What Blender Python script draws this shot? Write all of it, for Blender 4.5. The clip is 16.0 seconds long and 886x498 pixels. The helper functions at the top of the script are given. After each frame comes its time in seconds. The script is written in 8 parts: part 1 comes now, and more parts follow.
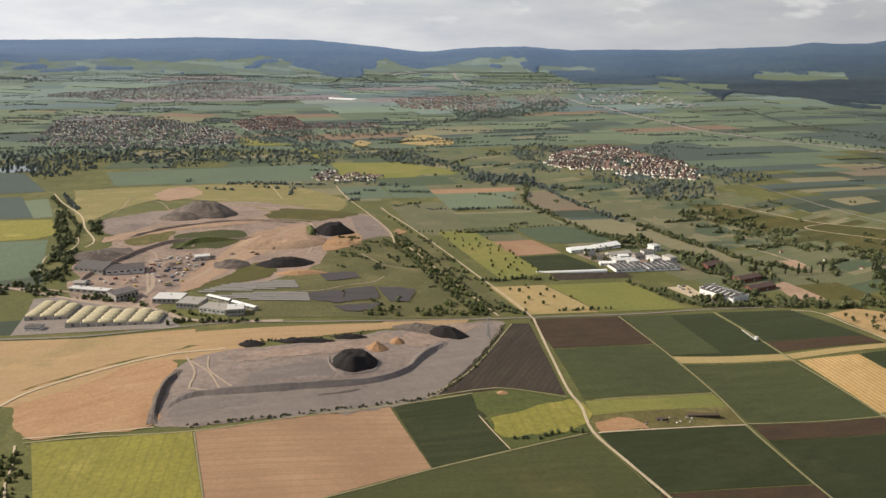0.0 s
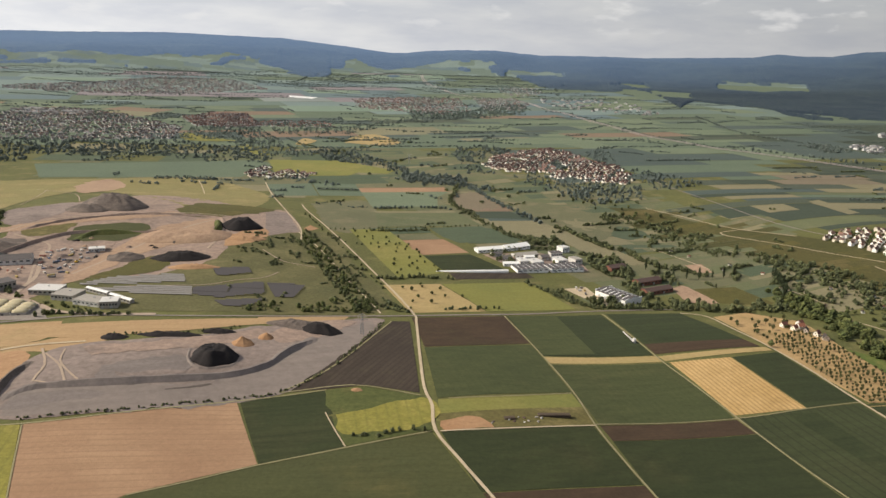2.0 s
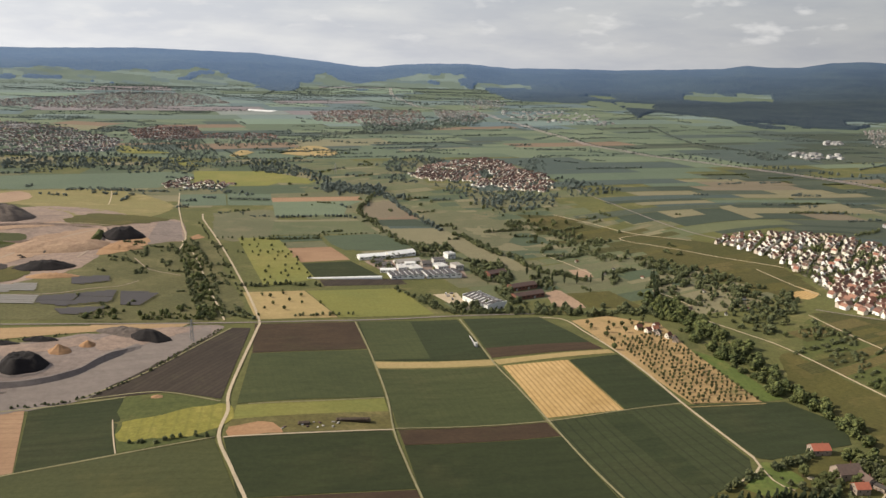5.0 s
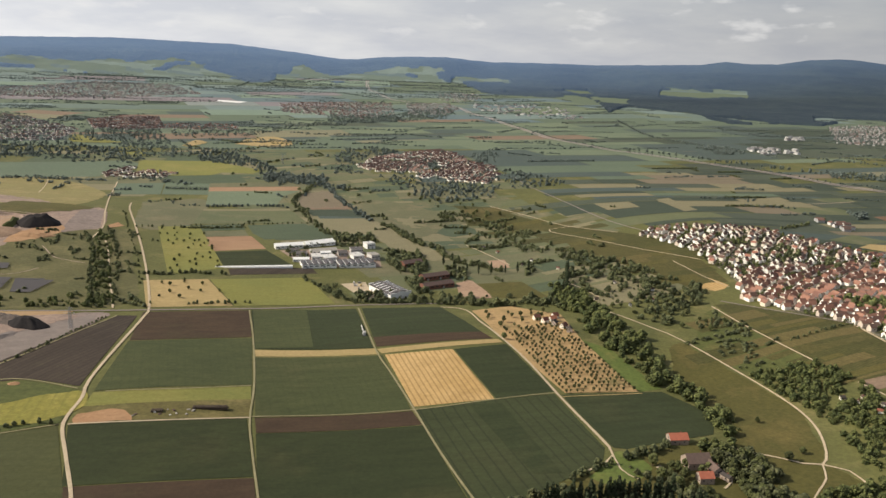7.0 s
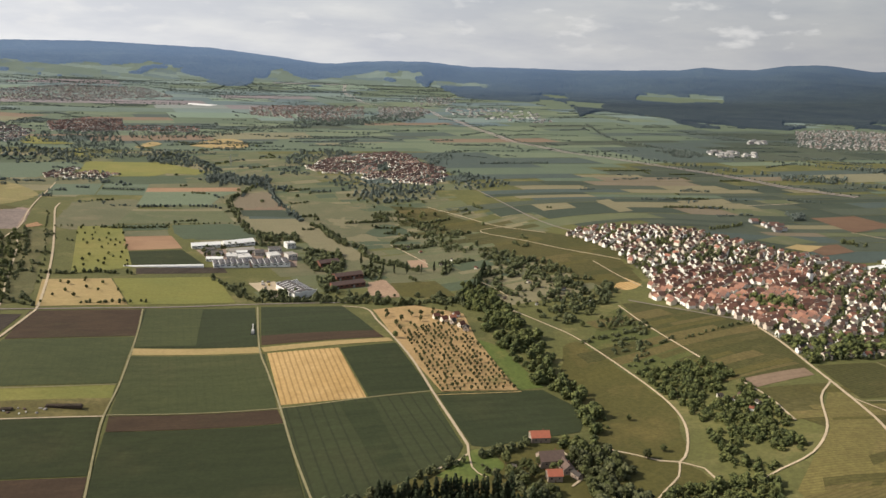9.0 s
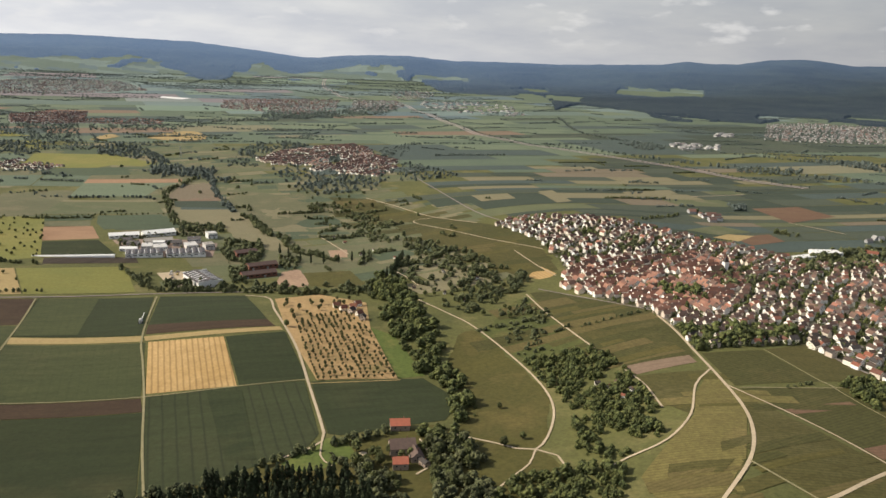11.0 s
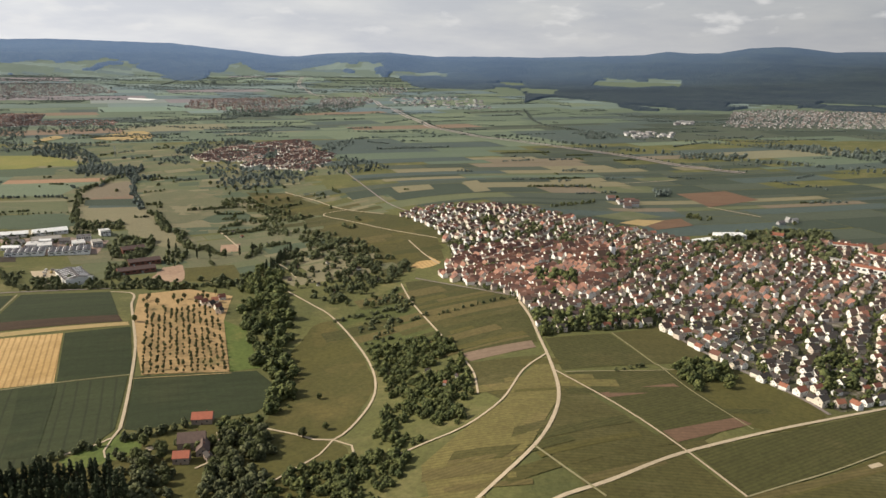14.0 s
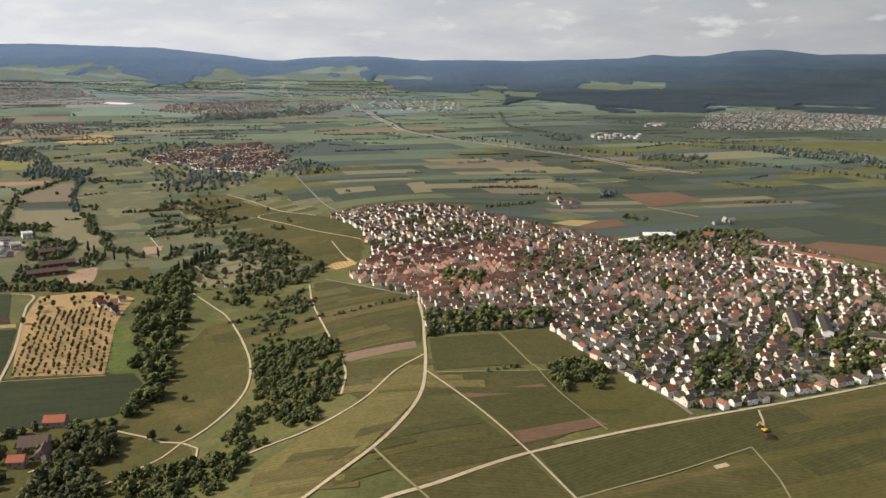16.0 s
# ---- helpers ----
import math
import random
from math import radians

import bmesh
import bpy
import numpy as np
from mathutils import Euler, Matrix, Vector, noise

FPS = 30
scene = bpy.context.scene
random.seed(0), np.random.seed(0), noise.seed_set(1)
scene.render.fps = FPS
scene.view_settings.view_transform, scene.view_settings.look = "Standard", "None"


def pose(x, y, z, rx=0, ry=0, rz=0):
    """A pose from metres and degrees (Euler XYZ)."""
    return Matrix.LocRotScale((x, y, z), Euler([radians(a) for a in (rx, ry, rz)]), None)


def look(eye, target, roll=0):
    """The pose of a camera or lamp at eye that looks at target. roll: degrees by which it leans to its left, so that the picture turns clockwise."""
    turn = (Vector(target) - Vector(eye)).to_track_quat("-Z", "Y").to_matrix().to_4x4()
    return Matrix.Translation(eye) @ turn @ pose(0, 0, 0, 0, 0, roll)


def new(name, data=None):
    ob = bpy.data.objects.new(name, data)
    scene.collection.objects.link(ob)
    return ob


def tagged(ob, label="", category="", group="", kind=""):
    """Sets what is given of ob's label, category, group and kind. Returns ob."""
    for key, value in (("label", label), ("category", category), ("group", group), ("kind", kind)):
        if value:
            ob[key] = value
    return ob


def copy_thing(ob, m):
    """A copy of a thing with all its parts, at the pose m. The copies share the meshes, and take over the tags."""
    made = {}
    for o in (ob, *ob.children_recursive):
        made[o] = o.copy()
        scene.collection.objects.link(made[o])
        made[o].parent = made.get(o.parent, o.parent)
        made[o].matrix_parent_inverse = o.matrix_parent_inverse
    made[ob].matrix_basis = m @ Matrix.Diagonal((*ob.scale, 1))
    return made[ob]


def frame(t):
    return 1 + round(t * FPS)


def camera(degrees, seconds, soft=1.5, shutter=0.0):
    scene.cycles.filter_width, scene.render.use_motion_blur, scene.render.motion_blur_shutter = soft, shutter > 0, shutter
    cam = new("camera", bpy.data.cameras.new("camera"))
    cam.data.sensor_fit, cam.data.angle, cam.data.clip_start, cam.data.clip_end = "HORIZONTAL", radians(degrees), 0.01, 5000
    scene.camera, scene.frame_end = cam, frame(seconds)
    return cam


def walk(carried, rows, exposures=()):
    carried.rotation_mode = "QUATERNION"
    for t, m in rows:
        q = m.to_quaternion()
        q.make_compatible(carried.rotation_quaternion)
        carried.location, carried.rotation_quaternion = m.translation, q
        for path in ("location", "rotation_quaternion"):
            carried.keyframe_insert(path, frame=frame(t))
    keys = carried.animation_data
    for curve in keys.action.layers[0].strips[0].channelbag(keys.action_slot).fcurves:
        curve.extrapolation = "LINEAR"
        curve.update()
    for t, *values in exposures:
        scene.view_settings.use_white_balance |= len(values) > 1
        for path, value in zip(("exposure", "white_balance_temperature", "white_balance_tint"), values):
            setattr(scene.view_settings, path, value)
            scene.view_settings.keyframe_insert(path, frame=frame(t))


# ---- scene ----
cam = camera(58.7, 16.0)
PATH = [
    (0, (5.465, -0.413, 176.892), (5.423, 1.521, 176.386), 0.1),
    (0.5, (20.122, 0.72, 175.954), (20.093, 2.657, 175.456), 0.6),
    (1, (34.816, 1.851, 174.753), (34.802, 3.787, 174.255), 1.0),
    (1.5, (49.817, 2.965, 173.674), (49.82, 4.901, 173.172), 1.6),
    (2, (64.455, 4.375, 172.731), (64.474, 6.312, 172.233), 1.7),
    (2.5, (79.778, 5.008, 171.966), (79.8, 6.949, 171.485), 1.5),
    (3, (94.454, 6.262, 170.838), (94.48, 8.206, 170.369), 1.5),
    (3.5, (109.703, 6.503, 170.061), (109.728, 8.45, 169.601), 1.2),
    (4, (124.837, 7.41, 169.02), (124.869, 9.356, 168.562), 1.2),
    (6.5, (199.17, 10.479, 165.054), (199.242, 12.421, 164.579), 1.7),
    (7, (213.938, 11.23, 164.148), (214.017, 13.171, 163.672), 1.9),
    (7.5, (228.587, 11.852, 163.15), (228.671, 13.794, 162.682), 1.9),
    (8, (243.465, 12.693, 162.061), (243.554, 14.635, 161.588), 1.8),
    (8.5, (257.888, 13.086, 161.277), (257.988, 15.028, 160.807), 1.9),
    (9, (272.334, 13.771, 160.126), (272.44, 15.714, 159.664), 2.1),
    (11.5, (345.209, 16.535, 155.438), (345.339, 18.473, 154.964), 2.0),
    (12, (358.629, 17.288, 154.6), (358.763, 19.227, 154.129), 1.8),
    (12.5, (372.909, 17.857, 153.87), (373.045, 19.795, 153.398), 1.7),
    (13, (387.373, 18.491, 152.783), (387.511, 20.431, 152.317), 1.5),
    (13.5, (401.795, 18.844, 151.933), (401.929, 20.782, 151.458), 1.2),
    (14, (415.913, 19.905, 150.785), (416.042, 21.842, 150.305), 0.8),
    (14.5, (430.378, 20.292, 149.942), (430.507, 22.229, 149.458), 0.7),
    (15, (444.586, 20.686, 149.21), (444.719, 22.622, 148.729), 0.6),
    (15.5, (458.653, 21.008, 148.289), (458.782, 22.946, 147.808), 0.3),
    (16, (473.991, 21.755, 147.515), (474.128, 23.694, 147.045), 0.6),
]
walk(cam, [(t, look(eye, target, roll)) for t, eye, target, roll in PATH])


# ---- light ----
SUN_AZIMUTH, SUN_HEIGHT = radians(-88), radians(35)   # azimuth from +y, clockwise
sun_way = Vector((math.sin(SUN_AZIMUTH) * math.cos(SUN_HEIGHT), math.cos(SUN_AZIMUTH) * math.cos(SUN_HEIGHT), math.sin(SUN_HEIGHT)))
sun_lamp = bpy.data.lights.new("sun", "SUN")
sun_lamp.energy, sun_lamp.angle, sun_lamp.color = 5.7, radians(0.6), (1.0, 0.90, 0.74)
new("sun", sun_lamp).matrix_world = sun_way.to_track_quat("Z", "Y").to_matrix().to_4x4()
scene.view_settings.exposure = -0.19

sky = bpy.data.worlds.new("sky")
scene.world = sky
sky.use_nodes = True
wn, wl = sky.node_tree.nodes, sky.node_tree.links
back = wn["Background"]
back.inputs["Strength"].default_value = 0.1
air = wn.new("ShaderNodeTexSky")
air.sky_type, air.sun_disc, air.sun_elevation, air.sun_rotation = "NISHITA", False, SUN_HEIGHT, SUN_AZIMUTH
air.air_density, air.dust_density, air.altitude = 1.0, 2.5, 300
where = wn.new("ShaderNodeTexCoord")
# a broken layer of cloud, flattened towards the horizon
apart_xyz = wn.new("ShaderNodeSeparateXYZ")
wl.new(where.outputs["Generated"], apart_xyz.inputs[0])
lift = wn.new("ShaderNodeMath"); lift.operation = "MULTIPLY_ADD"
lift.inputs[1].default_value, lift.inputs[2].default_value = 4.5, 0.0
wl.new(apart_xyz.outputs[2], lift.inputs[0])
joined = wn.new("ShaderNodeCombineXYZ")
wl.new(apart_xyz.outputs[0], joined.inputs[0]); wl.new(apart_xyz.outputs[1], joined.inputs[1]); wl.new(lift.outputs[0], joined.inputs[2])
puffs = wn.new("ShaderNodeTexNoise")
puffs.inputs["Scale"].default_value, puffs.inputs["Detail"].default_value, puffs.inputs["Roughness"].default_value = 7.0, 9.0, 0.55
wl.new(joined.outputs[0], puffs.inputs["Vector"])
cover = wn.new("ShaderNodeMapRange")
cover.inputs[1].default_value, cover.inputs[2].default_value, cover.inputs[3].default_value, cover.inputs[4].default_value = 0.40, 0.66, 0.0, 1.0
wl.new(puffs.outputs["Fac"], cover.inputs[0])
veil = wn.new("ShaderNodeMapRange")          # milky air low down, open blue overhead
veil.inputs[1].default_value, veil.inputs[2].default_value, veil.inputs[3].default_value, veil.inputs[4].default_value = 0.0, 0.45, 0.92, 0.30
wl.new(apart_xyz.outputs[2], veil.inputs[0])
most = wn.new("ShaderNodeMath"); most.operation = "MAXIMUM"
part_cover = wn.new("ShaderNodeMath"); part_cover.operation = "MULTIPLY"; part_cover.inputs[1].default_value = 0.85
wl.new(cover.outputs[0], part_cover.inputs[0])
wl.new(part_cover.outputs[0], most.inputs[0]); wl.new(veil.outputs[0], most.inputs[1])
shades = wn.new("ShaderNodeValToRGB")
shades.color_ramp.elements[0].position, shades.color_ramp.elements[0].color = 0.40, (7.0, 7.2, 7.75, 1)
shades.color_ramp.elements[1].position, shades.color_ramp.elements[1].color = 0.72, (8.9, 8.9, 8.9, 1)
wl.new(puffs.outputs["Fac"], shades.inputs[0])
sunward = wn.new("ShaderNodeMapRange")       # milky air is brighter on the sun's side
sunward.inputs[1].default_value, sunward.inputs[2].default_value, sunward.inputs[3].default_value, sunward.inputs[4].default_value = -0.6, 0.6, 1.34, 0.64
wl.new(apart_xyz.outputs[0], sunward.inputs[0])
glow = wn.new("ShaderNodeVectorMath"); glow.operation = "SCALE"
wl.new(shades.outputs[0], glow.inputs[0]); wl.new(sunward.outputs[0], glow.inputs["Scale"])
blend = wn.new("ShaderNodeMix"); blend.data_type = "RGBA"
wl.new(most.outputs[0], blend.inputs[0]); wl.new(air.outputs[0], blend.inputs[6]); wl.new(glow.outputs[0], blend.inputs[7])
# small bright heaped clouds higher up
flat_way = wn.new("ShaderNodeMapping"); flat_way.inputs["Scale"].default_value = (1.0, 1.0, 3.0)
wl.new(where.outputs["Generated"], flat_way.inputs[0])
heaps = wn.new("ShaderNodeTexNoise")
heaps.inputs["Scale"].default_value, heaps.inputs["Detail"].default_value, heaps.inputs["Roughness"].default_value = 20.0, 7.0, 0.5
wl.new(flat_way.outputs[0], heaps.inputs["Vector"])
heap_edge = wn.new("ShaderNodeMapRange")
heap_edge.inputs[1].default_value, heap_edge.inputs[2].default_value, heap_edge.inputs[4].default_value = 0.58, 0.72, 0.45
wl.new(heaps.outputs["Fac"], heap_edge.inputs[0])
heap_low = wn.new("ShaderNodeMapRange")
heap_low.inputs[1].default_value, heap_low.inputs[2].default_value = 0.012, 0.032
wl.new(apart_xyz.outputs[2], heap_low.inputs[0])
heap_fac = wn.new("ShaderNodeMath"); heap_fac.operation = "MULTIPLY"
wl.new(heap_edge.outputs[0], heap_fac.inputs[0]); wl.new(heap_low.outputs[0], heap_fac.inputs[1])
capped = wn.new("ShaderNodeMix"); capped.data_type = "RGBA"
capped.inputs[7].default_value = (10.2, 10.0, 9.7, 1)
wl.new(heap_fac.outputs[0], capped.inputs[0]); wl.new(blend.outputs[2], capped.inputs[6])
wl.new(capped.outputs[2], back.inputs["Color"])


# ---- materials ----
def material(name, rough=0.9, metal=0.0):
    m = bpy.data.materials.new(name)
    m.use_nodes = True
    s = m.node_tree.nodes["Principled BSDF"]
    s.inputs["Roughness"].default_value, s.inputs["Metallic"].default_value = rough, metal
    s.inputs["Specular IOR Level"].default_value = 0.25
    return m, m.node_tree.nodes, m.node_tree.links, s


def mixed(n, l, fac, a, b):
    x = n.new("ShaderNodeMix"); x.data_type = "RGBA"
    for socket, v in ((x.inputs[0], fac), (x.inputs[6], a), (x.inputs[7], b)):
        if isinstance(v, (int, float)):
            socket.default_value = v
        elif isinstance(v, tuple):
            socket.default_value = (*v, 1)
        else:
            l.new(v, socket)
    return x.outputs[2]


def noise_fac(n, l, vec, scale, detail=4.0, lo=0.35, hi=0.65, rough=0.55):
    t = n.new("ShaderNodeTexNoise")
    t.inputs["Scale"].default_value, t.inputs["Detail"].default_value, t.inputs["Roughness"].default_value = scale, detail, rough
    l.new(vec, t.inputs["Vector"])
    r = n.new("ShaderNodeMapRange")
    r.inputs[1].default_value, r.inputs[2].default_value = lo, hi
    l.new(t.outputs["Fac"], r.inputs[0])
    return r.outputs[0]


def turned(n, l, degrees, sx=1.0, sy=1.0):
    c = n.new("ShaderNodeTexCoord"); m = n.new("ShaderNodeMapping"); m.vector_type = "TEXTURE"
    m.inputs["Rotation"].default_value = (0, 0, radians(degrees)); m.inputs["Scale"].default_value = (sx, sy, 1)
    l.new(c.outputs["Object"], m.inputs[0])
    return m.outputs[0]


def olive(c):
    """Greens as they are in early summer: greyer, less pure."""
    r, g, b = c
    return (r * 1.08, g * 0.97, b * 1.02) if g > r * 0.9 else (r, g, b * 1.03)


def soil(name, base, other, patch=0.02, angle=0.0, rows=0.0, row_tone=None, row_share=0.5, grain=0.5, stain=None, stain_scale=0.012, stain_lo=0.52, stain_hi=0.7, rough_grain=0.2, streaks=0.5, row_depth=0.55, band=None):
    """Ground cover in real metres: broad patches, streaks along the working direction, fine grain, and rows or tramlines."""
    base, other, row_tone, stain = (c and olive(c) for c in (base, other, row_tone, stain))
    m, n, l, s = material(name, 0.95)
    flat = n.new("ShaderNodeTexCoord").outputs["Object"]
    col = mixed(n, l, noise_fac(n, l, flat, patch, 5, 0.3, 0.7), base, other)
    if stain:
        col = mixed(n, l, noise_fac(n, l, flat, stain_scale, 6, stain_lo, stain_hi, 0.62), col, stain)
    streak = noise_fac(n, l, turned(n, l, angle if band is None else band, 60.0, 5.0), 1.0, 4, 0.35, 0.7)
    dark = tuple(v * 0.78 for v in base)
    soft = n.new("ShaderNodeMath"); soft.operation = "MULTIPLY"; soft.inputs[1].default_value = streaks
    l.new(streak, soft.inputs[0])
    col = mixed(n, l, soft.outputs[0], col, dark)
    if rows:
        w = n.new("ShaderNodeTexWave"); w.bands_direction = "Y"
        w.inputs["Scale"].default_value = 0.314159 / rows * 1.0
        w.inputs["Distortion"].default_value = 0.6; w.inputs["Detail"].default_value = 2
        l.new(turned(n, l, angle), w.inputs["Vector"])
        r = n.new("ShaderNodeMapRange")
        r.inputs[1].default_value, r.inputs[2].default_value = 1 - row_share, min(1.0, 1 - row_share + 0.3)
        l.new(w.outputs["Fac"], r.inputs[0])
        h = n.new("ShaderNodeMath"); h.operation = "MULTIPLY"; h.inputs[1].default_value = row_depth
        l.new(r.outputs[0], h.inputs[0])
        col = mixed(n, l, h.outputs[0], col, row_tone or tuple(v * 0.6 for v in base))
    fine = noise_fac(n, l, flat, grain, 5, 0.25, 0.75, 0.7)
    k = n.new("ShaderNodeMapRange"); k.inputs[3].default_value, k.inputs[4].default_value = 1 - rough_grain, 1 + rough_grain
    l.new(fine, k.inputs[0])
    v = n.new("ShaderNodeVectorMath"); v.operation = "SCALE"
    l.new(col, v.inputs[0]); l.new(k.outputs[0], v.inputs["Scale"])
    l.new(v.outputs[0], s.inputs["Base Color"])
    b = n.new("ShaderNodeBump"); b.inputs["Strength"].default_value, b.inputs["Distance"].default_value = 0.35, 0.25
    l.new(fine, b.inputs["Height"]); l.new(b.outputs[0], s.inputs["Normal"])
    return m


def paint(name, base, other=None, rough=0.7, metal=0.0, spread=0.0, scale=0.8, island=False, tones=None):
    """Walls, roofs, bark, metal: two-scale wear, and a tone picked object by object or piece by piece."""
    m, n, l, s = material(name, rough, metal)
    flat = n.new("ShaderNodeTexCoord").outputs["Object"]
    col = mixed(n, l, noise_fac(n, l, flat, scale, 5, 0.3, 0.7), base, other or tuple(v * 0.75 for v in base))
    pick = n.new("ShaderNodeNewGeometry").outputs["Random Per Island"] if island else n.new("ShaderNodeObjectInfo").outputs["Random"]
    if tones:
        ramp = n.new("ShaderNodeValToRGB"); ramp.color_ramp.interpolation = "CONSTANT"
        el = ramp.color_ramp.elements
        for i, t in enumerate(tones):
            e = el[i] if i < 2 else el.new(i / len(tones))
            e.position, e.color = i / len(tones), (*t, 1)
        l.new(pick, ramp.inputs[0])
        col = mixed(n, l, 0.85, col, ramp.outputs[0])
        dirt = noise_fac(n, l, flat, scale * 3, 5, 0.45, 0.8)
        half = n.new("ShaderNodeMath"); half.operation = "MULTIPLY"; half.inputs[1].default_value = 0.35
        l.new(dirt, half.inputs[0])
        col = mixed(n, l, half.outputs[0], col, tuple(v * 0.5 for v in base))
    if spread:
        k = n.new("ShaderNodeMapRange"); k.inputs[3].default_value, k.inputs[4].default_value = 1 - spread, 1 + spread
        l.new(pick, k.inputs[0])
        v = n.new("ShaderNodeVectorMath"); v.operation = "SCALE"
        l.new(col, v.inputs[0]); l.new(k.outputs[0], v.inputs["Scale"])
        col = v.outputs[0]
    l.new(col, s.inputs["Base Color"])
    return m


def foliage(name, base, other, spread=0.3, island=False):
    base, other = olive(base), olive(other)
    m, n, l, s = material(name, 0.8)
    flat = n.new("ShaderNodeTexCoord").outputs["Object"]
    col = mixed(n, l, noise_fac(n, l, flat, 0.22, 6, 0.36, 0.64, 0.65), base, other)
    pick = n.new("ShaderNodeNewGeometry").outputs["Random Per Island"] if island else n.new("ShaderNodeObjectInfo").outputs["Random"]
    k = n.new("ShaderNodeMapRange"); k.inputs[3].default_value, k.inputs[4].default_value = 1 - spread, 1 + spread
    l.new(pick, k.inputs[0])
    v = n.new("ShaderNodeVectorMath"); v.operation = "SCALE"
    l.new(col, v.inputs[0]); l.new(k.outputs[0], v.inputs["Scale"])
    l.new(v.outputs[0], s.inputs["Base Color"])
    fine = noise_fac(n, l, flat, 3.0, 4, 0.2, 0.8, 0.7)
    b = n.new("ShaderNodeBump"); b.inputs["Strength"].default_value, b.inputs["Distance"].default_value = 1.0, 0.35
    l.new(fine, b.inputs["Height"]); l.new(b.outputs[0], s.inputs["Normal"])
    return m


MEADOW = soil("meadow", (0.118, 0.129, 0.040), (0.075, 0.089, 0.030), 0.02, 20, stain=(0.184, 0.159, 0.063), stain_scale=0.035, rough_grain=0.3)
GRASS = soil("grass", (0.090, 0.089, 0.023), (0.059, 0.064, 0.018), 0.03, 35, stain=(0.136, 0.108, 0.034), stain_scale=0.03, rough_grain=0.3)
FRESH = soil("fresh_garden_grass", (0.105, 0.150, 0.034), (0.080, 0.118, 0.028), 0.05, 10, stain=(0.16, 0.17, 0.05), stain_scale=0.08, rough_grain=0.3)
LUSH = soil("lush_grass", (0.066, 0.086, 0.025), (0.090, 0.108, 0.030), 0.03, 10, stain=(0.125, 0.118, 0.04), stain_scale=0.05, rough_grain=0.3)
ROUGH = soil("rough_olive_grass", (0.108, 0.110, 0.042), (0.078, 0.088, 0.034), 0.03, 25, stain=(0.170, 0.150, 0.065), stain_scale=0.035, stain_lo=0.47, rough_grain=0.35)
PITFLOOR = soil("smooth_pit_gravel", (0.200, 0.166, 0.142), (0.230, 0.190, 0.160), 0.03, 15, grain=0.3, stain=(0.170, 0.140, 0.122), stain_scale=0.05, rough_grain=0.15)
CORN = soil("green_crop", (0.028, 0.040, 0.014), (0.038, 0.050, 0.017), 0.012, 2, 5.0, (0.022, 0.028, 0.012), 0.10, stain=(0.053, 0.058, 0.022), stain_scale=0.02, row_depth=0.22, band=14, streaks=0.8)
WHEAT = soil("green_wheat", (0.028, 0.041, 0.015), (0.036, 0.050, 0.018), 0.015, 106, 4.2, (0.022, 0.030, 0.013), 0.12, stain=(0.049, 0.058, 0.022), stain_scale=0.018, row_depth=0.22, band=14, streaks=0.8)
WHEAT_L = soil("light_green_wheat", (0.052, 0.069, 0.025), (0.064, 0.079, 0.028), 0.015, 106, 4.2, (0.034, 0.046, 0.017), 0.12, stain=(0.067, 0.077, 0.029), stain_scale=0.018, row_depth=0.22, band=14, streaks=0.8)
WHEAT_T = soil("green_wheat_with_tramlines", (0.037, 0.050, 0.019), (0.044, 0.059, 0.022), 0.015, 106, 5.6, (0.019, 0.027, 0.012), 0.12, stain=(0.046, 0.056, 0.022), stain_scale=0.018, row_depth=0.6, band=14, streaks=0.6)
BEET = soil("beet_crop", (0.065, 0.076, 0.026), (0.052, 0.065, 0.026), 0.02, 4, 4.6, (0.043, 0.052, 0.019), 0.12, stain=(0.090, 0.092, 0.031), stain_scale=0.02, row_depth=0.22, band=14, streaks=0.8)
EARTH = soil("ploughed_earth", (0.057, 0.036, 0.021), (0.075, 0.048, 0.026), 0.03, 16, 2.2, (0.051, 0.035, 0.021), 0.3, stain=(0.061, 0.053, 0.023), stain_scale=0.02, streaks=0.9)
LOAM = soil("dark_loam", (0.048, 0.036, 0.026), (0.068, 0.051, 0.036), 0.03, 68, 3.0, (0.034, 0.026, 0.019), 0.35, stain=(0.070, 0.068, 0.034), stain_scale=0.03, streaks=0.9)
TAN = soil("bare_tan_soil", (0.312, 0.190, 0.108), (0.372, 0.236, 0.138), 0.02, 8, 4.5, (0.26, 0.155, 0.09), 0.2, stain=(0.245, 0.140, 0.080), stain_lo=0.46, rough_grain=0.12)
SAND = soil("quarry_sand", (0.385, 0.262, 0.168), (0.310, 0.208, 0.138), 0.04, 20, grain=0.4, stain=(0.27, 0.175, 0.115), stain_scale=0.03, rough_grain=0.25)
DRYHILL = soil("dry_hill_grass", (0.235, 0.205, 0.080), (0.180, 0.165, 0.062), 0.02, 20, stain=(0.32, 0.255, 0.115), stain_scale=0.02, rough_grain=0.25)
REDSOIL = soil("red_brown_soil", (0.150, 0.088, 0.052), (0.185, 0.115, 0.068), 0.03, 4, 2.2, (0.115, 0.070, 0.042), 0.3)
VINES_L = soil("light_vineyard", (0.169, 0.141, 0.047), (0.128, 0.115, 0.037), 0.03, -4, 1.8, (0.101, 0.092, 0.029), 0.5, stain=(0.205, 0.153, 0.061), stain_scale=0.03, rough_grain=0.32, streaks=0.95)
VINES_D = soil("dry_vineyard", (0.137, 0.109, 0.039), (0.108, 0.090, 0.032), 0.03, 14, 1.8, (0.077, 0.068, 0.023), 0.5, stain=(0.174, 0.128, 0.052), stain_scale=0.03, rough_grain=0.32, streaks=0.95)
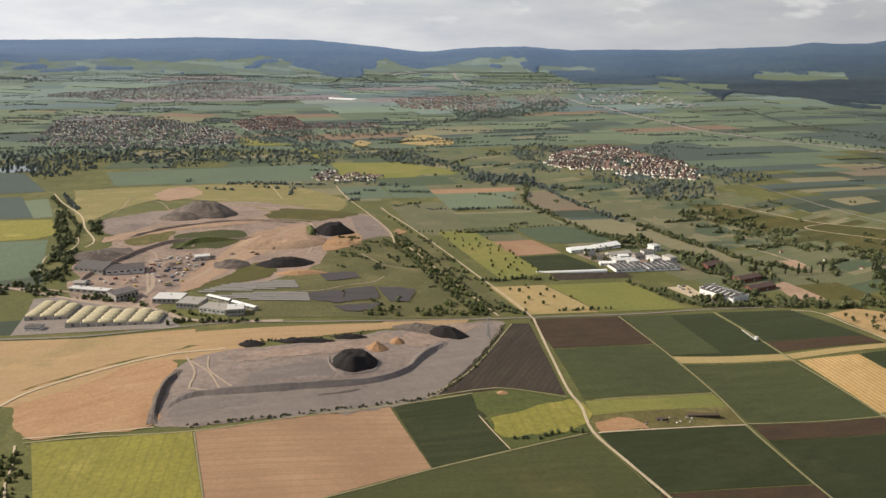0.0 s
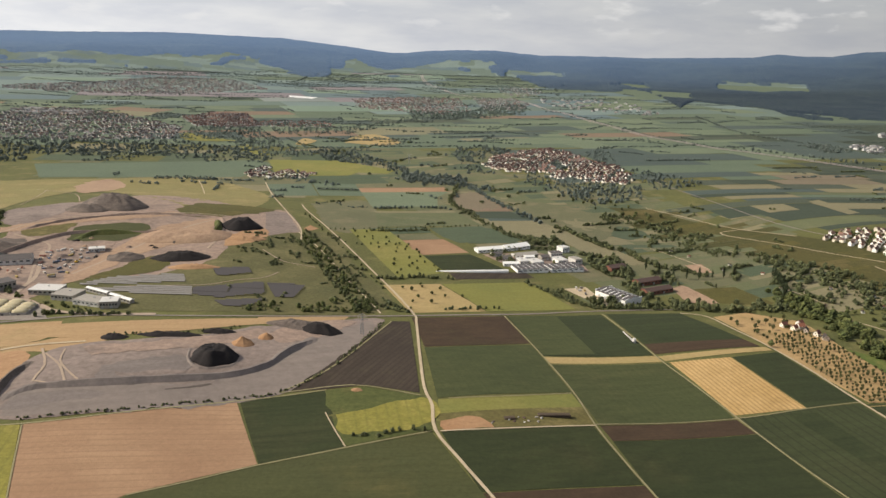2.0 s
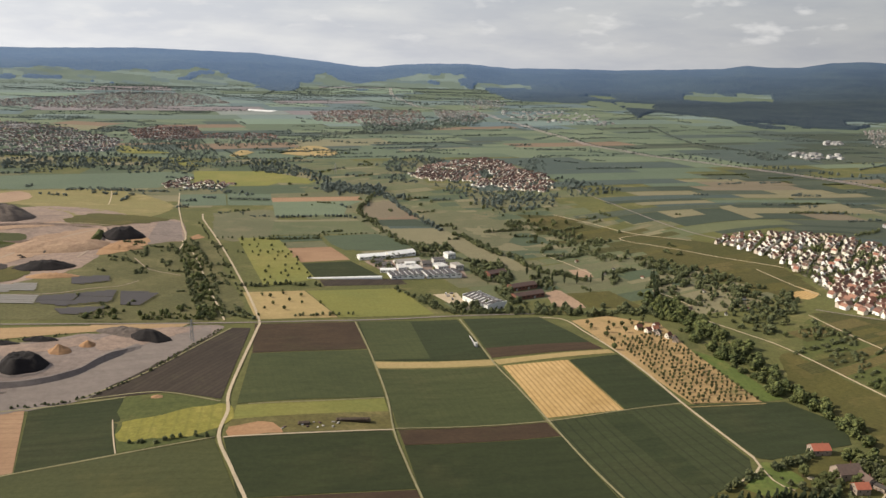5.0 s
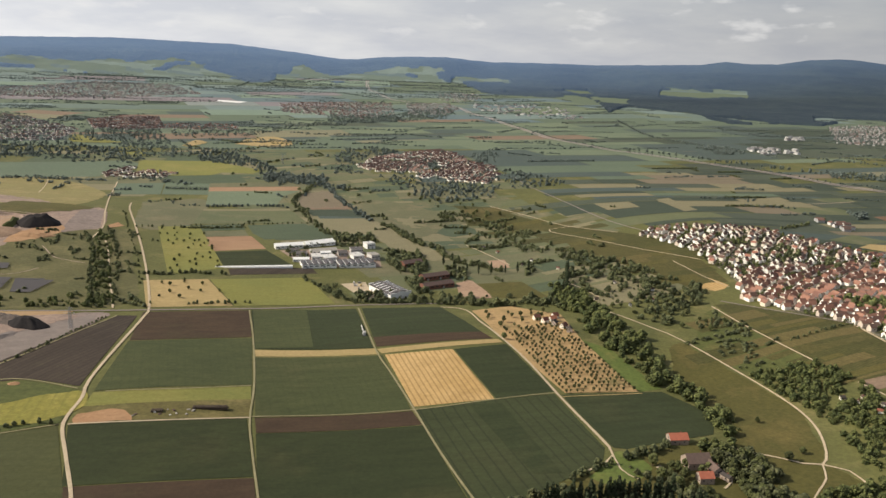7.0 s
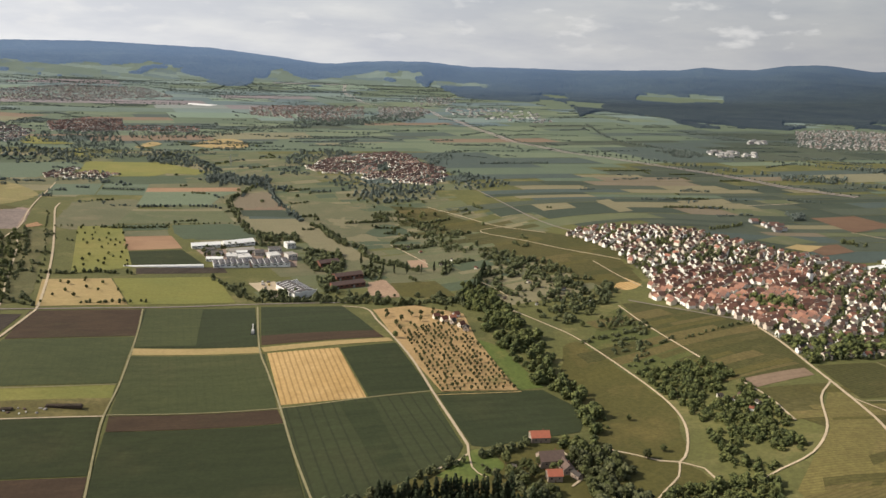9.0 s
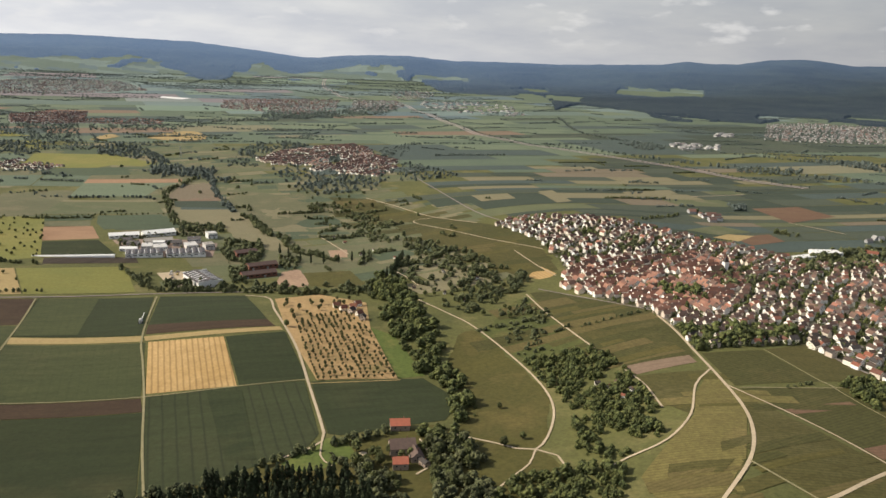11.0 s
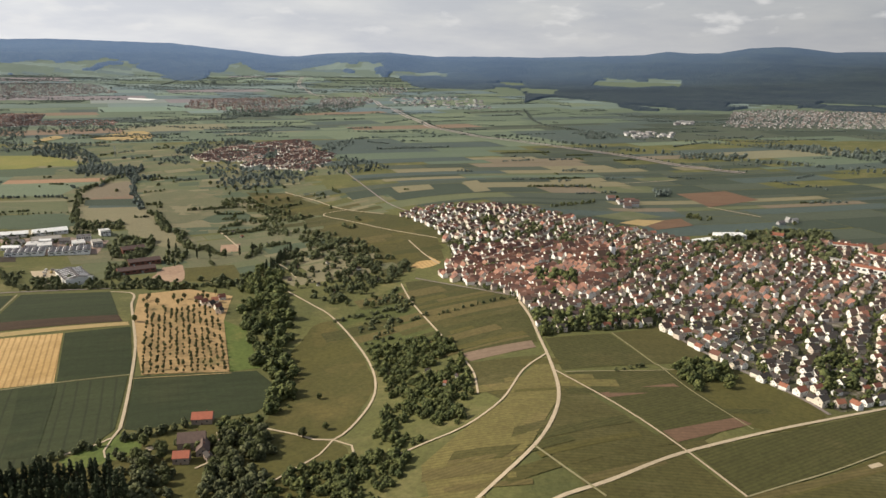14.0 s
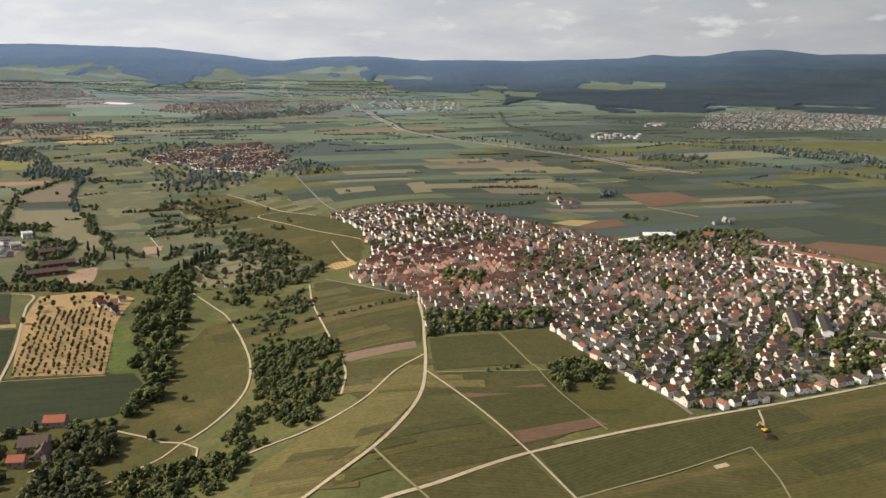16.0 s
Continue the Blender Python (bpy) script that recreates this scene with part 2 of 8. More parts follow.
DRYLAND = soil("dry_stubble_soil", (0.360, 0.235, 0.120), (0.400, 0.275, 0.140), 0.02, 8, stain=(0.245, 0.190, 0.085), stain_scale=0.02, rough_grain=0.15)
WEEDS = soil("weedy_fallow", (0.130, 0.120, 0.040), (0.070, 0.078, 0.026), 0.06, 6, stain=(0.22, 0.175, 0.07), stain_scale=0.06, stain_lo=0.48, rough_grain=0.35)
DULL = soil("dull_brown_soil", (0.200, 0.140, 0.092), (0.235, 0.165, 0.11), 0.02, 8, 4.0, (0.17, 0.12, 0.08), 0.2)
# gravel in a darker tone, for the scarp and two floor patches
DARK_GRAVEL = soil("damp_gravel", (0.17, 0.142, 0.125), (0.205, 0.172, 0.15), 0.03, 15)
SLAG = soil("grey_slag", (0.096, 0.079, 0.068), (0.160, 0.128, 0.104), 0.08, 0, grain=0.6, stain=(0.205, 0.160, 0.130), stain_scale=0.07, rough_grain=0.35)
CLAY = soil("reddish_clay", (0.340, 0.190, 0.095), (0.400, 0.255, 0.140), 0.02, 30, stain=(0.29, 0.15, 0.075))
STUBBLE = soil("straw_stubble", (0.452, 0.291, 0.111), (0.523, 0.352, 0.152), 0.03, 106, 2.9, (0.200, 0.126, 0.047), 0.36, stain=(0.372, 0.235, 0.086), stain_scale=0.04, streaks=0.3)
STRAW = soil("dry_grass", (0.400, 0.290, 0.130), (0.340, 0.260, 0.110), 0.03, 10, stain=(0.21, 0.19, 0.07))
ORCHARD_EARTH = soil("dry_orchard_earth", (0.420, 0.285, 0.130), (0.360, 0.235, 0.105), 0.06, 100, stain=(0.235, 0.185, 0.075), stain_scale=0.06, stain_lo=0.5, rough_grain=0.25)
RAPE = soil("yellow_green_crop", (0.250, 0.222, 0.045), (0.150, 0.160, 0.036), 0.035, 100, 5.0, (0.15, 0.155, 0.035), 0.2, stain=(0.37, 0.305, 0.080), stain_scale=0.035, rough_grain=0.3)
PALE = soil("pale_green_crop", (0.190, 0.200, 0.050), (0.150, 0.175, 0.048), 0.02, 10, stain=(0.23, 0.22, 0.065))
VINES = soil("vineyard", (0.072, 0.076, 0.022), (0.055, 0.062, 0.018), 0.03, 28, 1.8, (0.044, 0.049, 0.016), 0.5, stain=(0.109, 0.093, 0.032), stain_scale=0.03, rough_grain=0.32, streaks=0.95)
VINES_C = soil("young_vineyard", (0.098, 0.096, 0.025), (0.078, 0.078, 0.023), 0.03, 18, 1.8, (0.067, 0.066, 0.020), 0.45, stain=(0.130, 0.105, 0.033), stain_scale=0.03, rough_grain=0.32, streaks=0.95)
VINES_B = soil("vineyard_cross", (0.086, 0.084, 0.025), (0.068, 0.072, 0.022), 0.03, -6, 1.8, (0.055, 0.057, 0.018), 0.5, stain=(0.129, 0.112, 0.043), stain_scale=0.03, rough_grain=0.32, streaks=0.95)
# FAR_ crops: aerial haze painted into the base colour, paler and bluer
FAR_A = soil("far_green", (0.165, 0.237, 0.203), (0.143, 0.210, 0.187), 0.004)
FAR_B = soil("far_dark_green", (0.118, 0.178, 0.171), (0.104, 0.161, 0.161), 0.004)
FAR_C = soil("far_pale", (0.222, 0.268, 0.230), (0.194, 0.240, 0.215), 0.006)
# MID_ crops: a lighter share of haze mixed into the base colour
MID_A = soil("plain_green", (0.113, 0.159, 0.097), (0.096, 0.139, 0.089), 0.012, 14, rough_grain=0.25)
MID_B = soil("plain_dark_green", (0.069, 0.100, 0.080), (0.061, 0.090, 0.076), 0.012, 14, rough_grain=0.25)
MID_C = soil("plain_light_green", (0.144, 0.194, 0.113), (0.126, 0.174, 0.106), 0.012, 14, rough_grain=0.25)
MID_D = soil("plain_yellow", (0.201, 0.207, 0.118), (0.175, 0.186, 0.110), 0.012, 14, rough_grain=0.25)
# more FAR_ crops with haze in the colour
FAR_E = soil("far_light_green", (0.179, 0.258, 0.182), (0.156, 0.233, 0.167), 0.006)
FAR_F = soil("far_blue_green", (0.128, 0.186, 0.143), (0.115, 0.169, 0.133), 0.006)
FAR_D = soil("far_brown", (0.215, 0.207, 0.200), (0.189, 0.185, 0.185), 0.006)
# blue raised here too, for haze over the plain
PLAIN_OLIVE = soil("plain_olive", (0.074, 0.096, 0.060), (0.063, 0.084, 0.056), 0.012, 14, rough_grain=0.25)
GRAVEL = soil("grey_gravel", (0.215, 0.169, 0.142), (0.260, 0.206, 0.173), 0.03, 15, grain=0.3, stain=(0.146, 0.114, 0.097), stain_scale=0.035, rough_grain=0.3)
RUBBLE = soil("pink_rubble", (0.282, 0.205, 0.158), (0.343, 0.251, 0.189), 0.04, 40, grain=0.3, stain=(0.163, 0.126, 0.106), stain_scale=0.04, stain_lo=0.47, rough_grain=0.3)
COAL = soil("black_tailings", (0.016, 0.0145, 0.014), (0.026, 0.023, 0.022), 0.08, 0, grain=0.8)
TRACK = soil("pale_track", (0.520, 0.420, 0.280), (0.435, 0.350, 0.230), 0.1, 0, grain=0.7)
GRASSY = soil("grassy_track", (0.250, 0.225, 0.110), (0.300, 0.260, 0.150), 0.1, 0, grain=0.7)
HAUL = soil("dusty_haul_road", (0.400, 0.310, 0.225), (0.340, 0.262, 0.195), 0.1, 0, grain=0.7)
ASPHALT = soil("worn_asphalt", (0.215, 0.195, 0.165), (0.250, 0.225, 0.185), 0.05, 0, grain=0.6)
MOTORWAY_TOP = soil("worn_concrete_road", (0.400, 0.375, 0.330), (0.340, 0.320, 0.290), 0.05, 0, grain=0.6)
WALL = paint("rendered_wall", (0.76, 0.73, 0.66), None, 0.85, 0, 0, 0.5, False, [(0.90, 0.86, 0.78), (0.92, 0.89, 0.83), (0.70, 0.61, 0.48), (0.90, 0.87, 0.80), (0.86, 0.79, 0.66), (0.92, 0.90, 0.86), (0.58, 0.48, 0.39)])
WALL_S = paint("rendered_wall_far", (0.76, 0.73, 0.66), None, 0.85, 0, 0, 0.5, True, [(0.90, 0.86, 0.78), (0.92, 0.89, 0.83), (0.70, 0.61, 0.48), (0.90, 0.87, 0.80), (0.86, 0.79, 0.66), (0.92, 0.90, 0.86), (0.58, 0.48, 0.39)])
ROOF_BARN = paint("bright_red_roof_tiles", (0.42, 0.140, 0.085), (0.34, 0.115, 0.072), 0.8)
ROOF_RED = paint("red_roof_tiles", (0.30, 0.105, 0.062), None, 0.8, 0, 0, 1.2, False, [(0.24, 0.095, 0.060), (0.17, 0.075, 0.055), (0.30, 0.13, 0.080), (0.13, 0.066, 0.050)])
ROOF_DARK = paint("dark_roof_tiles", (0.098, 0.078, 0.067), None, 0.75, 0, 0, 1.2, False, [(0.080, 0.058, 0.045), (0.055, 0.047, 0.042), (0.110, 0.070, 0.050), (0.062, 0.056, 0.052)])
ROOF_S = paint("roof_tiles_far", (0.288, 0.144, 0.101), None, 0.8, 0, 0, 1.2, True, [(0.085, 0.066, 0.055), (0.120, 0.085, 0.068), (0.330, 0.150, 0.103), (0.068, 0.060, 0.056), (0.150, 0.102, 0.078), (0.098, 0.078, 0.068), (0.220, 0.122, 0.090)])
ROOF_OLD = paint("old_roof_tiles_far", (0.251, 0.109, 0.069), None, 0.8, 0, 0, 1.2, True, [(0.237, 0.119, 0.084), (0.276, 0.146, 0.106), (0.188, 0.098, 0.075), (0.126, 0.087, 0.071), (0.313, 0.169, 0.118), (0.163, 0.098, 0.079)])
# red toned down to paint in haze over far towns
ROOF_RUDDY = paint("ruddy_roofs_far", (0.180, 0.092, 0.064), None, 0.8, 0, 0, 1.2, True, [(0.180, 0.106, 0.085), (0.140, 0.090, 0.078), (0.216, 0.129, 0.103), (0.104, 0.079, 0.072), (0.162, 0.115, 0.099)])
ROOF_FAR = paint("grey_roofs_far", (0.15, 0.12, 0.11), None, 0.85, 0, 0, 1.2, True, [(0.15, 0.12, 0.11), (0.20, 0.135, 0.11), (0.12, 0.105, 0.10), (0.25, 0.16, 0.13), (0.14, 0.125, 0.12), (0.28, 0.26, 0.25)])
GLASS = paint("window_glass", (0.03, 0.035, 0.04), None, 0.12)
TIMBER = paint("door_timber", (0.16, 0.09, 0.05), None, 0.6)
BRICK = paint("chimney_brick", (0.22, 0.10, 0.07), None, 0.9)
BARK = paint("bark", (0.10, 0.075, 0.055), None, 0.95)
# far town walls greyed: haze put into the wall colour
WALL_F = paint("far_rendered_wall", (0.50, 0.47, 0.43), None, 0.9, 0, 0, 0.5, True, [(0.60, 0.59, 0.57), (0.42, 0.40, 0.38), (0.34, 0.34, 0.34), (0.66, 0.65, 0.63), (0.38, 0.35, 0.33)])
LEAF = foliage("leaves", (0.052, 0.069, 0.023), (0.118, 0.140, 0.047), 0.4)
# leaves of farther woods: aerial haze mixed in as paler, bluer colour
HAZED_WOOD = foliage("leaves_of_the_river_woods", (0.081, 0.117, 0.102), (0.143, 0.185, 0.149), 0.35, True)
LEAF_N = foliage("leaves_of_the_near_woods", (0.054, 0.080, 0.028), (0.145, 0.174, 0.054), 0.45, True)
# blued a little against LEAF_N, for thin haze
LEAF_S = foliage("leaves_of_the_woods", (0.062, 0.084, 0.040), (0.142, 0.168, 0.068), 0.45, True)
FARM_LEAF = foliage("silvery_leaves", (0.061, 0.081, 0.037), (0.141, 0.161, 0.070), 0.4, True)
POPLAR = foliage("poplar_leaves", (0.026, 0.041, 0.017), (0.048, 0.067, 0.028), 0.25)
ORCHARD = foliage("orchard_leaves", (0.077, 0.088, 0.031), (0.061, 0.075, 0.024), 0.3)
# far plain leaves, with haze in the colour
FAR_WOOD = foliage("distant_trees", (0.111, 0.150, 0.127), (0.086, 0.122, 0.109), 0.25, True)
CREAM = paint("cream_membrane", (0.54, 0.47, 0.30), (0.42, 0.36, 0.23), 0.7)
SHEET = paint("pale_sheet_metal", (0.62, 0.60, 0.56), (0.52, 0.50, 0.47), 0.5)
WHITE = paint("white_sheeting", (0.82, 0.81, 0.78), (0.74, 0.73, 0.70), 0.5)
CONCRETE = paint("concrete", (0.36, 0.33, 0.29), (0.29, 0.27, 0.24), 0.9)
DARKROOF = paint("dark_flat_roof", (0.095, 0.088, 0.086), (0.13, 0.115, 0.11), 0.9)
RUST = paint("red_brown_roofing", (0.115, 0.072, 0.062), (0.075, 0.054, 0.048), 0.85)
PANEL_GREY = paint("weathered_solar_glass", (0.27, 0.25, 0.225), (0.21, 0.195, 0.18), 0.5)
PANEL = paint("solar_glass", (0.062, 0.056, 0.056), (0.085, 0.075, 0.07), 0.45)
CONTAINER = paint("painted_steel", (0.35, 0.30, 0.25), None, 0.6, 0, 0, 0.8, False, [(0.55, 0.52, 0.48), (0.30, 0.10, 0.06), (0.08, 0.12, 0.20), (0.45, 0.33, 0.10), (0.16, 0.15, 0.14), (0.62, 0.60, 0.57)])
STEEL = paint("galvanised_steel", (0.42, 0.43, 0.44), None, 0.5, 0.6)
YELLOW = paint("yellow_machine_paint", (0.62, 0.40, 0.05), None, 0.5)
# VAL_ greens: extra blue stands for thin haze over the valley
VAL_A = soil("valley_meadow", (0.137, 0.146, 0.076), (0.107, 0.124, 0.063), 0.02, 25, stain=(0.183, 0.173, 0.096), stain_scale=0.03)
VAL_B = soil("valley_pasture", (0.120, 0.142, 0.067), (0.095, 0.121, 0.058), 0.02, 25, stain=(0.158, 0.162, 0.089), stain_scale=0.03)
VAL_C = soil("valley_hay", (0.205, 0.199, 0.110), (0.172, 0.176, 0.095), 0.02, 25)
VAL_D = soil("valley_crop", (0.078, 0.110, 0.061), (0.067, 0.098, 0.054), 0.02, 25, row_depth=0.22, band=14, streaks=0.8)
# deep tone stands in for cloud shade; blue raised for haze
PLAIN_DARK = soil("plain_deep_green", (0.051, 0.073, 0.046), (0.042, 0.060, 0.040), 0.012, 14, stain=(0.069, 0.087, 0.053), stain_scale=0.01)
# brown soil greyed by painted haze
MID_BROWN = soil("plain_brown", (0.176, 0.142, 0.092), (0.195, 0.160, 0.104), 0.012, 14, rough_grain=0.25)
RUBBER = paint("black_rubber", (0.03, 0.03, 0.03), None, 0.8)

POND = paint("pond_water", (0.05, 0.065, 0.06), (0.04, 0.05, 0.05), 0.08)
ROOF_PALE = paint("pale_sheds_far", (0.25, 0.24, 0.23), None, 0.8, 0, 0, 1.2, True, [(0.36, 0.35, 0.335), (0.20, 0.19, 0.185), (0.30, 0.29, 0.28), (0.15, 0.135, 0.13)])

# ---- terrain ----
HILLS = [(-240, 700, 160, 22.1), (-50, 380, 130, 12.4), (60, 420, 140, -4.9), (240, 400, 120, -6.2), (330, 780, 180, -6.2), (500, 380, 120, 17.6), (600, 320, 150, -1.2), (520, 700, 180, 4.3), (440, 830, 150, 10.3), (-200, 860, 200, -4.0), (300, 1220, 250, 6.7), (1200, 1900, 600, 9.7), (420, 330, 90, -8.3), (230, 450, 60, 8.1), (75, 505, 60, 3.5), (100, 365, 60, 5.9), (-50, 390, 60, 2.1), (-190, 590, 60, -6.3), (340, 335, 60, 4.5), (475, 290, 60, 2.7), (120, 670, 60, 3.9), (275, 600, 60, -2.4), (520, 715, 60, 8.4), (310, 785, 60, -9.3)]
KNOLLS = [(394, 404, 45, -7.1), (420, 520, 60, -4.4), (391, 310, 45, -3.7), (465, 280, 35, 5.3), (-20, 350, 40, -4.1), (560, 395, 60, -4.1), (-190, 890, 90, -3.6), (500, 1750, 450, -1.2), (1300, 2000, 450, -5.0), (0, 2300, 600, -6.3), (335, 388, 45, -2.4)]


def far_rise(x, y):
    """Squeezes the far plain in depth and lifts it to fit the mid-flight camera view."""
    d = np.minimum(np.hypot(x - 240, y - 11), 4690.0)
    full = 3000 - 2000 * np.log(1 - np.maximum(d - 3000, 0) / 1750)
    return np.where(d > 3000, 163 * (1 - d / full), 0.0)


def height(x, y):
    return far_rise(x, y) + sum(k * np.exp(-((x - a) ** 2 + (y - b) ** 2) / (2 * s * s)) for a, b, s, k in HILLS + KNOLLS)


def lines(lo, near_lo, near_hi, hi, step, growth):
    mid = list(np.arange(near_lo, near_hi + 0.01, step))
    out, d, v = [], step, near_hi
    while v < hi:
        d *= growth; v += d; out.append(v)
    pre, d, v = [], step, near_lo
    while v > lo:
        d *= growth; v -= d; pre.append(v)
    return np.array(pre[::-1] + mid + out)


GX = lines(-6500, -500, 1200, 6500, 12.5, 1.12)
GY = lines(-2500, 200, 1300, 6500, 12.5, 1.07)


def link(name, verts, faces, mats, smooth=False, slots=None):
    me = bpy.data.meshes.new(name)
    me.from_pydata([tuple(map(float, v)) for v in verts], [], [tuple(map(int, f)) for f in faces])
    for m in (mats if isinstance(mats, (list, tuple)) else [mats]):
        me.materials.append(m)
    if slots is not None:
        me.polygons.foreach_set("material_index", np.asarray(slots, dtype=np.int32))
    if smooth:
        me.polygons.foreach_set("use_smooth", np.ones(len(me.polygons), dtype=bool))
    me.update()
    return new(name, me)


def ground_sheet():
    gx, gy = np.meshgrid(GX, GY)
    v = np.stack([gx.ravel(), gy.ravel(), height(gx, gy).ravel()], 1)
    nx = len(GX)
    i, j = np.meshgrid(np.arange(nx - 1), np.arange(len(GY) - 1))
    a = (j * nx + i).ravel()
    return tagged(link("ground", v, np.stack([a, a + 1, a + 1 + nx, a + nx], 1), MEADOW, True), "green and olive meadow land of a broad river plain", "ground", kind="structure")


ground_sheet()


def cut(poly, axis, at, keep_above):
    out = []
    for i, p in enumerate(poly):
        q = poly[i - 1]
        inp, inq = (p[axis] >= at) == keep_above, (q[axis] >= at) == keep_above
        if inp != inq:
            f = (at - q[axis]) / (p[axis] - q[axis])
            out.append((q[0] + f * (p[0] - q[0]), q[1] + f * (p[1] - q[1])))
        if inp:
            out.append(p)
    return out


CLEAR = []      # outlines of worked fields, where no tree stands


def field(name, label, mat, corners, lift=0.15, category="field", kind="structure", group="", ragged=0.0):
    """A piece of land cover laid over the terrain, cut along the terrain's own mesh lines."""
    if category == "field" and mat.name.split("_")[-1] in ("crop", "wheat", "earth", "loam", "soil", "stubble", "clay") and name not in ("meadow_plot",):
        CLEAR.append((min(c[0] for c in corners), max(c[0] for c in corners), min(c[1] for c in corners), max(c[1] for c in corners), list(corners)))
    verts, faces, seen = [], [], {}
    if ragged:
        corners = [(p.x + ragged * noise.noise((p.x * 0.09, p.y * 0.09, 1)) + 0.4 * ragged * noise.noise((p.x * 0.35, p.y * 0.35, 2)), p.y + ragged * noise.noise((p.x * 0.09, p.y * 0.09, 7)) + 0.4 * ragged * noise.noise((p.x * 0.35, p.y * 0.35, 8)))
                   for p in curve(list(corners) + [corners[0]], 3.0)[:-1]]
    xs, ys = [c[0] for c in corners], [c[1] for c in corners]
    i0, i1 = np.searchsorted(GX, min(xs)) - 1, np.searchsorted(GX, max(xs))
    j0, j1 = np.searchsorted(GY, min(ys)) - 1, np.searchsorted(GY, max(ys))
    for i in range(max(i0, 0), min(i1, len(GX) - 1)):
        slab = cut(cut(corners, 0, GX[i], True), 0, GX[i + 1], False)
        for j in range(max(j0, 0), min(j1, len(GY) - 1)):
            if len(slab) < 3:
                break
            cell = cut(cut(slab, 1, GY[j], True), 1, GY[j + 1], False)
            ids = []
            for p in cell:
                key = (round(p[0], 3), round(p[1], 3))
                if key not in seen:
                    seen[key] = len(verts)
                    verts.append((p[0], p[1], height(p[0], p[1]) + lift + 0.0002 * max(0, p[1] - 600)))
                if seen[key] not in ids:
                    ids.append(seen[key])
            if len(ids) >= 3:
                faces.append(ids)
    ob = link(name, verts, faces, mat, True)
    up = ob.data.polygons
    if len(up) and up[0].normal.z < 0:
        ob.data.flip_normals()
    return tagged(ob, label, category, group, kind)


def curve(points, step=6.0):
    """Points along a smooth line through the given ones."""
    p = [Vector((x, y, 0)) for x, y in points]
    p = [2 * p[0] - p[1]] + p + [2 * p[-1] - p[-2]]
    out = []
    for a, b, c, d in zip(p, p[1:], p[2:], p[3:]):
        n = max(1, int((c - b).length / step))
        for k in range(n):
            t = k / n
            out.append(0.5 * ((2 * b) + (c - a) * t + (2 * a - 5 * b + 4 * c - d) * t * t + (3 * b - a - 3 * c + d) * t ** 3))
    out.append(p[-2])
    return out


def road(name, label, mat, width, points, lift=0.32, category="road"):
    line = curve(points)
    verts, faces = [], []
    for i, p in enumerate(line):
        d = (line[min(i + 1, len(line) - 1)] - line[max(i - 1, 0)]).normalized()
        side = Vector((-d.y, d.x, 0))
        w = width * 0.30 * (1 + 0.16 * noise.noise((p.x * 0.11, p.y * 0.11, 0)))
        for k in (-1, 0, 1):
            q = p + side * (w * k)
            z = height(q.x, q.y) + lift + 0.0003 * max(0, q.y - 600) + (0.05 if k == 0 else 0)
            verts.append((q.x, q.y, z))
        if i:
            b = 3 * i
            faces += [(b - 3, b - 2, b + 1, b), (b - 2, b - 1, b + 2, b + 1)]
    ob = link(name, verts, faces, mat, True)
    if ob.data.polygons[0].normal.z < 0:
        ob.data.flip_normals()
    return tagged(ob, label, category, kind="structure")


def on_crop(x, y):
    return any(a < x < b and c < y < d and inside(x, y, p) for a, b, c, d, p in CLEAR)


def inside(x, y, poly):
    hit = False
    for i, (ax, ay) in enumerate(poly):
        bx, by = poly[i - 1]
        if (ay > y) != (by > y) and x < (bx - ax) * (y - ay) / (by - ay) + ax:
            hit = not hit
    return hit


# ---- trees and houses: shapes ----
ICO_V, ICO_F = None, None


def ico():
    bm = bmesh.new()
    bmesh.ops.create_icosphere(bm, subdivisions=1, radius=1)
    v = np.array([p.co[:] for p in bm.verts]); f = np.array([[p.index for p in q.verts] for q in bm.faces])
    bm.free()
    return v, f


ICO_V, ICO_F = ico()
OCT_V = np.array([(1, 0, 0), (0, 1, 0), (-1, 0, 0), (0, -1, 0), (0, 0, 1), (0, 0, -1)], dtype=float)
OCT_F = np.array([(0, 1, 4), (1, 2, 4), (2, 3, 4), (3, 0, 4), (1, 0, 5), (2, 1, 5), (3, 2, 5), (0, 3, 5)])


def clumps(rng, n, radius, tall, base, pointed=0.0):
    """Leaf clumps gathered into an uneven crown, with gaps: arrays of vertices and faces."""
    vs, fs, k = [], [], 0
    LV, LF = (OCT_V, OCT_F) if n > 15 or n in (5, 10) else (ICO_V, ICO_F)
    for i in range(n):
        h = (i + 0.5) / n
        ring = math.sin(math.pi * min(0.97, 0.12 + 0.86 * h)) ** 0.7 * (1 - pointed * h)
        a = i * 2.4 + rng.uniform(-0.5, 0.5)
        r = radius * ring * rng.uniform(0.25, 0.72 if n < 24 else 0.86)
        size = radius * rng.uniform(0.24, 0.5) * (1.15 if n < 8 else 0.68 if n > 50 else 0.95 if n > 15 else 1.0) * (1 - 0.45 * pointed * h)
        c = np.array([math.cos(a) * r, math.sin(a) * r, base + tall * (0.1 + 0.8 * h)])
        jag = 1 + np.array([rng.uniform(-0.5, 0.5) for _ in LV])[:, None]
        q, w = rng.uniform(0, 6.28), rng.uniform(-0.5, 0.5)
        spin = np.array([(math.cos(q), -math.sin(q), w), (math.sin(q), math.cos(q), -w), (-w, w, 1)])
        vs.append((LV * jag) @ spin.T * size * np.array([1, 1, rng.uniform(0.7, 1.0) if not pointed else 1.25]) + c)
        fs.append(LF + k); k += len(LV)
    return np.concatenate(vs), np.concatenate(fs)


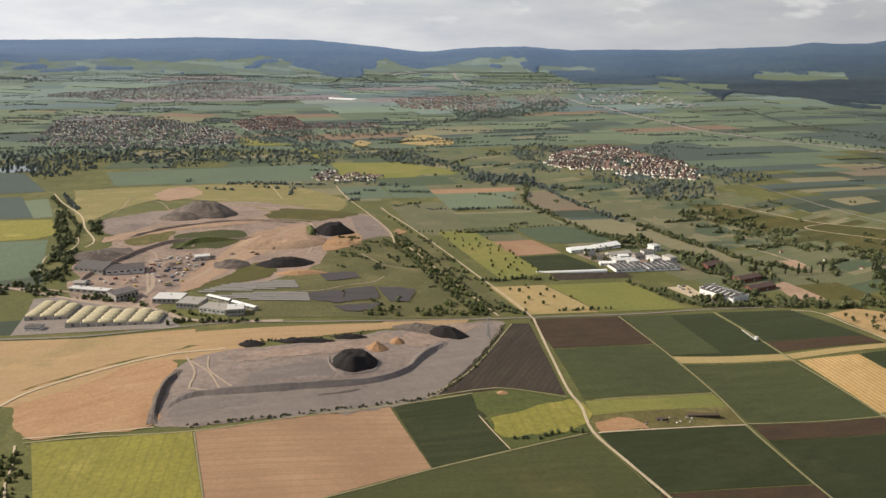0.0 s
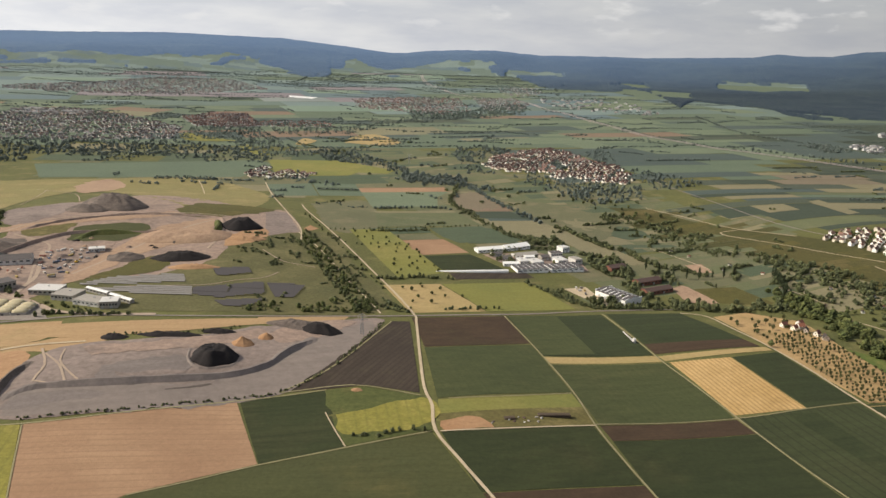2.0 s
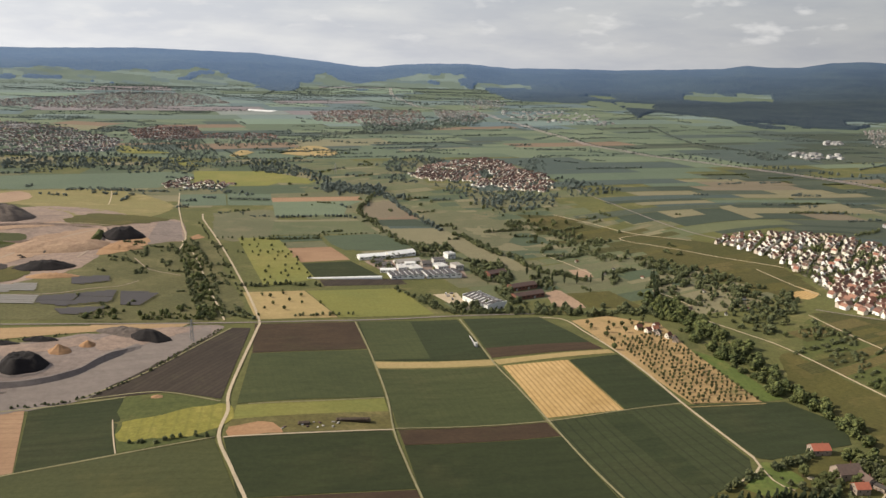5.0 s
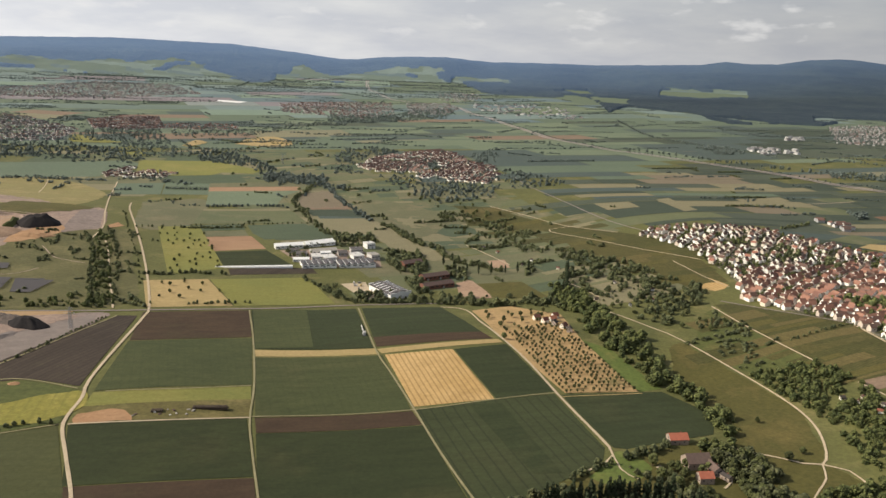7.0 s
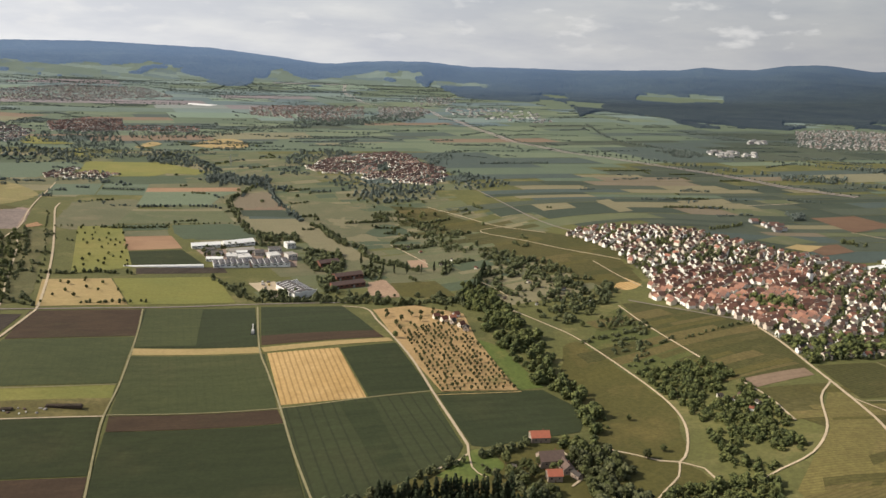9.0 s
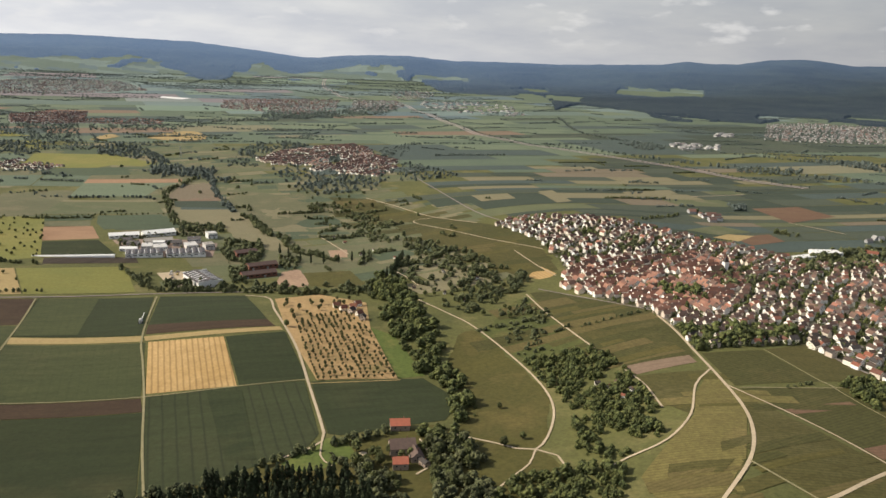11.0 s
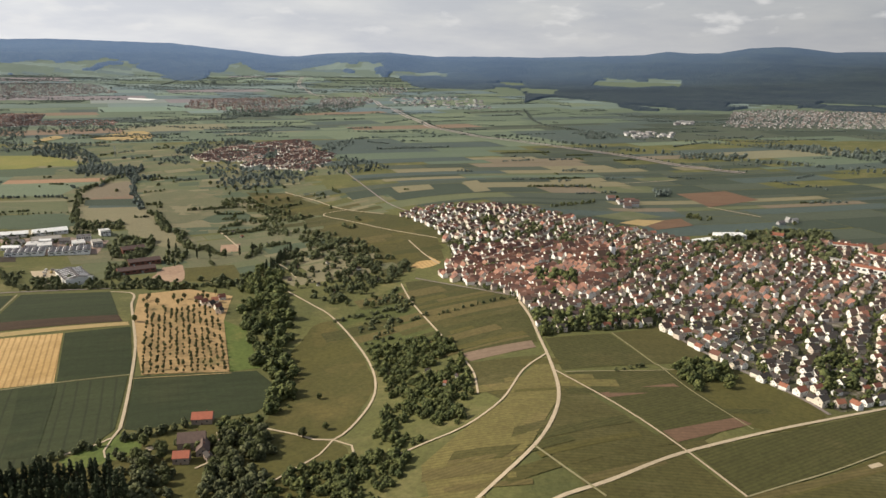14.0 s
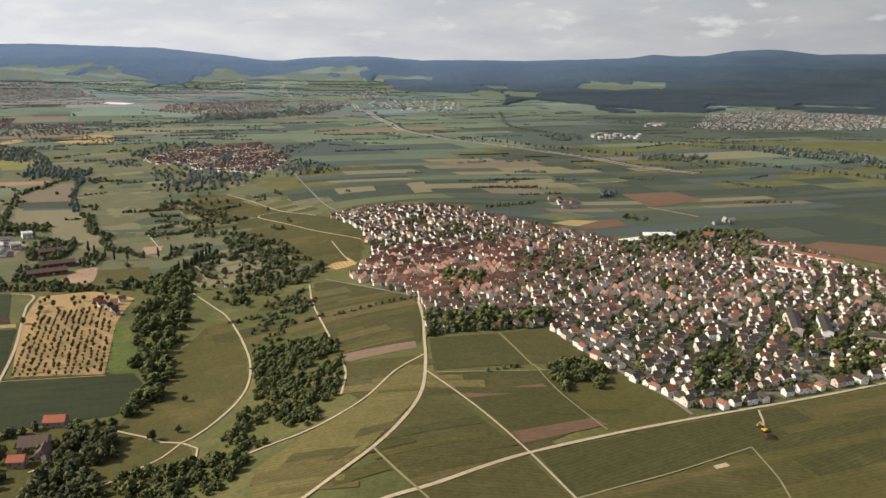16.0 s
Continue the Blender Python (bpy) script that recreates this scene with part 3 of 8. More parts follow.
def trunk_mesh(rng, tall, thick, limbs, spread):
    bm = bmesh.new()

    def stick(a, b, r0, r1):
        d = (b - a)
        m = Matrix.Translation((a + b) / 2) @ d.to_track_quat("Z", "Y").to_matrix().to_4x4()
        bmesh.ops.create_cone(bm, cap_ends=True, segments=6, radius1=r0, radius2=r1, depth=d.length, matrix=m)
    top = Vector((rng.uniform(-0.1, 0.1), rng.uniform(-0.1, 0.1), tall * 0.75))
    stick(Vector((0, 0, -0.2)), top, thick, thick * 0.3)
    for i in range(limbs):
        z = tall * (0.3 + 0.35 * i / max(1, limbs))
        a = i * 2.4
        stick(Vector((0, 0, z)), Vector((math.cos(a) * spread, math.sin(a) * spread, z + tall * 0.22)), thick * 0.45, thick * 0.15)
    me = bpy.data.meshes.new("trunk")
    bm.to_mesh(me); bm.free()
    me.materials.append(BARK)
    return me


def mesh_of(name, v, f, mat):
    me = bpy.data.meshes.new(name)
    me.from_pydata(v.tolist(), [], f.tolist())
    me.materials.append(mat)
    return me


def tree_kind(name, label, leaf, seed, tall, radius, n, pointed=0.0, category="tree", group="", bare=0.25):
    """One tree to copy: an empty at the foot with trunk and crown."""
    rng = random.Random(seed)
    top = new(name)
    tagged(top, label, category, group)
    t = new("trunk", trunk_mesh(rng, tall, 0.045 * tall if not pointed else 0.03 * tall, 4 if not pointed else 2, radius * 0.5)); t.parent = top
    v, f = clumps(rng, n, radius, tall * (1 - bare), tall * bare, pointed)
    c = new("crown", mesh_of("crown", v, f, leaf)); c.parent = top
    top["tall"] = tall
    return top


def park(ob):
    """Sinks a pattern tree or house out of the collection once its copies stand."""
    for o in (*ob.children_recursive, ob):
        bpy.data.objects.remove(o)


def stand(pattern, x, y, scale=1.0, turn=0.0):
    m = pose(x, y, height(x, y), 0, 0, turn) @ Matrix.Scale(scale, 4)
    c = copy_thing(pattern, m)
    c.scale = (scale, scale, scale)
    return c


def bulk(rng, n, pointed=0.0):
    return [clumps(rng, n, 0.5, 0.85, 0.02, pointed) for _ in range(8)]


BULK_RNG = random.Random(5)
NEAR_BULK, MID_BULK, FAR_BULK = bulk(BULK_RNG, 52), bulk(BULK_RNG, 18), bulk(BULK_RNG, 5)
GARDEN_BULK = bulk(BULK_RNG, 10)


def wood_of(name, label, spots, shapes, mat, rng, category="woodland"):
    """Many trees as one object; spots: x, y, width, height."""
    vs, fs, k = [], [], 0
    for x, y, w, h in spots:
        v, f = rng.choice(shapes)
        a = rng.uniform(0, 6.28); c, s = math.cos(a), math.sin(a)
        q = np.stack([(v[:, 0] * c - v[:, 1] * s) * w + x, (v[:, 0] * s + v[:, 1] * c) * w + y, v[:, 2] * h], 1)
        q[:, 2] += height(x, y) - 0.05 * h
        vs.append(q); fs.append(f + k); k += len(v)
    if not vs:
        return None
    v, f = np.concatenate(vs), np.concatenate(fs)
    me = bpy.data.meshes.new(name)
    me.vertices.add(len(v)); me.vertices.foreach_set("co", v.ravel())
    me.loops.add(f.size); me.loops.foreach_set("vertex_index", f.ravel().astype(np.int32))
    me.polygons.add(len(f)); me.polygons.foreach_set("loop_start", np.arange(0, f.size, 3, dtype=np.int32))
    me.materials.append(mat)
    me.update(); me.validate()
    return tagged(new(name, me), label, category, kind="stuff")


def scatter(poly, gap, rng, keep=1.0):
    xs, ys = [p[0] for p in poly], [p[1] for p in poly]
    out = []
    y = min(ys)
    while y < max(ys):
        x = min(xs)
        while x < max(xs):
            px, py = x + rng.uniform(-0.45, 0.45) * gap, y + rng.uniform(-0.45, 0.45) * gap
            if rng.random() < keep and inside(px, py, poly):
                out.append((px, py))
            x += gap
        y += gap
    return out


def along(points, gap, wide, rng, keep=1.0):
    out = []
    for p in curve(points, gap):
        for _ in range(max(1, int(wide / gap))):
            if rng.random() < keep:
                out.append((p.x + rng.uniform(-0.5, 0.5) * wide, p.y + rng.uniform(-0.5, 0.5) * wide))
    return out


def wood(name, label, poly, gap=4.0, size=5.0, keep=0.9, seed=1, shapes=None, bare=-0.2, leaf=None):
    rng = random.Random(seed)
    far = min(p[1] for p in poly)
    shapes = shapes or (NEAR_BULK if far < 650 else MID_BULK if far < 1100 else FAR_BULK)
    spots = [(x, y, size * k, size * k * rng.uniform(0.75, 1.2)) for x, y in scatter(poly, gap, rng, keep) if noise.noise((x * 0.06, y * 0.06, seed)) + 0.5 * noise.noise((x * 0.16, y * 0.16, seed)) > bare for k in (rng.choice((0.4, 0.55, 0.7, 0.85, 1.0, 1.2, 1.4)),)]
    # leaf colour goes by distance, stepping up the painted haze
    return wood_of(name, label, spots, shapes, leaf or (LEAF_N if far < 480 else LEAF_S if far < 760 else HAZED_WOOD), rng)


def hedge(name, label, points, gap=4.0, wide=5.0, size=4.5, keep=0.9, seed=1, shapes=None):
    rng = random.Random(seed)
    far = min(p[1] for p in points)
    shapes = shapes or (NEAR_BULK if far < 650 else MID_BULK if far < 1100 else FAR_BULK)
    spots = [(x, y, size * rng.uniform(0.65, 1.3), size * rng.uniform(0.6, 1.4)) for x, y in along(points, gap, wide, rng, keep)]
    return wood_of(name, label, spots, shapes, LEAF_S if far < 760 else HAZED_WOOD, rng, "trees")


def house_shape(l, w, e, r, over=0.22):
    """Walls with gables and a folded roof, ridge along x: vertices and faces of each."""
    a, b = l / 2, w / 2
    wv = np.array([(-a, -b, -0.6), (a, -b, -0.6), (a, b, -0.6), (-a, b, -0.6), (-a, -b, e), (a, -b, e), (a, b, e), (-a, b, e), (-a, 0, r), (a, 0, r)])
    wf = [(0, 1, 5, 4), (2, 3, 7, 6), (1, 2, 6, 9, 5), (3, 0, 4, 8, 7), (3, 2, 1, 0)]
    s = (r - e) / b
    A, B, E, t = a + over, b + over, e - over * s, 0.14
    rv = np.array([(-A, -B, E + 0.03), (A, -B, E + 0.03), (A, 0, r + 0.03), (-A, 0, r + 0.03), (-A, B, E + 0.03), (A, B, E + 0.03),
                   (-A, -B, E + t), (A, -B, E + t), (A, 0, r + t), (-A, 0, r + t), (-A, B, E + t), (A, B, E + t)])
    rf = [(6, 7, 8, 9), (9, 8, 11, 10), (0, 3, 2, 1), (3, 4, 5, 2), (0, 1, 7, 6), (4, 10, 11, 5), (0, 6, 9, 3), (3, 9, 10, 4), (1, 2, 8, 7), (2, 5, 11, 8)]
    return wv, wf, rv, rf


def box_mesh(name, size, at, mat, bevel=0.0):
    bm = bmesh.new()
    bmesh.ops.create_cube(bm, size=1, matrix=Matrix.Translation(at) @ Matrix.Diagonal((*size, 1)))
    if bevel:
        bmesh.ops.bevel(bm, geom=bm.edges[:], offset=bevel, segments=1, affect="EDGES")
    me = bpy.data.meshes.new(name)
    bm.to_mesh(me); bm.free()
    me.materials.append(mat)
    return me


def part(name, me, parent, label=""):
    o = new(name, me)
    o.parent = parent
    if label:
        o["label"] = label
    return o


def box(name, size, at, mat, parent, label="", bevel=0.0):
    return part(name, box_mesh(name, size, at, mat, bevel), parent, label)


def house_kind(label, l, w, e, r, roof, seed=0, group="village houses"):
    rng = random.Random(seed)
    top = tagged(new("house"), label, "house", group)
    wv, wf, rv, rf = house_shape(l, w, e, r)
    o = link("wall", wv, wf, WALL); o.parent = top
    cover = link("roof", rv, rf, roof); cover.parent = top
    x = rng.choice((-0.22, 0.2)) * l
    box("chimney", (0.32, 0.32, 0.9), (x, 0.25 * w * 0.5, r + 0.05), BRICK, cover)
    for k in (-1, 1):
        box("window", (0.06, 0.5, 0.6), (k * (l / 2 + 0.01), 0.0, e * 0.98), GLASS, top)
        box("window", (0.06, 0.55, 0.6), (k * (l / 2 + 0.01), -0.22 * w, e * 0.45), GLASS, top)
        box("window", (0.6, 0.06, 0.6), (k * l * 0.26, -(w / 2 + 0.01), e * 0.62), GLASS, top)
    box("door", (0.5, 0.07, 1.0), (0, -(w / 2 + 0.012), 0.5), TIMBER, top)
    return top


def house_bulk(name, label, spots, roof, rng, wall=None):
    """Many houses as one object; spots: x, y, turn, length, width, eaves, ridge."""
    vs, fs, slots, k = [], [], [], 0
    for x, y, turn, l, w, e, r in spots:
        wv, wf, rv, rf = house_shape(l, w, e, r, 0.18)
        c, s = math.cos(turn), math.sin(turn)
        z = height(x, y)
        for v, f, m in ((wv, wf, 0), (rv, rf, 1)):
            vs.append(np.stack([v[:, 0] * c - v[:, 1] * s + x, v[:, 0] * s + v[:, 1] * c + y, v[:, 2] + z], 1))
            fs += [tuple(i + k for i in p) for p in f]; slots += [m] * len(f); k += len(v)
    ob = link(name, np.concatenate(vs), fs, [wall or WALL_S, roof], slots=slots)
    return tagged(ob, label, "houses", kind="stuff")


def plots(poly, angle, street, step, rng, keep=0.9, ragged=0.0, ridge=0):
    """House places along streets; quarters turn a little each way: x, y, turn of the ridge."""
    c, s = math.cos(radians(angle)), math.sin(radians(angle))
    cx, cy = sum(p[0] for p in poly) / len(poly), sum(p[1] for p in poly) / len(poly)
    far = max(math.hypot(p[0] - cx, p[1] - cy) for p in poly)
    out, v, row = [], -far, 0
    while v < far:
        u = -far + rng.uniform(0, step)
        while u < far:
            ben = 14 * noise.noise((u * 0.008, v * 0.008, 4)) + 5 * noise.noise((u * 0.03, v * 0.03, 5))
            uu, vv = u + rng.uniform(-0.3, 0.3) * step, v + rng.uniform(-0.2, 0.2) * street + ben
            x, y = cx + uu * c - vv * s, cy + uu * s + vv * c
            gap = noise.noise((x * 0.035, y * 0.035, 9))
            if rng.random() < keep and gap > -0.45 + ragged and inside(x, y, poly):
                quarter = 24 * noise.noise((x * 0.007, y * 0.007, 7))
                across = noise.noise((x * 0.02, y * 0.02, 17)) > 0.3
                out.append((x, y, radians(angle + ridge + quarter + rng.uniform(-4, 4) + (90 if across != (rng.random() < 0.12) else 0))))
            u += step * rng.uniform(0.8, 1.3)
        row += 1
        v += street * (0.75 if row % 2 else 1.25)
    return out


# ---- land cover, roads and woods ----
field("crop_field", "yellow-green ripening crop field beside a bare tan field", RAPE, [(-181.9, 308.4), (-113, 315.7), (-93.2, 267), (-82.4, 241.3), (-145.1, 240.9)], 0.154)
field("tan_field", "bare tan ploughed field with darker broad bands", TAN, [(-112.2, 315.6), (-27.6, 347.7), (-5.7, 293.2), (-49, 267.9), (-64.4, 249.7), (-82, 241.3)], 0.158)
field("dark_crop_field", "dark green crop field between tan soil and meadow", CORN, [(-26.7, 349.5), (11.8, 363.1), (27.9, 309.7), (-5.2, 293.2)], 0.162)
field("meadow_plot", "green meadow plot with a mown yellow part", LUSH, [(12.4, 363.7), (32.1, 367.9), (59.9, 358.3), (65.2, 326.5), (28.6, 310.3), (15.3, 340.4)], 0.166)
field("mown_plot", "yellow-green mown strip in a meadow plot", RAPE, [(20.6, 337.5), (62.9, 355.9), (64, 332.5), (28, 320)], 0.22, ragged=2.5)
field("dark_crop_field", "wide dark green crop field along a pale track", BEET, [(-62, 248.1), (-48.5, 267.2), (-5.2, 291.9), (28.5, 308.3), (65.1, 324), (87.1, 277.2), (94, 258.2)], 0.174)
field("ploughed_field", "dark brown ploughed triangle beside the main track", LOAM, [(-4.8, 360.5), (38.5, 466.5), (49.7, 468.4), (58.7, 362), (32.2, 369.7)], 0.178)
field("gravel_pit", "grey gravel floor of an open pit with benches", GRAVEL, [(-132.4, 321.4), (-143.8, 362.2), (-140.8, 390.6), (-123.1, 403.6), (-75.5, 417.5), (-35.7, 440.8), (8.2, 462.7), (34.1, 465.8), (11.1, 397.7), (-9.6, 361.5), (-27.8, 350.5), (-75.9, 331), (-116.8, 319.5)], 0.182, ragged=2.5)
field("tan_slope", "bare reddish tan slope beside the gravel pit", CLAY, [(-211.1, 342.6), (-188.4, 361.4), (-165.1, 390.1), (-145.9, 389.4), (-141.9, 357.1), (-133.4, 321.4), (-163.9, 315.8), (-187.7, 312.9)], 0.186, ragged=2.5)
field("tan_field", "tan stubble field beside the country road", DRYLAND, [(-280.4, 421.4), (-263, 426.1), (-213.3, 427.2), (-166.6, 436.8), (-151.7, 438.9), (-144.8, 417.9), (-150, 408.3), (-180.7, 390.5), (-210.8, 365.4), (-221, 352.5), (-232.8, 343.9)], 0.190)
field("tan_verge", "dry strip between the road and the pit's end", DRYLAND, [(-42, 456.5), (-12, 463.5), (12, 470), (10, 463), (-20, 452), (-37, 444)], 0.19)
field("tan_verge", "dry tan strip between the country road and the gravel pit", DRYLAND, [(-150.5, 434.2), (-80.5, 445.8), (-40.4, 454.6), (-36.1, 444.9), (-77, 426.4), (-125.5, 411.8), (-148.4, 413)], 0.194)
field("ploughed_field", "brown ploughed field between green crops", EARTH, [(50.7, 475.9), (110.6, 495), (122.5, 446.1), (59.8, 425.7)], 0.150)
field("crop_field", "olive green crop field beside a pale track", WHEAT_L, [(59.6, 424.7), (123, 444.2), (136.2, 377.8), (67.3, 357.6)], 0.154)
field("fallow_plot", "rough fallow plot with yellow grass and log piles", PALE, [(67.6, 355.7), (136.1, 375.7), (139.2, 361.5), (68.5, 341.6)], 0.158)
field("fallow_plot", "rough weedy fallow ground with bare earth", WEEDS, [(68.5, 341.6), (139.2, 361.5), (141.8, 343.6), (68.6, 325.7)], 0.162)
field("bare_patch", "reddish bare earth patch on fallow ground", CLAY, [(69, 334.7), (84.7, 340.5), (92, 332.7), (70.9, 326.9)], 0.2, ragged=2.5)
field("crop_field", "dark green crop field with faint wheel tracks", CORN, [(69.2, 324.3), (141, 341.8), (153.1, 295.6), (85.2, 280.8)], 0.170)
field("ploughed_field", "brown ploughed strip at the end of a green crop", EARTH, [(85.5, 280.2), (153.5, 294.8), (161, 265.1), (95, 256.3)], 0.174)
field("crop_field", "dark green crop field below the country road", WHEAT, [(112.3, 495.5), (177.8, 511.1), (193.4, 434.6), (127.7, 426.8)], 0.178)
field("crop_field", "dark green crop field beside an irrigation reel", WHEAT, [(181.4, 512.8), (234.3, 519.5), (257.5, 464.8), (192.2, 451.9)], 0.182)
field("ploughed_field", "narrow brown strip along a dry verge", EARTH, [(192.2, 451.9), (257.5, 464.8), (263.6, 453.7), (195.1, 436.4)], 0.186)
field("dry_verge", "straw-coloured strip between green crops", STRAW, [(128.1, 425.1), (194.4, 433.8), (197.4, 425.7), (130.6, 415.6)], 0.190)
field("dry_verge", "straw-coloured track verge between green crops", STRAW, [(195.4, 433), (266.6, 453.2), (269, 448), (198.3, 426.5)], 0.194)
field("crop_field", "dark green crop field in the middle of the plain", WHEAT_L, [(130.7, 413.9), (199.1, 424.1), (215.3, 362.5), (144.3, 344.7)], 0.150)
field("ploughed_field", "dark brown ploughed strip between green crops", EARTH, [(144.3, 343.6), (215.9, 360.8), (220.7, 347.8), (147.6, 330.1)], 0.154)
field("crop_field", "dark green crop field with faint wheel tracks", CORN, [(147.5, 329.6), (221.2, 347.3), (241.3, 272.3), (161, 265.1)], 0.158)
field("stubble_field", "straw-yellow stubble field with swaths in lines", STUBBLE, [(200.3, 424.9), (238.4, 434.1), (257, 375.4), (216.8, 365.4)], 0.162)
field("crop_field", "dark green crop field beside a stubble field", WHEAT, [(239.4, 434.1), (270.5, 445.6), (289.5, 386), (257.9, 376)], 0.166)
field("crop_field", "large dark green wheat field with tramlines", WHEAT_T, [(217.5, 363.2), (288.6, 383), (301.2, 326), (298, 315), (285.7, 304), (260.4, 285.9), (241.3, 274.2)], 0.170)
field("orchard_ground", "dry straw-coloured grass under orchard trees", ORCHARD_EARTH, [(254.7, 512.2), (281.9, 527.1), (314.2, 508.8), (318.5, 460.3), (334.9, 392), (294.5, 384.6), (269.9, 450.9)], 0.174)
field("meadow_strip", "yellow-green meadow strip beside an orchard", FRESH, [(318.5, 460.3), (333, 449.4), (349.1, 398), (335.5, 392.1)], 0.178)
field("crop_field", "dark green crop field below an orchard", WHEAT, [(292, 382.3), (348.1, 394.1), (365.7, 366.2), (356, 341.9), (310.6, 324.5), (305, 326)], 0.182)
field("dry_pasture", "dry straw-coloured pasture with scattered bushes", STRAW, [(27.4, 545.9), (68.7, 559.2), (99.3, 501.7), (49.4, 485)], 0.186)
field("hay_meadow", "pale yellow-green hay meadow", PALE, [(69.8, 559.5), (137.1, 581.3), (163, 521.7), (100.3, 502)], 0.190)
field("dry_pasture", "yellowish pasture with scattered small trees", PALE, [(-16, 716.3), (17, 730.8), (72.4, 592.1), (38.7, 564.7)], 0.194)
field("ploughed_field", "dark brown strip beside a foil tunnel", LOAM, [(75.2, 591.2), (136.4, 606), (142.6, 592.7), (80.9, 574.9)], 0.158)
field("hay_meadow", "yellow-green meadow behind a hamlet", PALE, [(-189, 1193), (-87, 1193), (5, 1108), (-4, 1077), (-109, 1099)], 0.182)
field("crop_field", "wide blue-green crop field before the river woods", MID_A, [(-494, 1091), (-206, 1186), (-174, 1147), (-194, 1031), (-431, 977)], 0.186)
field("hay_meadow", "yellow-green meadow beside a hamlet", PALE, [(-191, 1186), (-93, 1194), (-39, 1105), (-55, 1059), (-149, 1045)], 0.190)
field("crop_field", "dark green crop field beside a farm track", MID_B, [(-688, 1082), (-601, 1075), (-498, 934), (-584, 912)], 0.194)
field("crop_field", "dark green crop field on the plain", MID_B, [(-575, 897), (-506, 895), (-413.7, 748.4), (-487, 757)], 0.150)
field("crop_field", "bright green crop field", MID_C, [(-490, 870), (-469, 883), (-393.7, 747.4), (-411.6, 744.4)], 0.154)
field("yellow_field", "ripe yellow field beside hedges", RAPE, [(-482.9, 750.9), (-386.6, 730.2), (-344.1, 660.2), (-357.7, 644.1), (-418.9, 647.3)], 0.158)
field("pasture", "green pasture beside a hedge", MID_A, [(-416.3, 643), (-342, 637.6), (-299.6, 543.3), (-345.6, 528.1)], 0.162)
field("dry_hill", "olive dry grass on a low hill above a quarry", DRYHILL, [(-467, 942), (-363, 977), (-240, 1006), (-136, 905), (-119.4, 800.9), (-151.2, 722.9), (-214.6, 801.2), (-322, 865), (-338.4, 771), (-350.5, 711)], 0.166, ragged=2.5)
field("quarry_floor", "pinkish grey rubble floor of a quarry", RUBBLE, [(-326.6, 705.1), (-285.8, 753), (-249, 835), (-186, 830), (-115.7, 769.5), (-88.5, 780.2), (-57.2, 685.9), (-97.1, 647.1), (-104.8, 587.1), (-124.7, 553.1), (-142.9, 526.7), (-188.5, 531.1), (-207.8, 509.8), (-258, 532.3), (-287.7, 569.1), (-282, 627.1)], 0.170, ragged=2.5)
field("gravel_yard", "grey gravel yard at the edge of a quarry", GRAVEL, [(-105.7, 776.8), (-83.3, 767.9), (-57.6, 690.2), (-81.6, 661.8)], 0.2)
field("rough_grass", "rough olive green grassland below a quarry", ROUGH, [(-186.1, 523.9), (-142.9, 526.7), (-124.7, 553.1), (-104.3, 584), (-97.1, 647.1), (-32.2, 694.1), (-0.5, 602.7), (30.4, 484.2), (-125.2, 459.3), (-137.6, 478.5)], 0.178, ragged=2.5)
field("works_yard", "pale dusty yard of a gravel works", RUBBLE, [(-273.9, 531.4), (-232.2, 576.5), (-187, 538.5), (-188.4, 497.2), (-201.5, 463.7), (-253.2, 496.9)], 0.182, ragged=2.5)
field("warehouse_yard", "grey paved yard round domed warehouses", ASPHALT, [(-261.6, 434.4), (-271.1, 471.2), (-280.4, 497.1), (-263.6, 502.4), (-176, 462.8), (-161.7, 442.2)], 0.186)
field("vineyard", "green vineyard plot below the village", VINES, [(424.4, 527), (441.5, 527.3), (489.5, 472.7), (492.2, 431.4), (489.4, 393.2), (451, 389.3), (442.4, 419.3), (430.6, 468.1)], 0.190)
field("vineyard_fallow", "brownish fallow strip between vines", DULL, [(451, 389.3), (486.9, 395.4), (487.4, 385.7), (453.7, 377.2)], 0.2)
field("vineyard", "olive vineyard plot beside a branching track", VINES_B, [(453.8, 375.6), (488.2, 374.8), (476.1, 358.6), (462.1, 325.7), (455, 340.8)], 0.150)
field("vineyard", "olive and straw striped vineyard below a branching track", VINES_L, [(488.1, 371.9), (490.2, 359.7), (487.2, 326), (467.3, 281.9), (446.4, 256.2), (429.6, 242.6), (426.3, 279.4), (445.1, 302.9), (462.1, 323), (476.5, 354.1)], 0.154)
field("vineyard", "green vineyard plot at the village edge", VINES, [(494.1, 397.3), (529.3, 402.2), (539.5, 360.7), (494, 354.8)], 0.158)
field("vineyard", "green vineyard plot below village gardens", VINES_B, [(530.6, 403.1), (559.4, 412.7), (573.3, 365.4), (541.1, 360.7)], 0.162)
field("vineyard", "brownish green vineyard beside a straight track", VINES, [(494.8, 350.5), (542.9, 353.8), (558, 302.7), (524.5, 279.2)], 0.166)
field("bare_strip", "reddish brown bare strip in the vineyards", REDSOIL, [(519.6, 291.6), (554.5, 305), (558.9, 299.4), (522.8, 283.4)], 0.22)
field("vineyard", "olive vineyard between two tracks", VINES_B, [(490, 347.1), (521.3, 276.3), (491.2, 259), (483.4, 255.5), (468.9, 280.4), (486.7, 324.8)], 0.174)
field("rough_meadow", "green rough meadow beside village gardens", GRASS, [(544.9, 353.1), (571.7, 359.7), (589.4, 326.2), (593.6, 307.5), (559, 294.9)], 0.178, ragged=2.5)
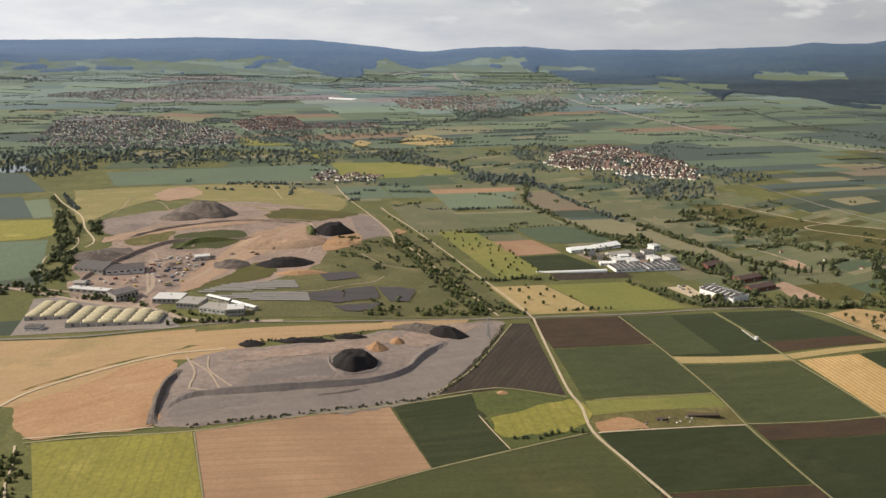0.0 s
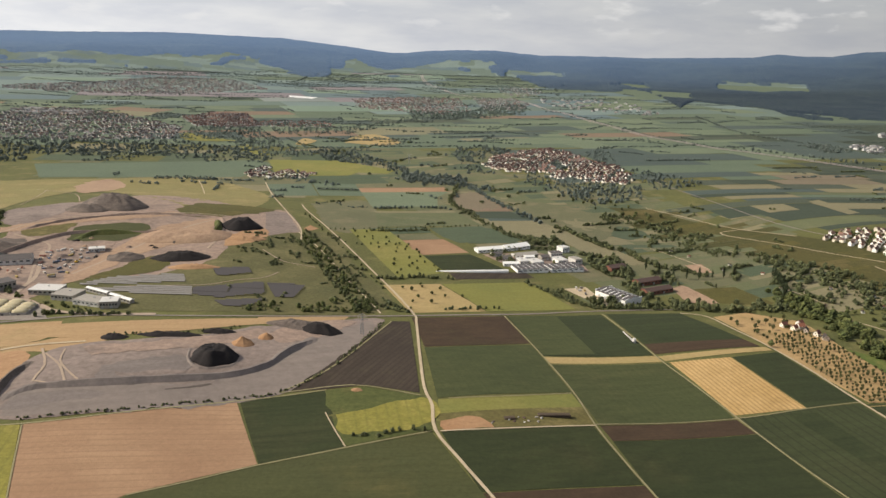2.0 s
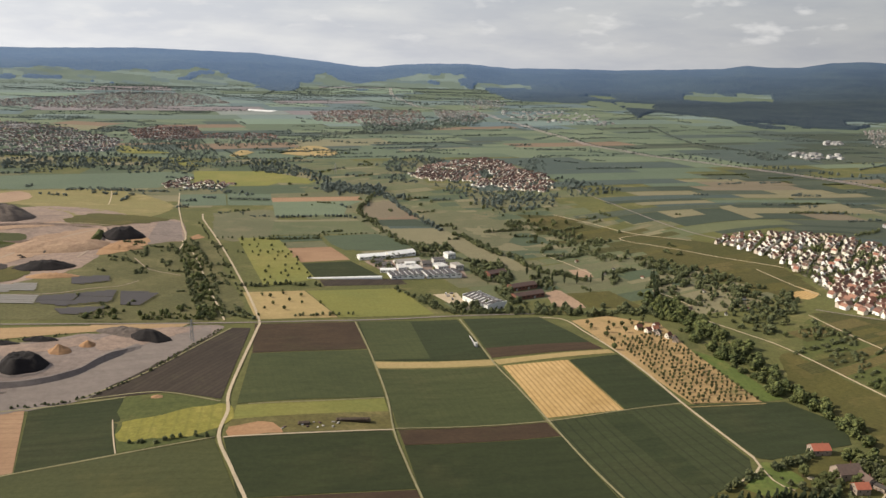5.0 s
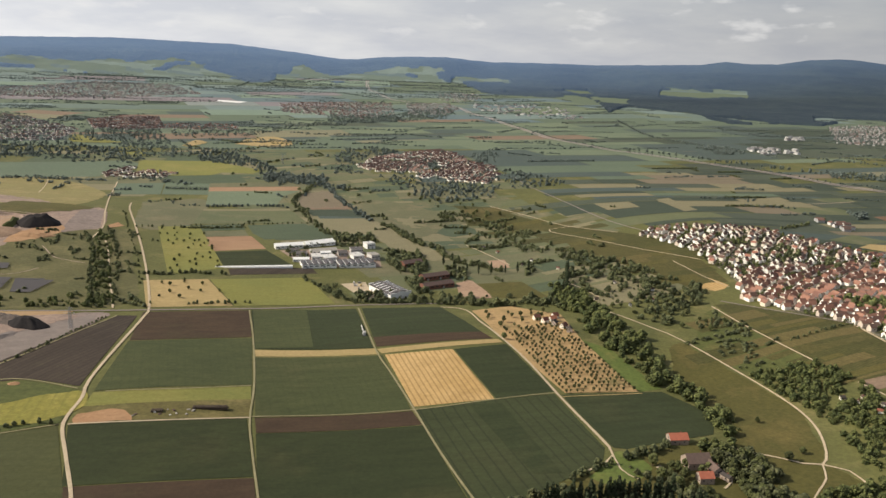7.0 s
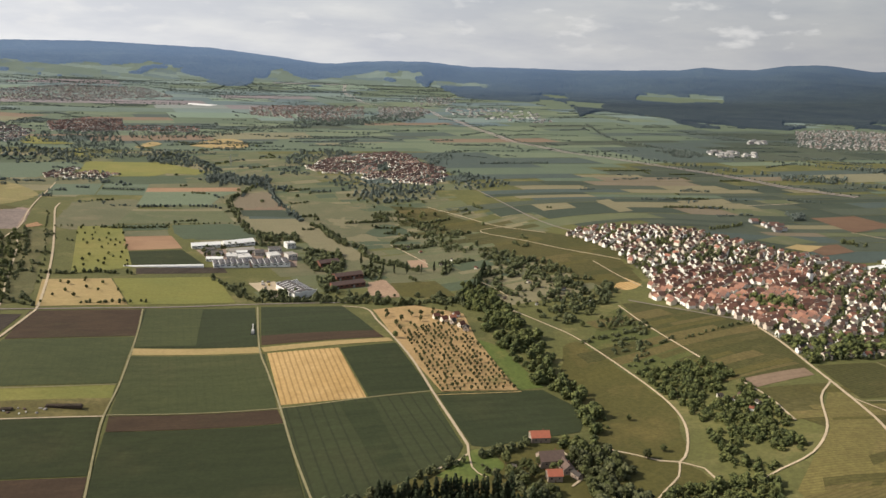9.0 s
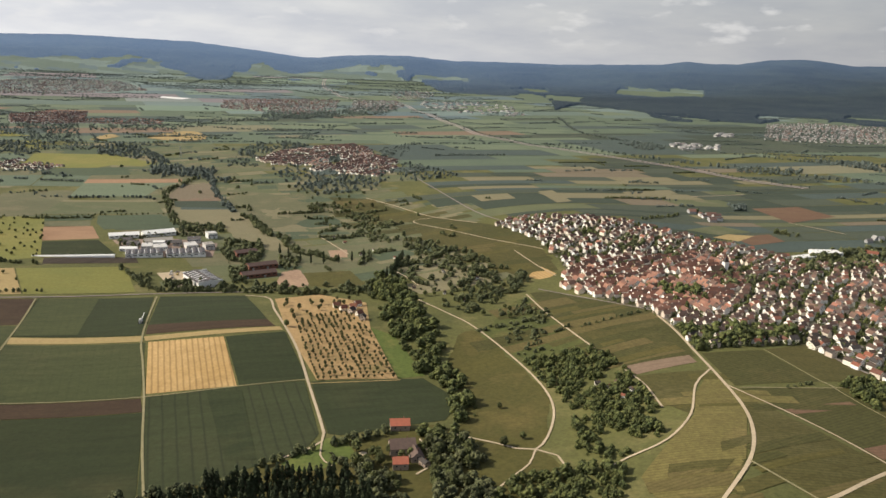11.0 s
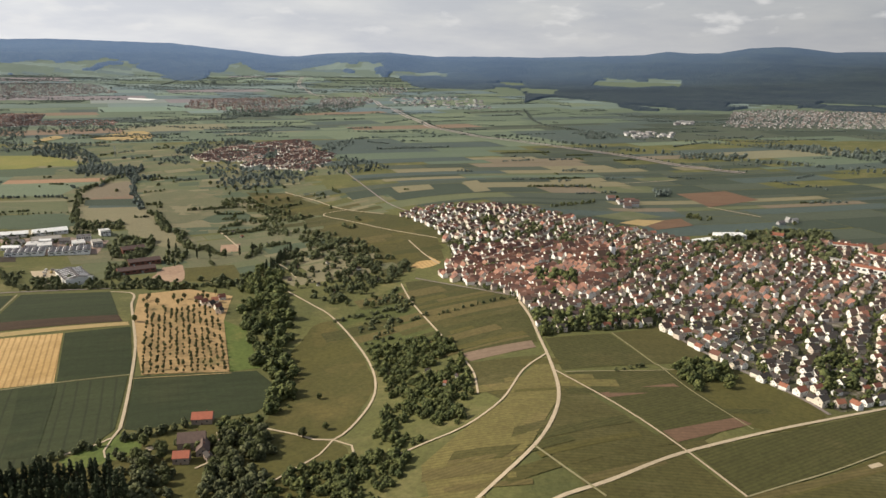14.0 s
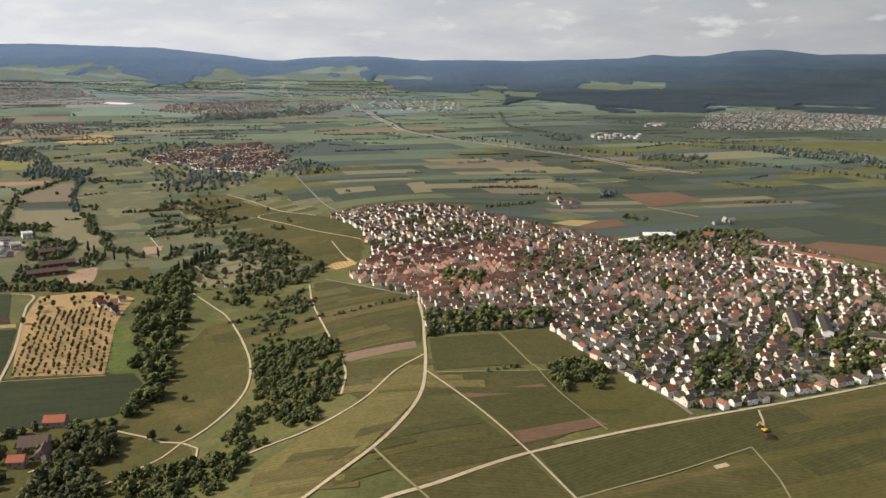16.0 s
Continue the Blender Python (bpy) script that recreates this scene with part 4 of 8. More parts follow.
field("vineyard", "wide olive vineyard below the village road", VINES, [(526.3, 277.3), (600.8, 305.3), (627.1, 315.1), (610.5, 284.6), (540.4, 249.7), (534.8, 249.7)], 0.182)
field("vineyard", "green vineyard with grassy strips", VINES_C, [(628.5, 315.2), (726.9, 352.4), (668.5, 245.4), (578.7, 227.8), (546.3, 250.4), (609.4, 282.1)], 0.186)
field("vineyard", "brown-green vineyard below a pale road", VINES_B, [(475.5, 249.8), (522.2, 274.9), (533.3, 249.6), (536.7, 228.5), (465.1, 231.5)], 0.190)
field("vineyard", "olive vineyard near the lower road", VINES, [(542, 248.5), (578.7, 227.8), (536.7, 228.5), (534.7, 247.9)], 0.194)
field("meadow", "smooth olive green meadow along a curving track", GRASS, [(361.7, 329.1), (364.9, 372.8), (361.2, 409.8), (379.1, 459.6), (403.9, 395.1), (407.5, 360.9), (392.3, 315)], 0.150, ragged=2.5)
field("meadow", "green meadow beside an old hedge", LUSH, [(383.2, 452.5), (423.6, 516.4), (441.9, 419.5), (402.5, 419.5)], 0.154, ragged=2.5)
field("vineyard", "olive hillside vineyard above the valley", VINES, [(300, 873), (372.1, 779), (450.7, 681.2), (474.8, 648.8), (452.3, 632.7), (402.8, 681.6), (353.1, 765.3), (298.1, 801.5), (257, 880)], 0.158)
field("vineyard", "green hillside vineyard above the valley", VINES_B, [(353.1, 756.8), (403, 679.5), (452.3, 631.2), (454.2, 578.5), (423.4, 564.6), (391.5, 622.6), (357.6, 667.8)], 0.162)
field("straw_triangle", "straw-coloured triangular field at the village edge", STUBBLE, [(428.5, 563.5), (435.5, 578), (443, 588), (451.5, 570), (445, 561.5), (437.3, 557.5)], 0.166)
road("main_track", "pale unpaved farm track across the plain", TRACK, 2.6, [(96.2, 262.4), (89.8, 277.5), (77.4, 302.5), (66.6, 326.1), (64.8, 350.1), (60.7, 368.5), (57.2, 414.1), (53.8, 467), (51.1, 485.4), (29.9, 547.7), (-0.7, 628.7), (-33, 708.1), (-66.3, 788.7), (-79, 830)], 0.350)
road("country_road", "narrow grey country road across the plain", ASPHALT, 3.2, [(-283.4, 426.5), (-264.6, 428.7), (-214.9, 430.8), (-168.4, 441.5), (-136.3, 449), (-81.6, 452), (-33.9, 460), (8.2, 469.3), (50.6, 479.6), (118.4, 500.6), (172.9, 518.3), (235.9, 529.6)], 0.356)
road("pit_road", "pale haul road beside the tan slope", TRACK, 3.0, [(-222.1, 335.3), (-216.2, 344), (-208.1, 360.3), (-178.8, 386), (-153.5, 400.6), (-124.1, 406.8)], 0.362)
road("field_track", "pale track between green crops", TRACK, 1.6, [(68.8, 325.2), (102.1, 332.6), (142, 343.1)], 0.368)
road("field_track", "grassy track between crops", GRASSY, 1.6, [(111, 495.1), (123.1, 446.2), (136.8, 380.7), (142.4, 342.1), (148.6, 315.8), (157.5, 282.4), (161.9, 265.2)], 0.320)
road("field_track", "pale grassy track beside a stubble field", GRASSY, 1.7, [(179.2, 512.6), (194.4, 433.8), (204.7, 400.6), (216.6, 363.7), (229.3, 319.7), (242.5, 278.1)], 0.326)
road("field_track", "thin grassy boundary between fields", GRASSY, 1.2, [(142.7, 344.3), (215.9, 361.9), (257, 374.8), (290.7, 384.8)], 0.332)
road("orchard_track", "pale farm track along an orchard", TRACK, 2.3, [(234.3, 519.5), (248, 516.5), (254, 505), (257.4, 489), (266.4, 462.3), (280.8, 420), (290.4, 382.2), (298.8, 347.1), (303.3, 326.7)], 0.338)
road("lane", "pale lane by the farmstead hedge", TRACK, 1.8, [(303.3, 327.5), (303.1, 318.8), (299.1, 313.3), (294.8, 309.8), (288, 304.7)], 0.344)
road("farm_path", "pale drive through the farmstead garden", TRACK, 1.6, [(344, 322), (345.4, 317.6), (346.9, 311.2), (347.7, 305.6), (347, 297.5), (342, 292)], 0.35)
road("farm_path", "pale path from the lane to the farm", TRACK, 1.2, [(303.1, 318.8), (303.5, 307.1), (305.7, 301.9), (309.1, 298.3)], 0.35)
field("garden_lawn", "bright green lawn beside the farmhouse", FRESH, [(288.5, 300.8), (298.5, 312.7), (308.4, 322.4), (316.3, 310.6), (310.5, 299.7), (295.3, 293.7)], 0.12, ragged=2)
# flat pale disc for a round patch of unknown kind
field("sand_circle", "pale round patch on a garden lawn", TRACK, [(319, 307.4), (320.6, 306.6), (322.2, 307.4), (322.2, 309.2), (320.6, 310), (319, 309.2)], 0.2)
road("orchard_edge", "pale dry strip along an orchard", STRAW, 1.3, [(291.7, 379.7), (313.7, 384.4), (336.1, 390)], 0.350)
road("vineyard_road", "pale winding vineyard road to the village", TRACK, 2.5, [(439.2, 248.2), (445.6, 254.9), (467.9, 280.2), (480.4, 305.4), (487.7, 332.5), (490.8, 366.9), (491.6, 397.8), (492.3, 433.3), (490.4, 468.8)], 0.356)
road("vineyard_track", "grassy track down the vineyard", GRASSY, 1.5, [(467.9, 279.8), (475.5, 265.8), (486.5, 249.2)], 0.362)
road("vineyard_track", "straight pale track through vineyards", TRACK, 1.5, [(490.7, 354.6), (506.3, 318.8), (523.7, 277.7), (534.8, 249.7)], 0.368)
road("village_road", "pale straight road along the village edge", TRACK, 2.6, [(464.5, 246.6), (473.6, 251), (490.8, 258), (522.4, 276), (562.5, 293.3), (601.8, 307.9), (652, 326.2), (703.1, 346.6), (738.6, 361)], 0.320)
road("vineyard_branch", "pale branching track", TRACK, 1.7, [(490.4, 375.9), (476.6, 358.4), (462.1, 325.7), (445, 304.5), (427, 295.5), (416.8, 290.1)], 0.326)
road("valley_track", "pale curving track along a meadow", TRACK, 1.8, [(360, 327), (375.9, 319.1), (392, 311.6), (403.8, 335.5), (408.1, 363.4), (404.1, 398.8), (393.1, 435.4), (378.2, 470.3), (368, 486.1), (348.3, 516.9)], 0.332)
road("valley_track", "short pale path at a junction", TRACK, 1.4, [(392, 311.6), (399.9, 304.7), (401.3, 288.5)], 0.338)
road("valley_track", "pale path below the junction", TRACK, 1.4, [(392, 311.6), (387.5, 299.7), (379.7, 290.5), (368.4, 276.1)], 0.344)
road("hill_track", "pale track up the vineyard hill", TRACK, 1.7, [(421.8, 523.7), (428.5, 477.4), (442.5, 418.4)], 0.350)
road("hill_track", "pale track beside a thicket", TRACK, 1.5, [(449.4, 388.5), (453.8, 363.8), (453.2, 336)], 0.356)
road("hill_track", "pale track across the hillside vineyards", TRACK, 1.8, [(300, 876), (337, 835), (372.1, 779), (408, 732.1)], 0.362)
road("hill_track", "pale track across the hillside vineyards", TRACK, 1.8, [(372.1, 779), (350.1, 767.7), (402.8, 681.6), (452.3, 632.7)], 0.368)
road("hill_track", "pale track down to the village", TRACK, 1.6, [(429.1, 632.4), (441.5, 588.8), (450.1, 564.9)], 0.320)
road("hill_road", "grey road between two villages", ASPHALT, 2.6, [(351, 1070), (361, 988), (396, 846), (427.9, 738.1), (474.8, 656.6), (481.1, 602.3)], 0.326)
road("edge_road", "grey road at the village edge", ASPHALT, 2.4, [(431.8, 534.5), (456.7, 508.9), (490.5, 471.2)], 0.332)
road("green_track", "thin pale track through the vineyards", GRASSY, 1.3, [(530.6, 403.1), (535.1, 382.9), (539.5, 360.7), (543.3, 353.2)], 0.338)
road("far_track", "pale track beyond the quarry", TRACK, 2.6, [(-479, 917), (-430, 841), (-375.8, 761.7), (-352.6, 723.2), (-327.6, 675.4), (-299.7, 631.6), (-299, 612.7)], 0.344)
road("far_track", "pale path between bushes beyond the quarry", TRACK, 1.8, [(-319.9, 645), (-309.9, 623.9), (-308.4, 602.3), (-319.3, 591.2), (-306.9, 555.8), (-307.6, 545.8)], 0.350)
hedge("hedge_row", "bushy trees along a pale track", [(-466, 912), (-430, 853), (-388, 786)], 3.4, 4, 4.0, 0.85, 105)
wood("quarry_scrub", "dark trees at the edge of the quarry", [(-341.5, 709), (-326.6, 705.1), (-299.2, 646.9), (-313.8, 655.3)], 3.6, 4.0, 0.85, 106)
wood("quarry_scrub", "dark trees and bushes beside a pale path", [(-406.9, 778.7), (-399, 783), (-338.4, 667), (-304.9, 611.2), (-320.1, 611.9), (-353.2, 670.2)], 3.8, 4.0, 0.7, 107)
wood("quarry_scrub", "dark trees behind the gravel works", [(-327.9, 612.7), (-300.2, 605.2), (-290.1, 579.8), (-290.3, 569), (-310.3, 579.6)], 3.6, 4.4, 0.9, 108)
wood("works_trees", "dark trees round the gravel works", [(-305.9, 545.8), (-291.6, 566.3), (-274.5, 541.3), (-280.7, 528.8), (-294.9, 517.3)], 3.8, 4.2, 0.85, 109)
wood("works_trees", "dark trees along the works road", [(-343.4, 524.5), (-296.9, 524.1), (-262.6, 508), (-260, 501.2), (-332.1, 505.9)], 3.6, 3.8, 0.9, 110)
wood("works_trees", "green strip with trees below the works", [(-259.6, 506.9), (-212.1, 497.1), (-208, 488.9), (-253.2, 496.9)], 3.2, 3.2, 0.85, 111)
wood("works_trees", "green hedge strip along the works road", [(-205.8, 490), (-167.3, 468.8), (-144, 459.6), (-143.4, 455.4), (-168.7, 462.5), (-203.5, 483.1)], 3.0, 2.4, 0.8, 112)
road("far_track", "pale track over the dry hill", TRACK, 1.8, [(-239, 997), (-219, 944), (-197, 880)], 0.350)
road("far_track", "pale track along the plain", TRACK, 2.2, [(-153, 993), (-120, 882), (-81.3, 765.6), (-57.9, 698.9), (-48.8, 643.9)], 0.356)
MOTORWAY = [(880, 1029), (821, 1093), (773, 1193), (719, 1272), (664, 1351), (619, 1416), (577, 1469), (543, 1566), (500, 1683), (480, 1849), (452, 2012), (420, 2266), (385, 2410), (350, 2693), (240, 2850), (124, 3031), (72, 3299), (15, 3538), (-20, 3892), (-39, 4300)]
road("motorway", "pale motorway carriageway across the far plain", MOTORWAY_TOP, 7, [(x + 4.5, y + 3.5) for x, y in MOTORWAY], 0.9)
road("motorway", "pale motorway carriageway across the far plain", MOTORWAY_TOP, 7, [(x - 4.5, y - 3.5) for x, y in MOTORWAY], 0.9)
hedge("hedge_row", "low bushes along the motorway", [(x + 12, y + 9) for x, y in MOTORWAY[:12]], 4.5, 3, 3.2, 0.5, 141)
wood("thicket", "dense dark green thicket on the slope", [(403.5, 414), (444.9, 416.3), (451.5, 379.7), (452.3, 336.5), (444.7, 308.6), (417.3, 293.4), (407.7, 307.1), (415.1, 343.8)], 2.9, 3.8, 0.97, 117, bare=-0.22)
wood("valley_wood", "dark green valley trees along a stream", [(360.1, 338.2), (359.2, 380.3), (334.3, 437.9), (322.7, 488), (310.9, 566.8), (342.6, 547.1), (356.3, 472.1), (360.3, 409.8), (374.9, 372), (369.8, 341.9)], 4.2, 5.6, 0.85, 118)
wood("valley_wood", "dark green trees and gardens in the valley", [(327.6, 590.8), (344.9, 637.9), (402.8, 601.6), (431.5, 552.8), (406.2, 518.4), (390.7, 482.9), (370.5, 482.8), (348.6, 523.4)], 5.0, 4.2, 0.4, 119)
wood("valley_wood", "dense dark green trees on the valley slope", [(338.6, 665), (363.9, 674.6), (392.3, 626.2), (429.4, 576.1), (428, 530), (401, 518.1), (386, 494), (376, 484), (375, 520.7), (368.7, 572.9), (355, 608)], 4.4, 4.8, 0.8, 164, bare=-0.05)
wood("valley_wood", "tall dark trees along the valley stream", [(318, 590.4), (338.3, 575.6), (345, 512.3), (352.9, 462.9), (361.5, 432.7), (360.5, 395), (347, 392), (336, 440), (328, 490), (320, 530)], 4.2, 5.4, 0.8, 165)
wood("valley_wood", "dark trees between the hillside plots", [(296.8, 816.9), (325.9, 777.1), (346, 697.3), (332.7, 665.7), (306.9, 709.3)], 5.0, 4.2, 0.35, 166)
wood("valley_wood", "dark green trees at the valley bottom", [(365.7, 272.9), (383.5, 291.6), (398.7, 295.8), (412.5, 298.2), (421.5, 273.5), (415, 263.5), (403.3, 251.6), (369.7, 256.5)], 3.6, 3.8, 0.75, 120)
wood("village_thicket", "dark green thicket beside village gardens", [(544.8, 353.9), (562.3, 369.3), (576.1, 350.3), (564.4, 332.2), (548.7, 330.4)], 3.2, 4.6, 0.95, 121)
wood("roadside_wood", "dark hedge trees along the country road", [(161.8, 546.7), (200.1, 556.7), (322.8, 546.7), (325.1, 522.5), (172.3, 528)], 4.4, 4.6, 0.9, 122)
wood("hill_trees", "scattered dark trees below the far village", [(205, 951), (276, 1003), (327, 985), (305, 917), (239, 881)], 6.0, 4.4, 0.6, 124)
wood("river_wood", "dark green river woods behind the fields", [(-753, 1279), (-728, 1339), (-560, 1365), (-389, 1387), (-233, 1300), (-187, 1190), (-354, 1195), (-532, 1170), (-520, 1100), (-549, 1030), (-658, 1114)], 6.0, 5.0, 0.7, 125, bare=-0.06)
wood("river_wood", "dark green river woods below the old town", [(-423, 1488), (-442, 1640), (-379, 1655), (-315, 1668), (-193, 1369), (-114, 1239), (-209, 1227), (-279, 1351), (-308, 1427), (-383, 1408)], 6.6, 5.2, 0.75, 128)
wood("river_wood", "dark green belt of trees along the river", [(-144, 1302), (-101, 1307), (-65, 1277), (27, 1112), (99, 1011), (150, 985), (130, 950), (30, 1026), (-20, 1134), (-105, 1195)], 5.6, 4.8, 0.75, 126)
wood("river_wood", "dark tree belt beyond the river meadows", [(-288, 1668), (-223, 1658), (-137, 1684), (-38, 1963), (40, 1990), (60, 1900), (-22, 1854), (-112, 1574), (-194, 1553), (-247, 1539)], 7.2, 5.2, 0.6, 129)
wood("village_wood", "dark green trees beside the far village", [(84, 1287), (100, 1366), (149, 1415), (192, 1333), (156, 1258), (126, 1160), (140, 1110), (110, 1090)], 5.6, 4.2, 0.65, 127)
wood("village_wood", "dark green gardens below the far village", [(178, 1024), (190, 1098), (237, 1030), (280, 1019), (305, 999), (330, 1000), (290, 955), (253, 940), (208, 938)], 5.2, 3.9, 0.65, 155)
wood("village_wood", "dark green trees at the end of the far village", [(341, 1134), (367, 1137), (395, 1066), (420, 1015), (391, 1000), (340, 966), (334, 1038)], 5.4, 3.9, 0.55, 156)
wood("village_wood", "dark green trees behind the far village", [(306, 1312), (337, 1403), (357, 1323), (340, 1217), (305, 1211)], 5.6, 4.2, 0.65, 157)
wood("town_wood", "dark green woods before a far town", [(-27, 2185), (154, 2270), (201, 2467), (331, 2624), (337, 2345), (208, 2062), (85, 1978), (-4, 1998)], 8.5, 7.0, 0.7, 158)
hedge("hedge_row", "dark tree line beside the motorway fields", [(788, 2245), (745, 1830), (764, 1687), (821, 1560), (873, 1500), (950, 1405), (1026, 1336), (1207, 1135)], 4.5, 7, 5.5, 0.8, 159)
wood("plain_wood", "dark copse on the open plain", [(775, 1557), (850, 1580), (835, 1470), (771, 1426)], 6.0, 5.6, 0.85, 160)
wood("plain_wood", "small dark copse between strip fields", [(708, 877), (728, 879), (718, 841), (699, 837)], 4.0, 4.2, 0.9, 161)
wood("plain_wood", "small dark copse behind the village", [(695, 744), (719, 734), (705, 707), (691, 723)], 4.0, 4.0, 0.9, 162)
hedge("hedge_row", "dark hedge between strip fields", [(564, 730), (594, 760), (623, 790)], 3.4, 3, 3.4, 0.9, 163)
field("straw_field", "pale straw field among river meadows", STRAW, [(-101, 1427), (-100, 1523), (-58, 1576), (-4, 1433), (-45, 1393)], 0.9, ragged=6)
field("straw_field", "pale straw patch beside the river woods", STRAW, [(-187, 1391), (-187, 1479), (-158, 1439), (-173, 1373)], 0.9, ragged=6)
field("hay_meadow", "yellow-green clearing in the river woods", PALE, [(-421, 1489), (-412, 1517), (-336, 1442), (-297, 1409), (-376, 1401)], 0.9, ragged=6)
field("hay_meadow", "yellow-green clearing in the river woods", PALE, [(-276, 1352), (-256, 1356), (-200, 1243), (-238, 1263)], 0.9, ragged=6)
field("foil_field", "white foil covered field on the far plain", WHITE, [(-442, 2706), (-338, 2660), (-348, 2590), (-430, 2630)], 1.2)
field("ploughed_field", "red-brown bare field between strip crops", REDSOIL, [(729, 860), (796, 887), (810, 833), (736, 784)], 0.32)
field("crop_field", "yellow-green strip on the open plain", VAL_C, [(601, 933), (673, 973), (674, 944), (603, 896)], 0.32)
field("crop_field", "yellow-green strip on the open plain", VAL_C, [(495, 901), (514, 917), (520, 834), (501, 820)], 0.32)
field("crop_field", "yellow-green strip on the open plain", VAL_C, [(415, 870), (457, 881), (461, 847), (423, 834)], 0.32)
road("field_track", "pale track between strip fields", TRACK, 2.6, [(683, 924), (765, 962)], 0.6)
road("field_track", "pale track between strip fields", TRACK, 3.0, [(733, 783), (752, 760), (768, 738)], 0.6)
field("pond", "pale still pond beside the river woods", POND, [(-667, 1130), (-649, 1158), (-611, 1143), (-595, 1106), (-612, 1090), (-641, 1083)], 0.4, "water", ragged=5)
wood("plain_wood", "dark copse on the plain", [(861, 1232), (966, 1212), (931, 1146), (844, 1164)], 7, 6.5, 0.9, 130)
wood("plain_wood", "long dark copse beside the motorway", [(1043, 1353), (1221, 1258), (1207, 1135), (1169, 1075), (1122, 1165)], 8, 7, 0.9, 131)
wood("quarry_scrub", "dark green scrub on the quarry grassland", [(-55, 661.4), (-41.3, 675.9), (19.6, 502), (26.6, 483.6), (-20.7, 476), (0.5, 525.5)], 4.0, 3.2, 0.5, 132)
wood("quarry_scrub", "dark green bushes below the quarry", [(-57.8, 483.5), (-21.4, 489.2), (26.8, 488.4), (26.5, 479), (-55.6, 465.8)], 4.0, 3.2, 0.85, 133)
hedge("hedge_row", "dark hedge beside the warehouse yard", [(134, 580), (153.5, 552.1), (170, 530), (200, 527.5), (238, 531)], 2.4, 4, 3.6, 0.95, 136)
hedge("hedge_row", "dark hedge along a foil tunnel", [(23, 560.9), (52.5, 573), (77, 574)], 3.0, 3, 3.4, 0.9, 137)
field("crop_field", "blue-green crop field below a hamlet", MID_A, [(-150.7, 981), (-95.7, 992.9), (-72.1, 902.8), (-119.2, 890.2)], 0.162)
field("crop_field", "blue-green crop field beside a small plantation", MID_A, [(-93.6, 993.4), (-38.6, 991.7), (-20.8, 910.4), (-70.9, 903.1)], 0.166)
field("plantation_ground", "dark green ground of a small plantation", VAL_D, [(-85.2, 967.2), (-36.5, 966.4), (-29.1, 937.8), (-77, 937.9)], 0.190)
field("pasture", "olive strip behind a bare strip", VAL_A, [(-39.9, 995.6), (69.7, 1018.1), (77.3, 981.9), (-33.8, 966.8)], 0.170)
field("bare_strip", "dull tan bare strip beside a green crop", TAN, [(-32.7, 964), (73.1, 981.7), (79.4, 954.5), (-25.9, 934.2)], 0.174)
field("crop_field", "bright green strip between hedges", MID_C, [(-25.9, 934.2), (79.4, 954.5), (64.7, 917), (65.8, 862.9), (-5.5, 840.9)], 0.178)
field("dry_verge", "pale dry strip below a hedge", VAL_C, [(-1.4, 817.9), (81.8, 842.5), (85.3, 833.4), (0.7, 808)], 0.182)
field("pasture", "olive green field between two hedges", VAL_B, [(0.7, 808), (85.3, 833.4), (110.8, 772.9), (9, 739.1)], 0.186)
field("pasture", "light olive rough pasture beside the track", VAL_A, [(-70.9, 841), (-15.8, 875.3), (10, 739.3), (-31.3, 708.1)], 0.162, ragged=3)
field("plantation_ground", "dark green ground under a fruit plantation", VAL_D, [(2.1, 728.8), (51.8, 750.4), (60.6, 724.6), (9.1, 705)], 0.170)
field("crop_field", "dark green plot beside a fruit plantation", VAL_D, [(57.5, 747.9), (109.2, 766.8), (140.5, 706.5), (85.1, 685.3), (70.2, 710)], 0.174)
field("pasture", "olive strip above a bare field", VAL_A, [(11.4, 703.3), (60.9, 721.5), (69.1, 697.6), (18.9, 684.7)], 0.178)
field("bare_strip", "reddish tan bare field between green strips", TAN, [(17.7, 682.4), (71.1, 697.8), (92.8, 652.7), (37.2, 634.2)], 0.182)
field("crop_field", "dark green strip field beside a foil tunnel", CORN, [(42.8, 633.8), (94, 647.5), (120.9, 609.5), (58, 596.9)], 0.186)
field("paved_yard", "grey paved yard between nursery buildings", RUBBLE, [(104.1, 650), (152.5, 664), (186, 660), (190, 622), (132.8, 606)], 0.12)
field("bare_patch", "orange bare ground beside the farm track", CLAY, [(-55.4, 702.3), (-52.3, 719), (-47.5, 712), (-42.8, 708.3), (-46, 700), (-51.6, 694.2)], 0.300)
field("bare_strip", "brown strip beside the stream trees", MID_BROWN, [(82.3, 936.3), (117.2, 956.7), (139.4, 855.6), (90.2, 846.9)], 0.182)
field("bare_strip", "brown strip between two tree lines", MID_BROWN, [(91, 895.6), (104.4, 961.7), (135.3, 865.9), (98, 852)], 0.186)
field("crop_field", "dark green strip before the valley meadow", PLAIN_DARK, [(101.9, 839.4), (144.4, 848.3), (164.8, 811.4), (111, 809.2)], 0.190)
field("hay_meadow", "pale yellowish meadow along the stream", VAL_C, [(115.1, 800.9), (167.2, 805.7), (206.3, 731.8), (247.2, 654.8), (227.8, 649), (194.5, 685.2), (170.7, 726.7), (140.7, 720.5)], 0.175, ragged=3)
field("pasture", "light green meadow beside the stream", VAL_A, [(228.4, 646), (248.6, 651.9), (283.6, 620.5), (263.6, 608.1), (233, 611.9)], 0.180, ragged=3)
field("crop_field", "dark green plot on the valley slope", VAL_D, [(236, 758.8), (255.6, 804.9), (278.7, 783.7), (253.7, 745.9)], 0.180, ragged=2)
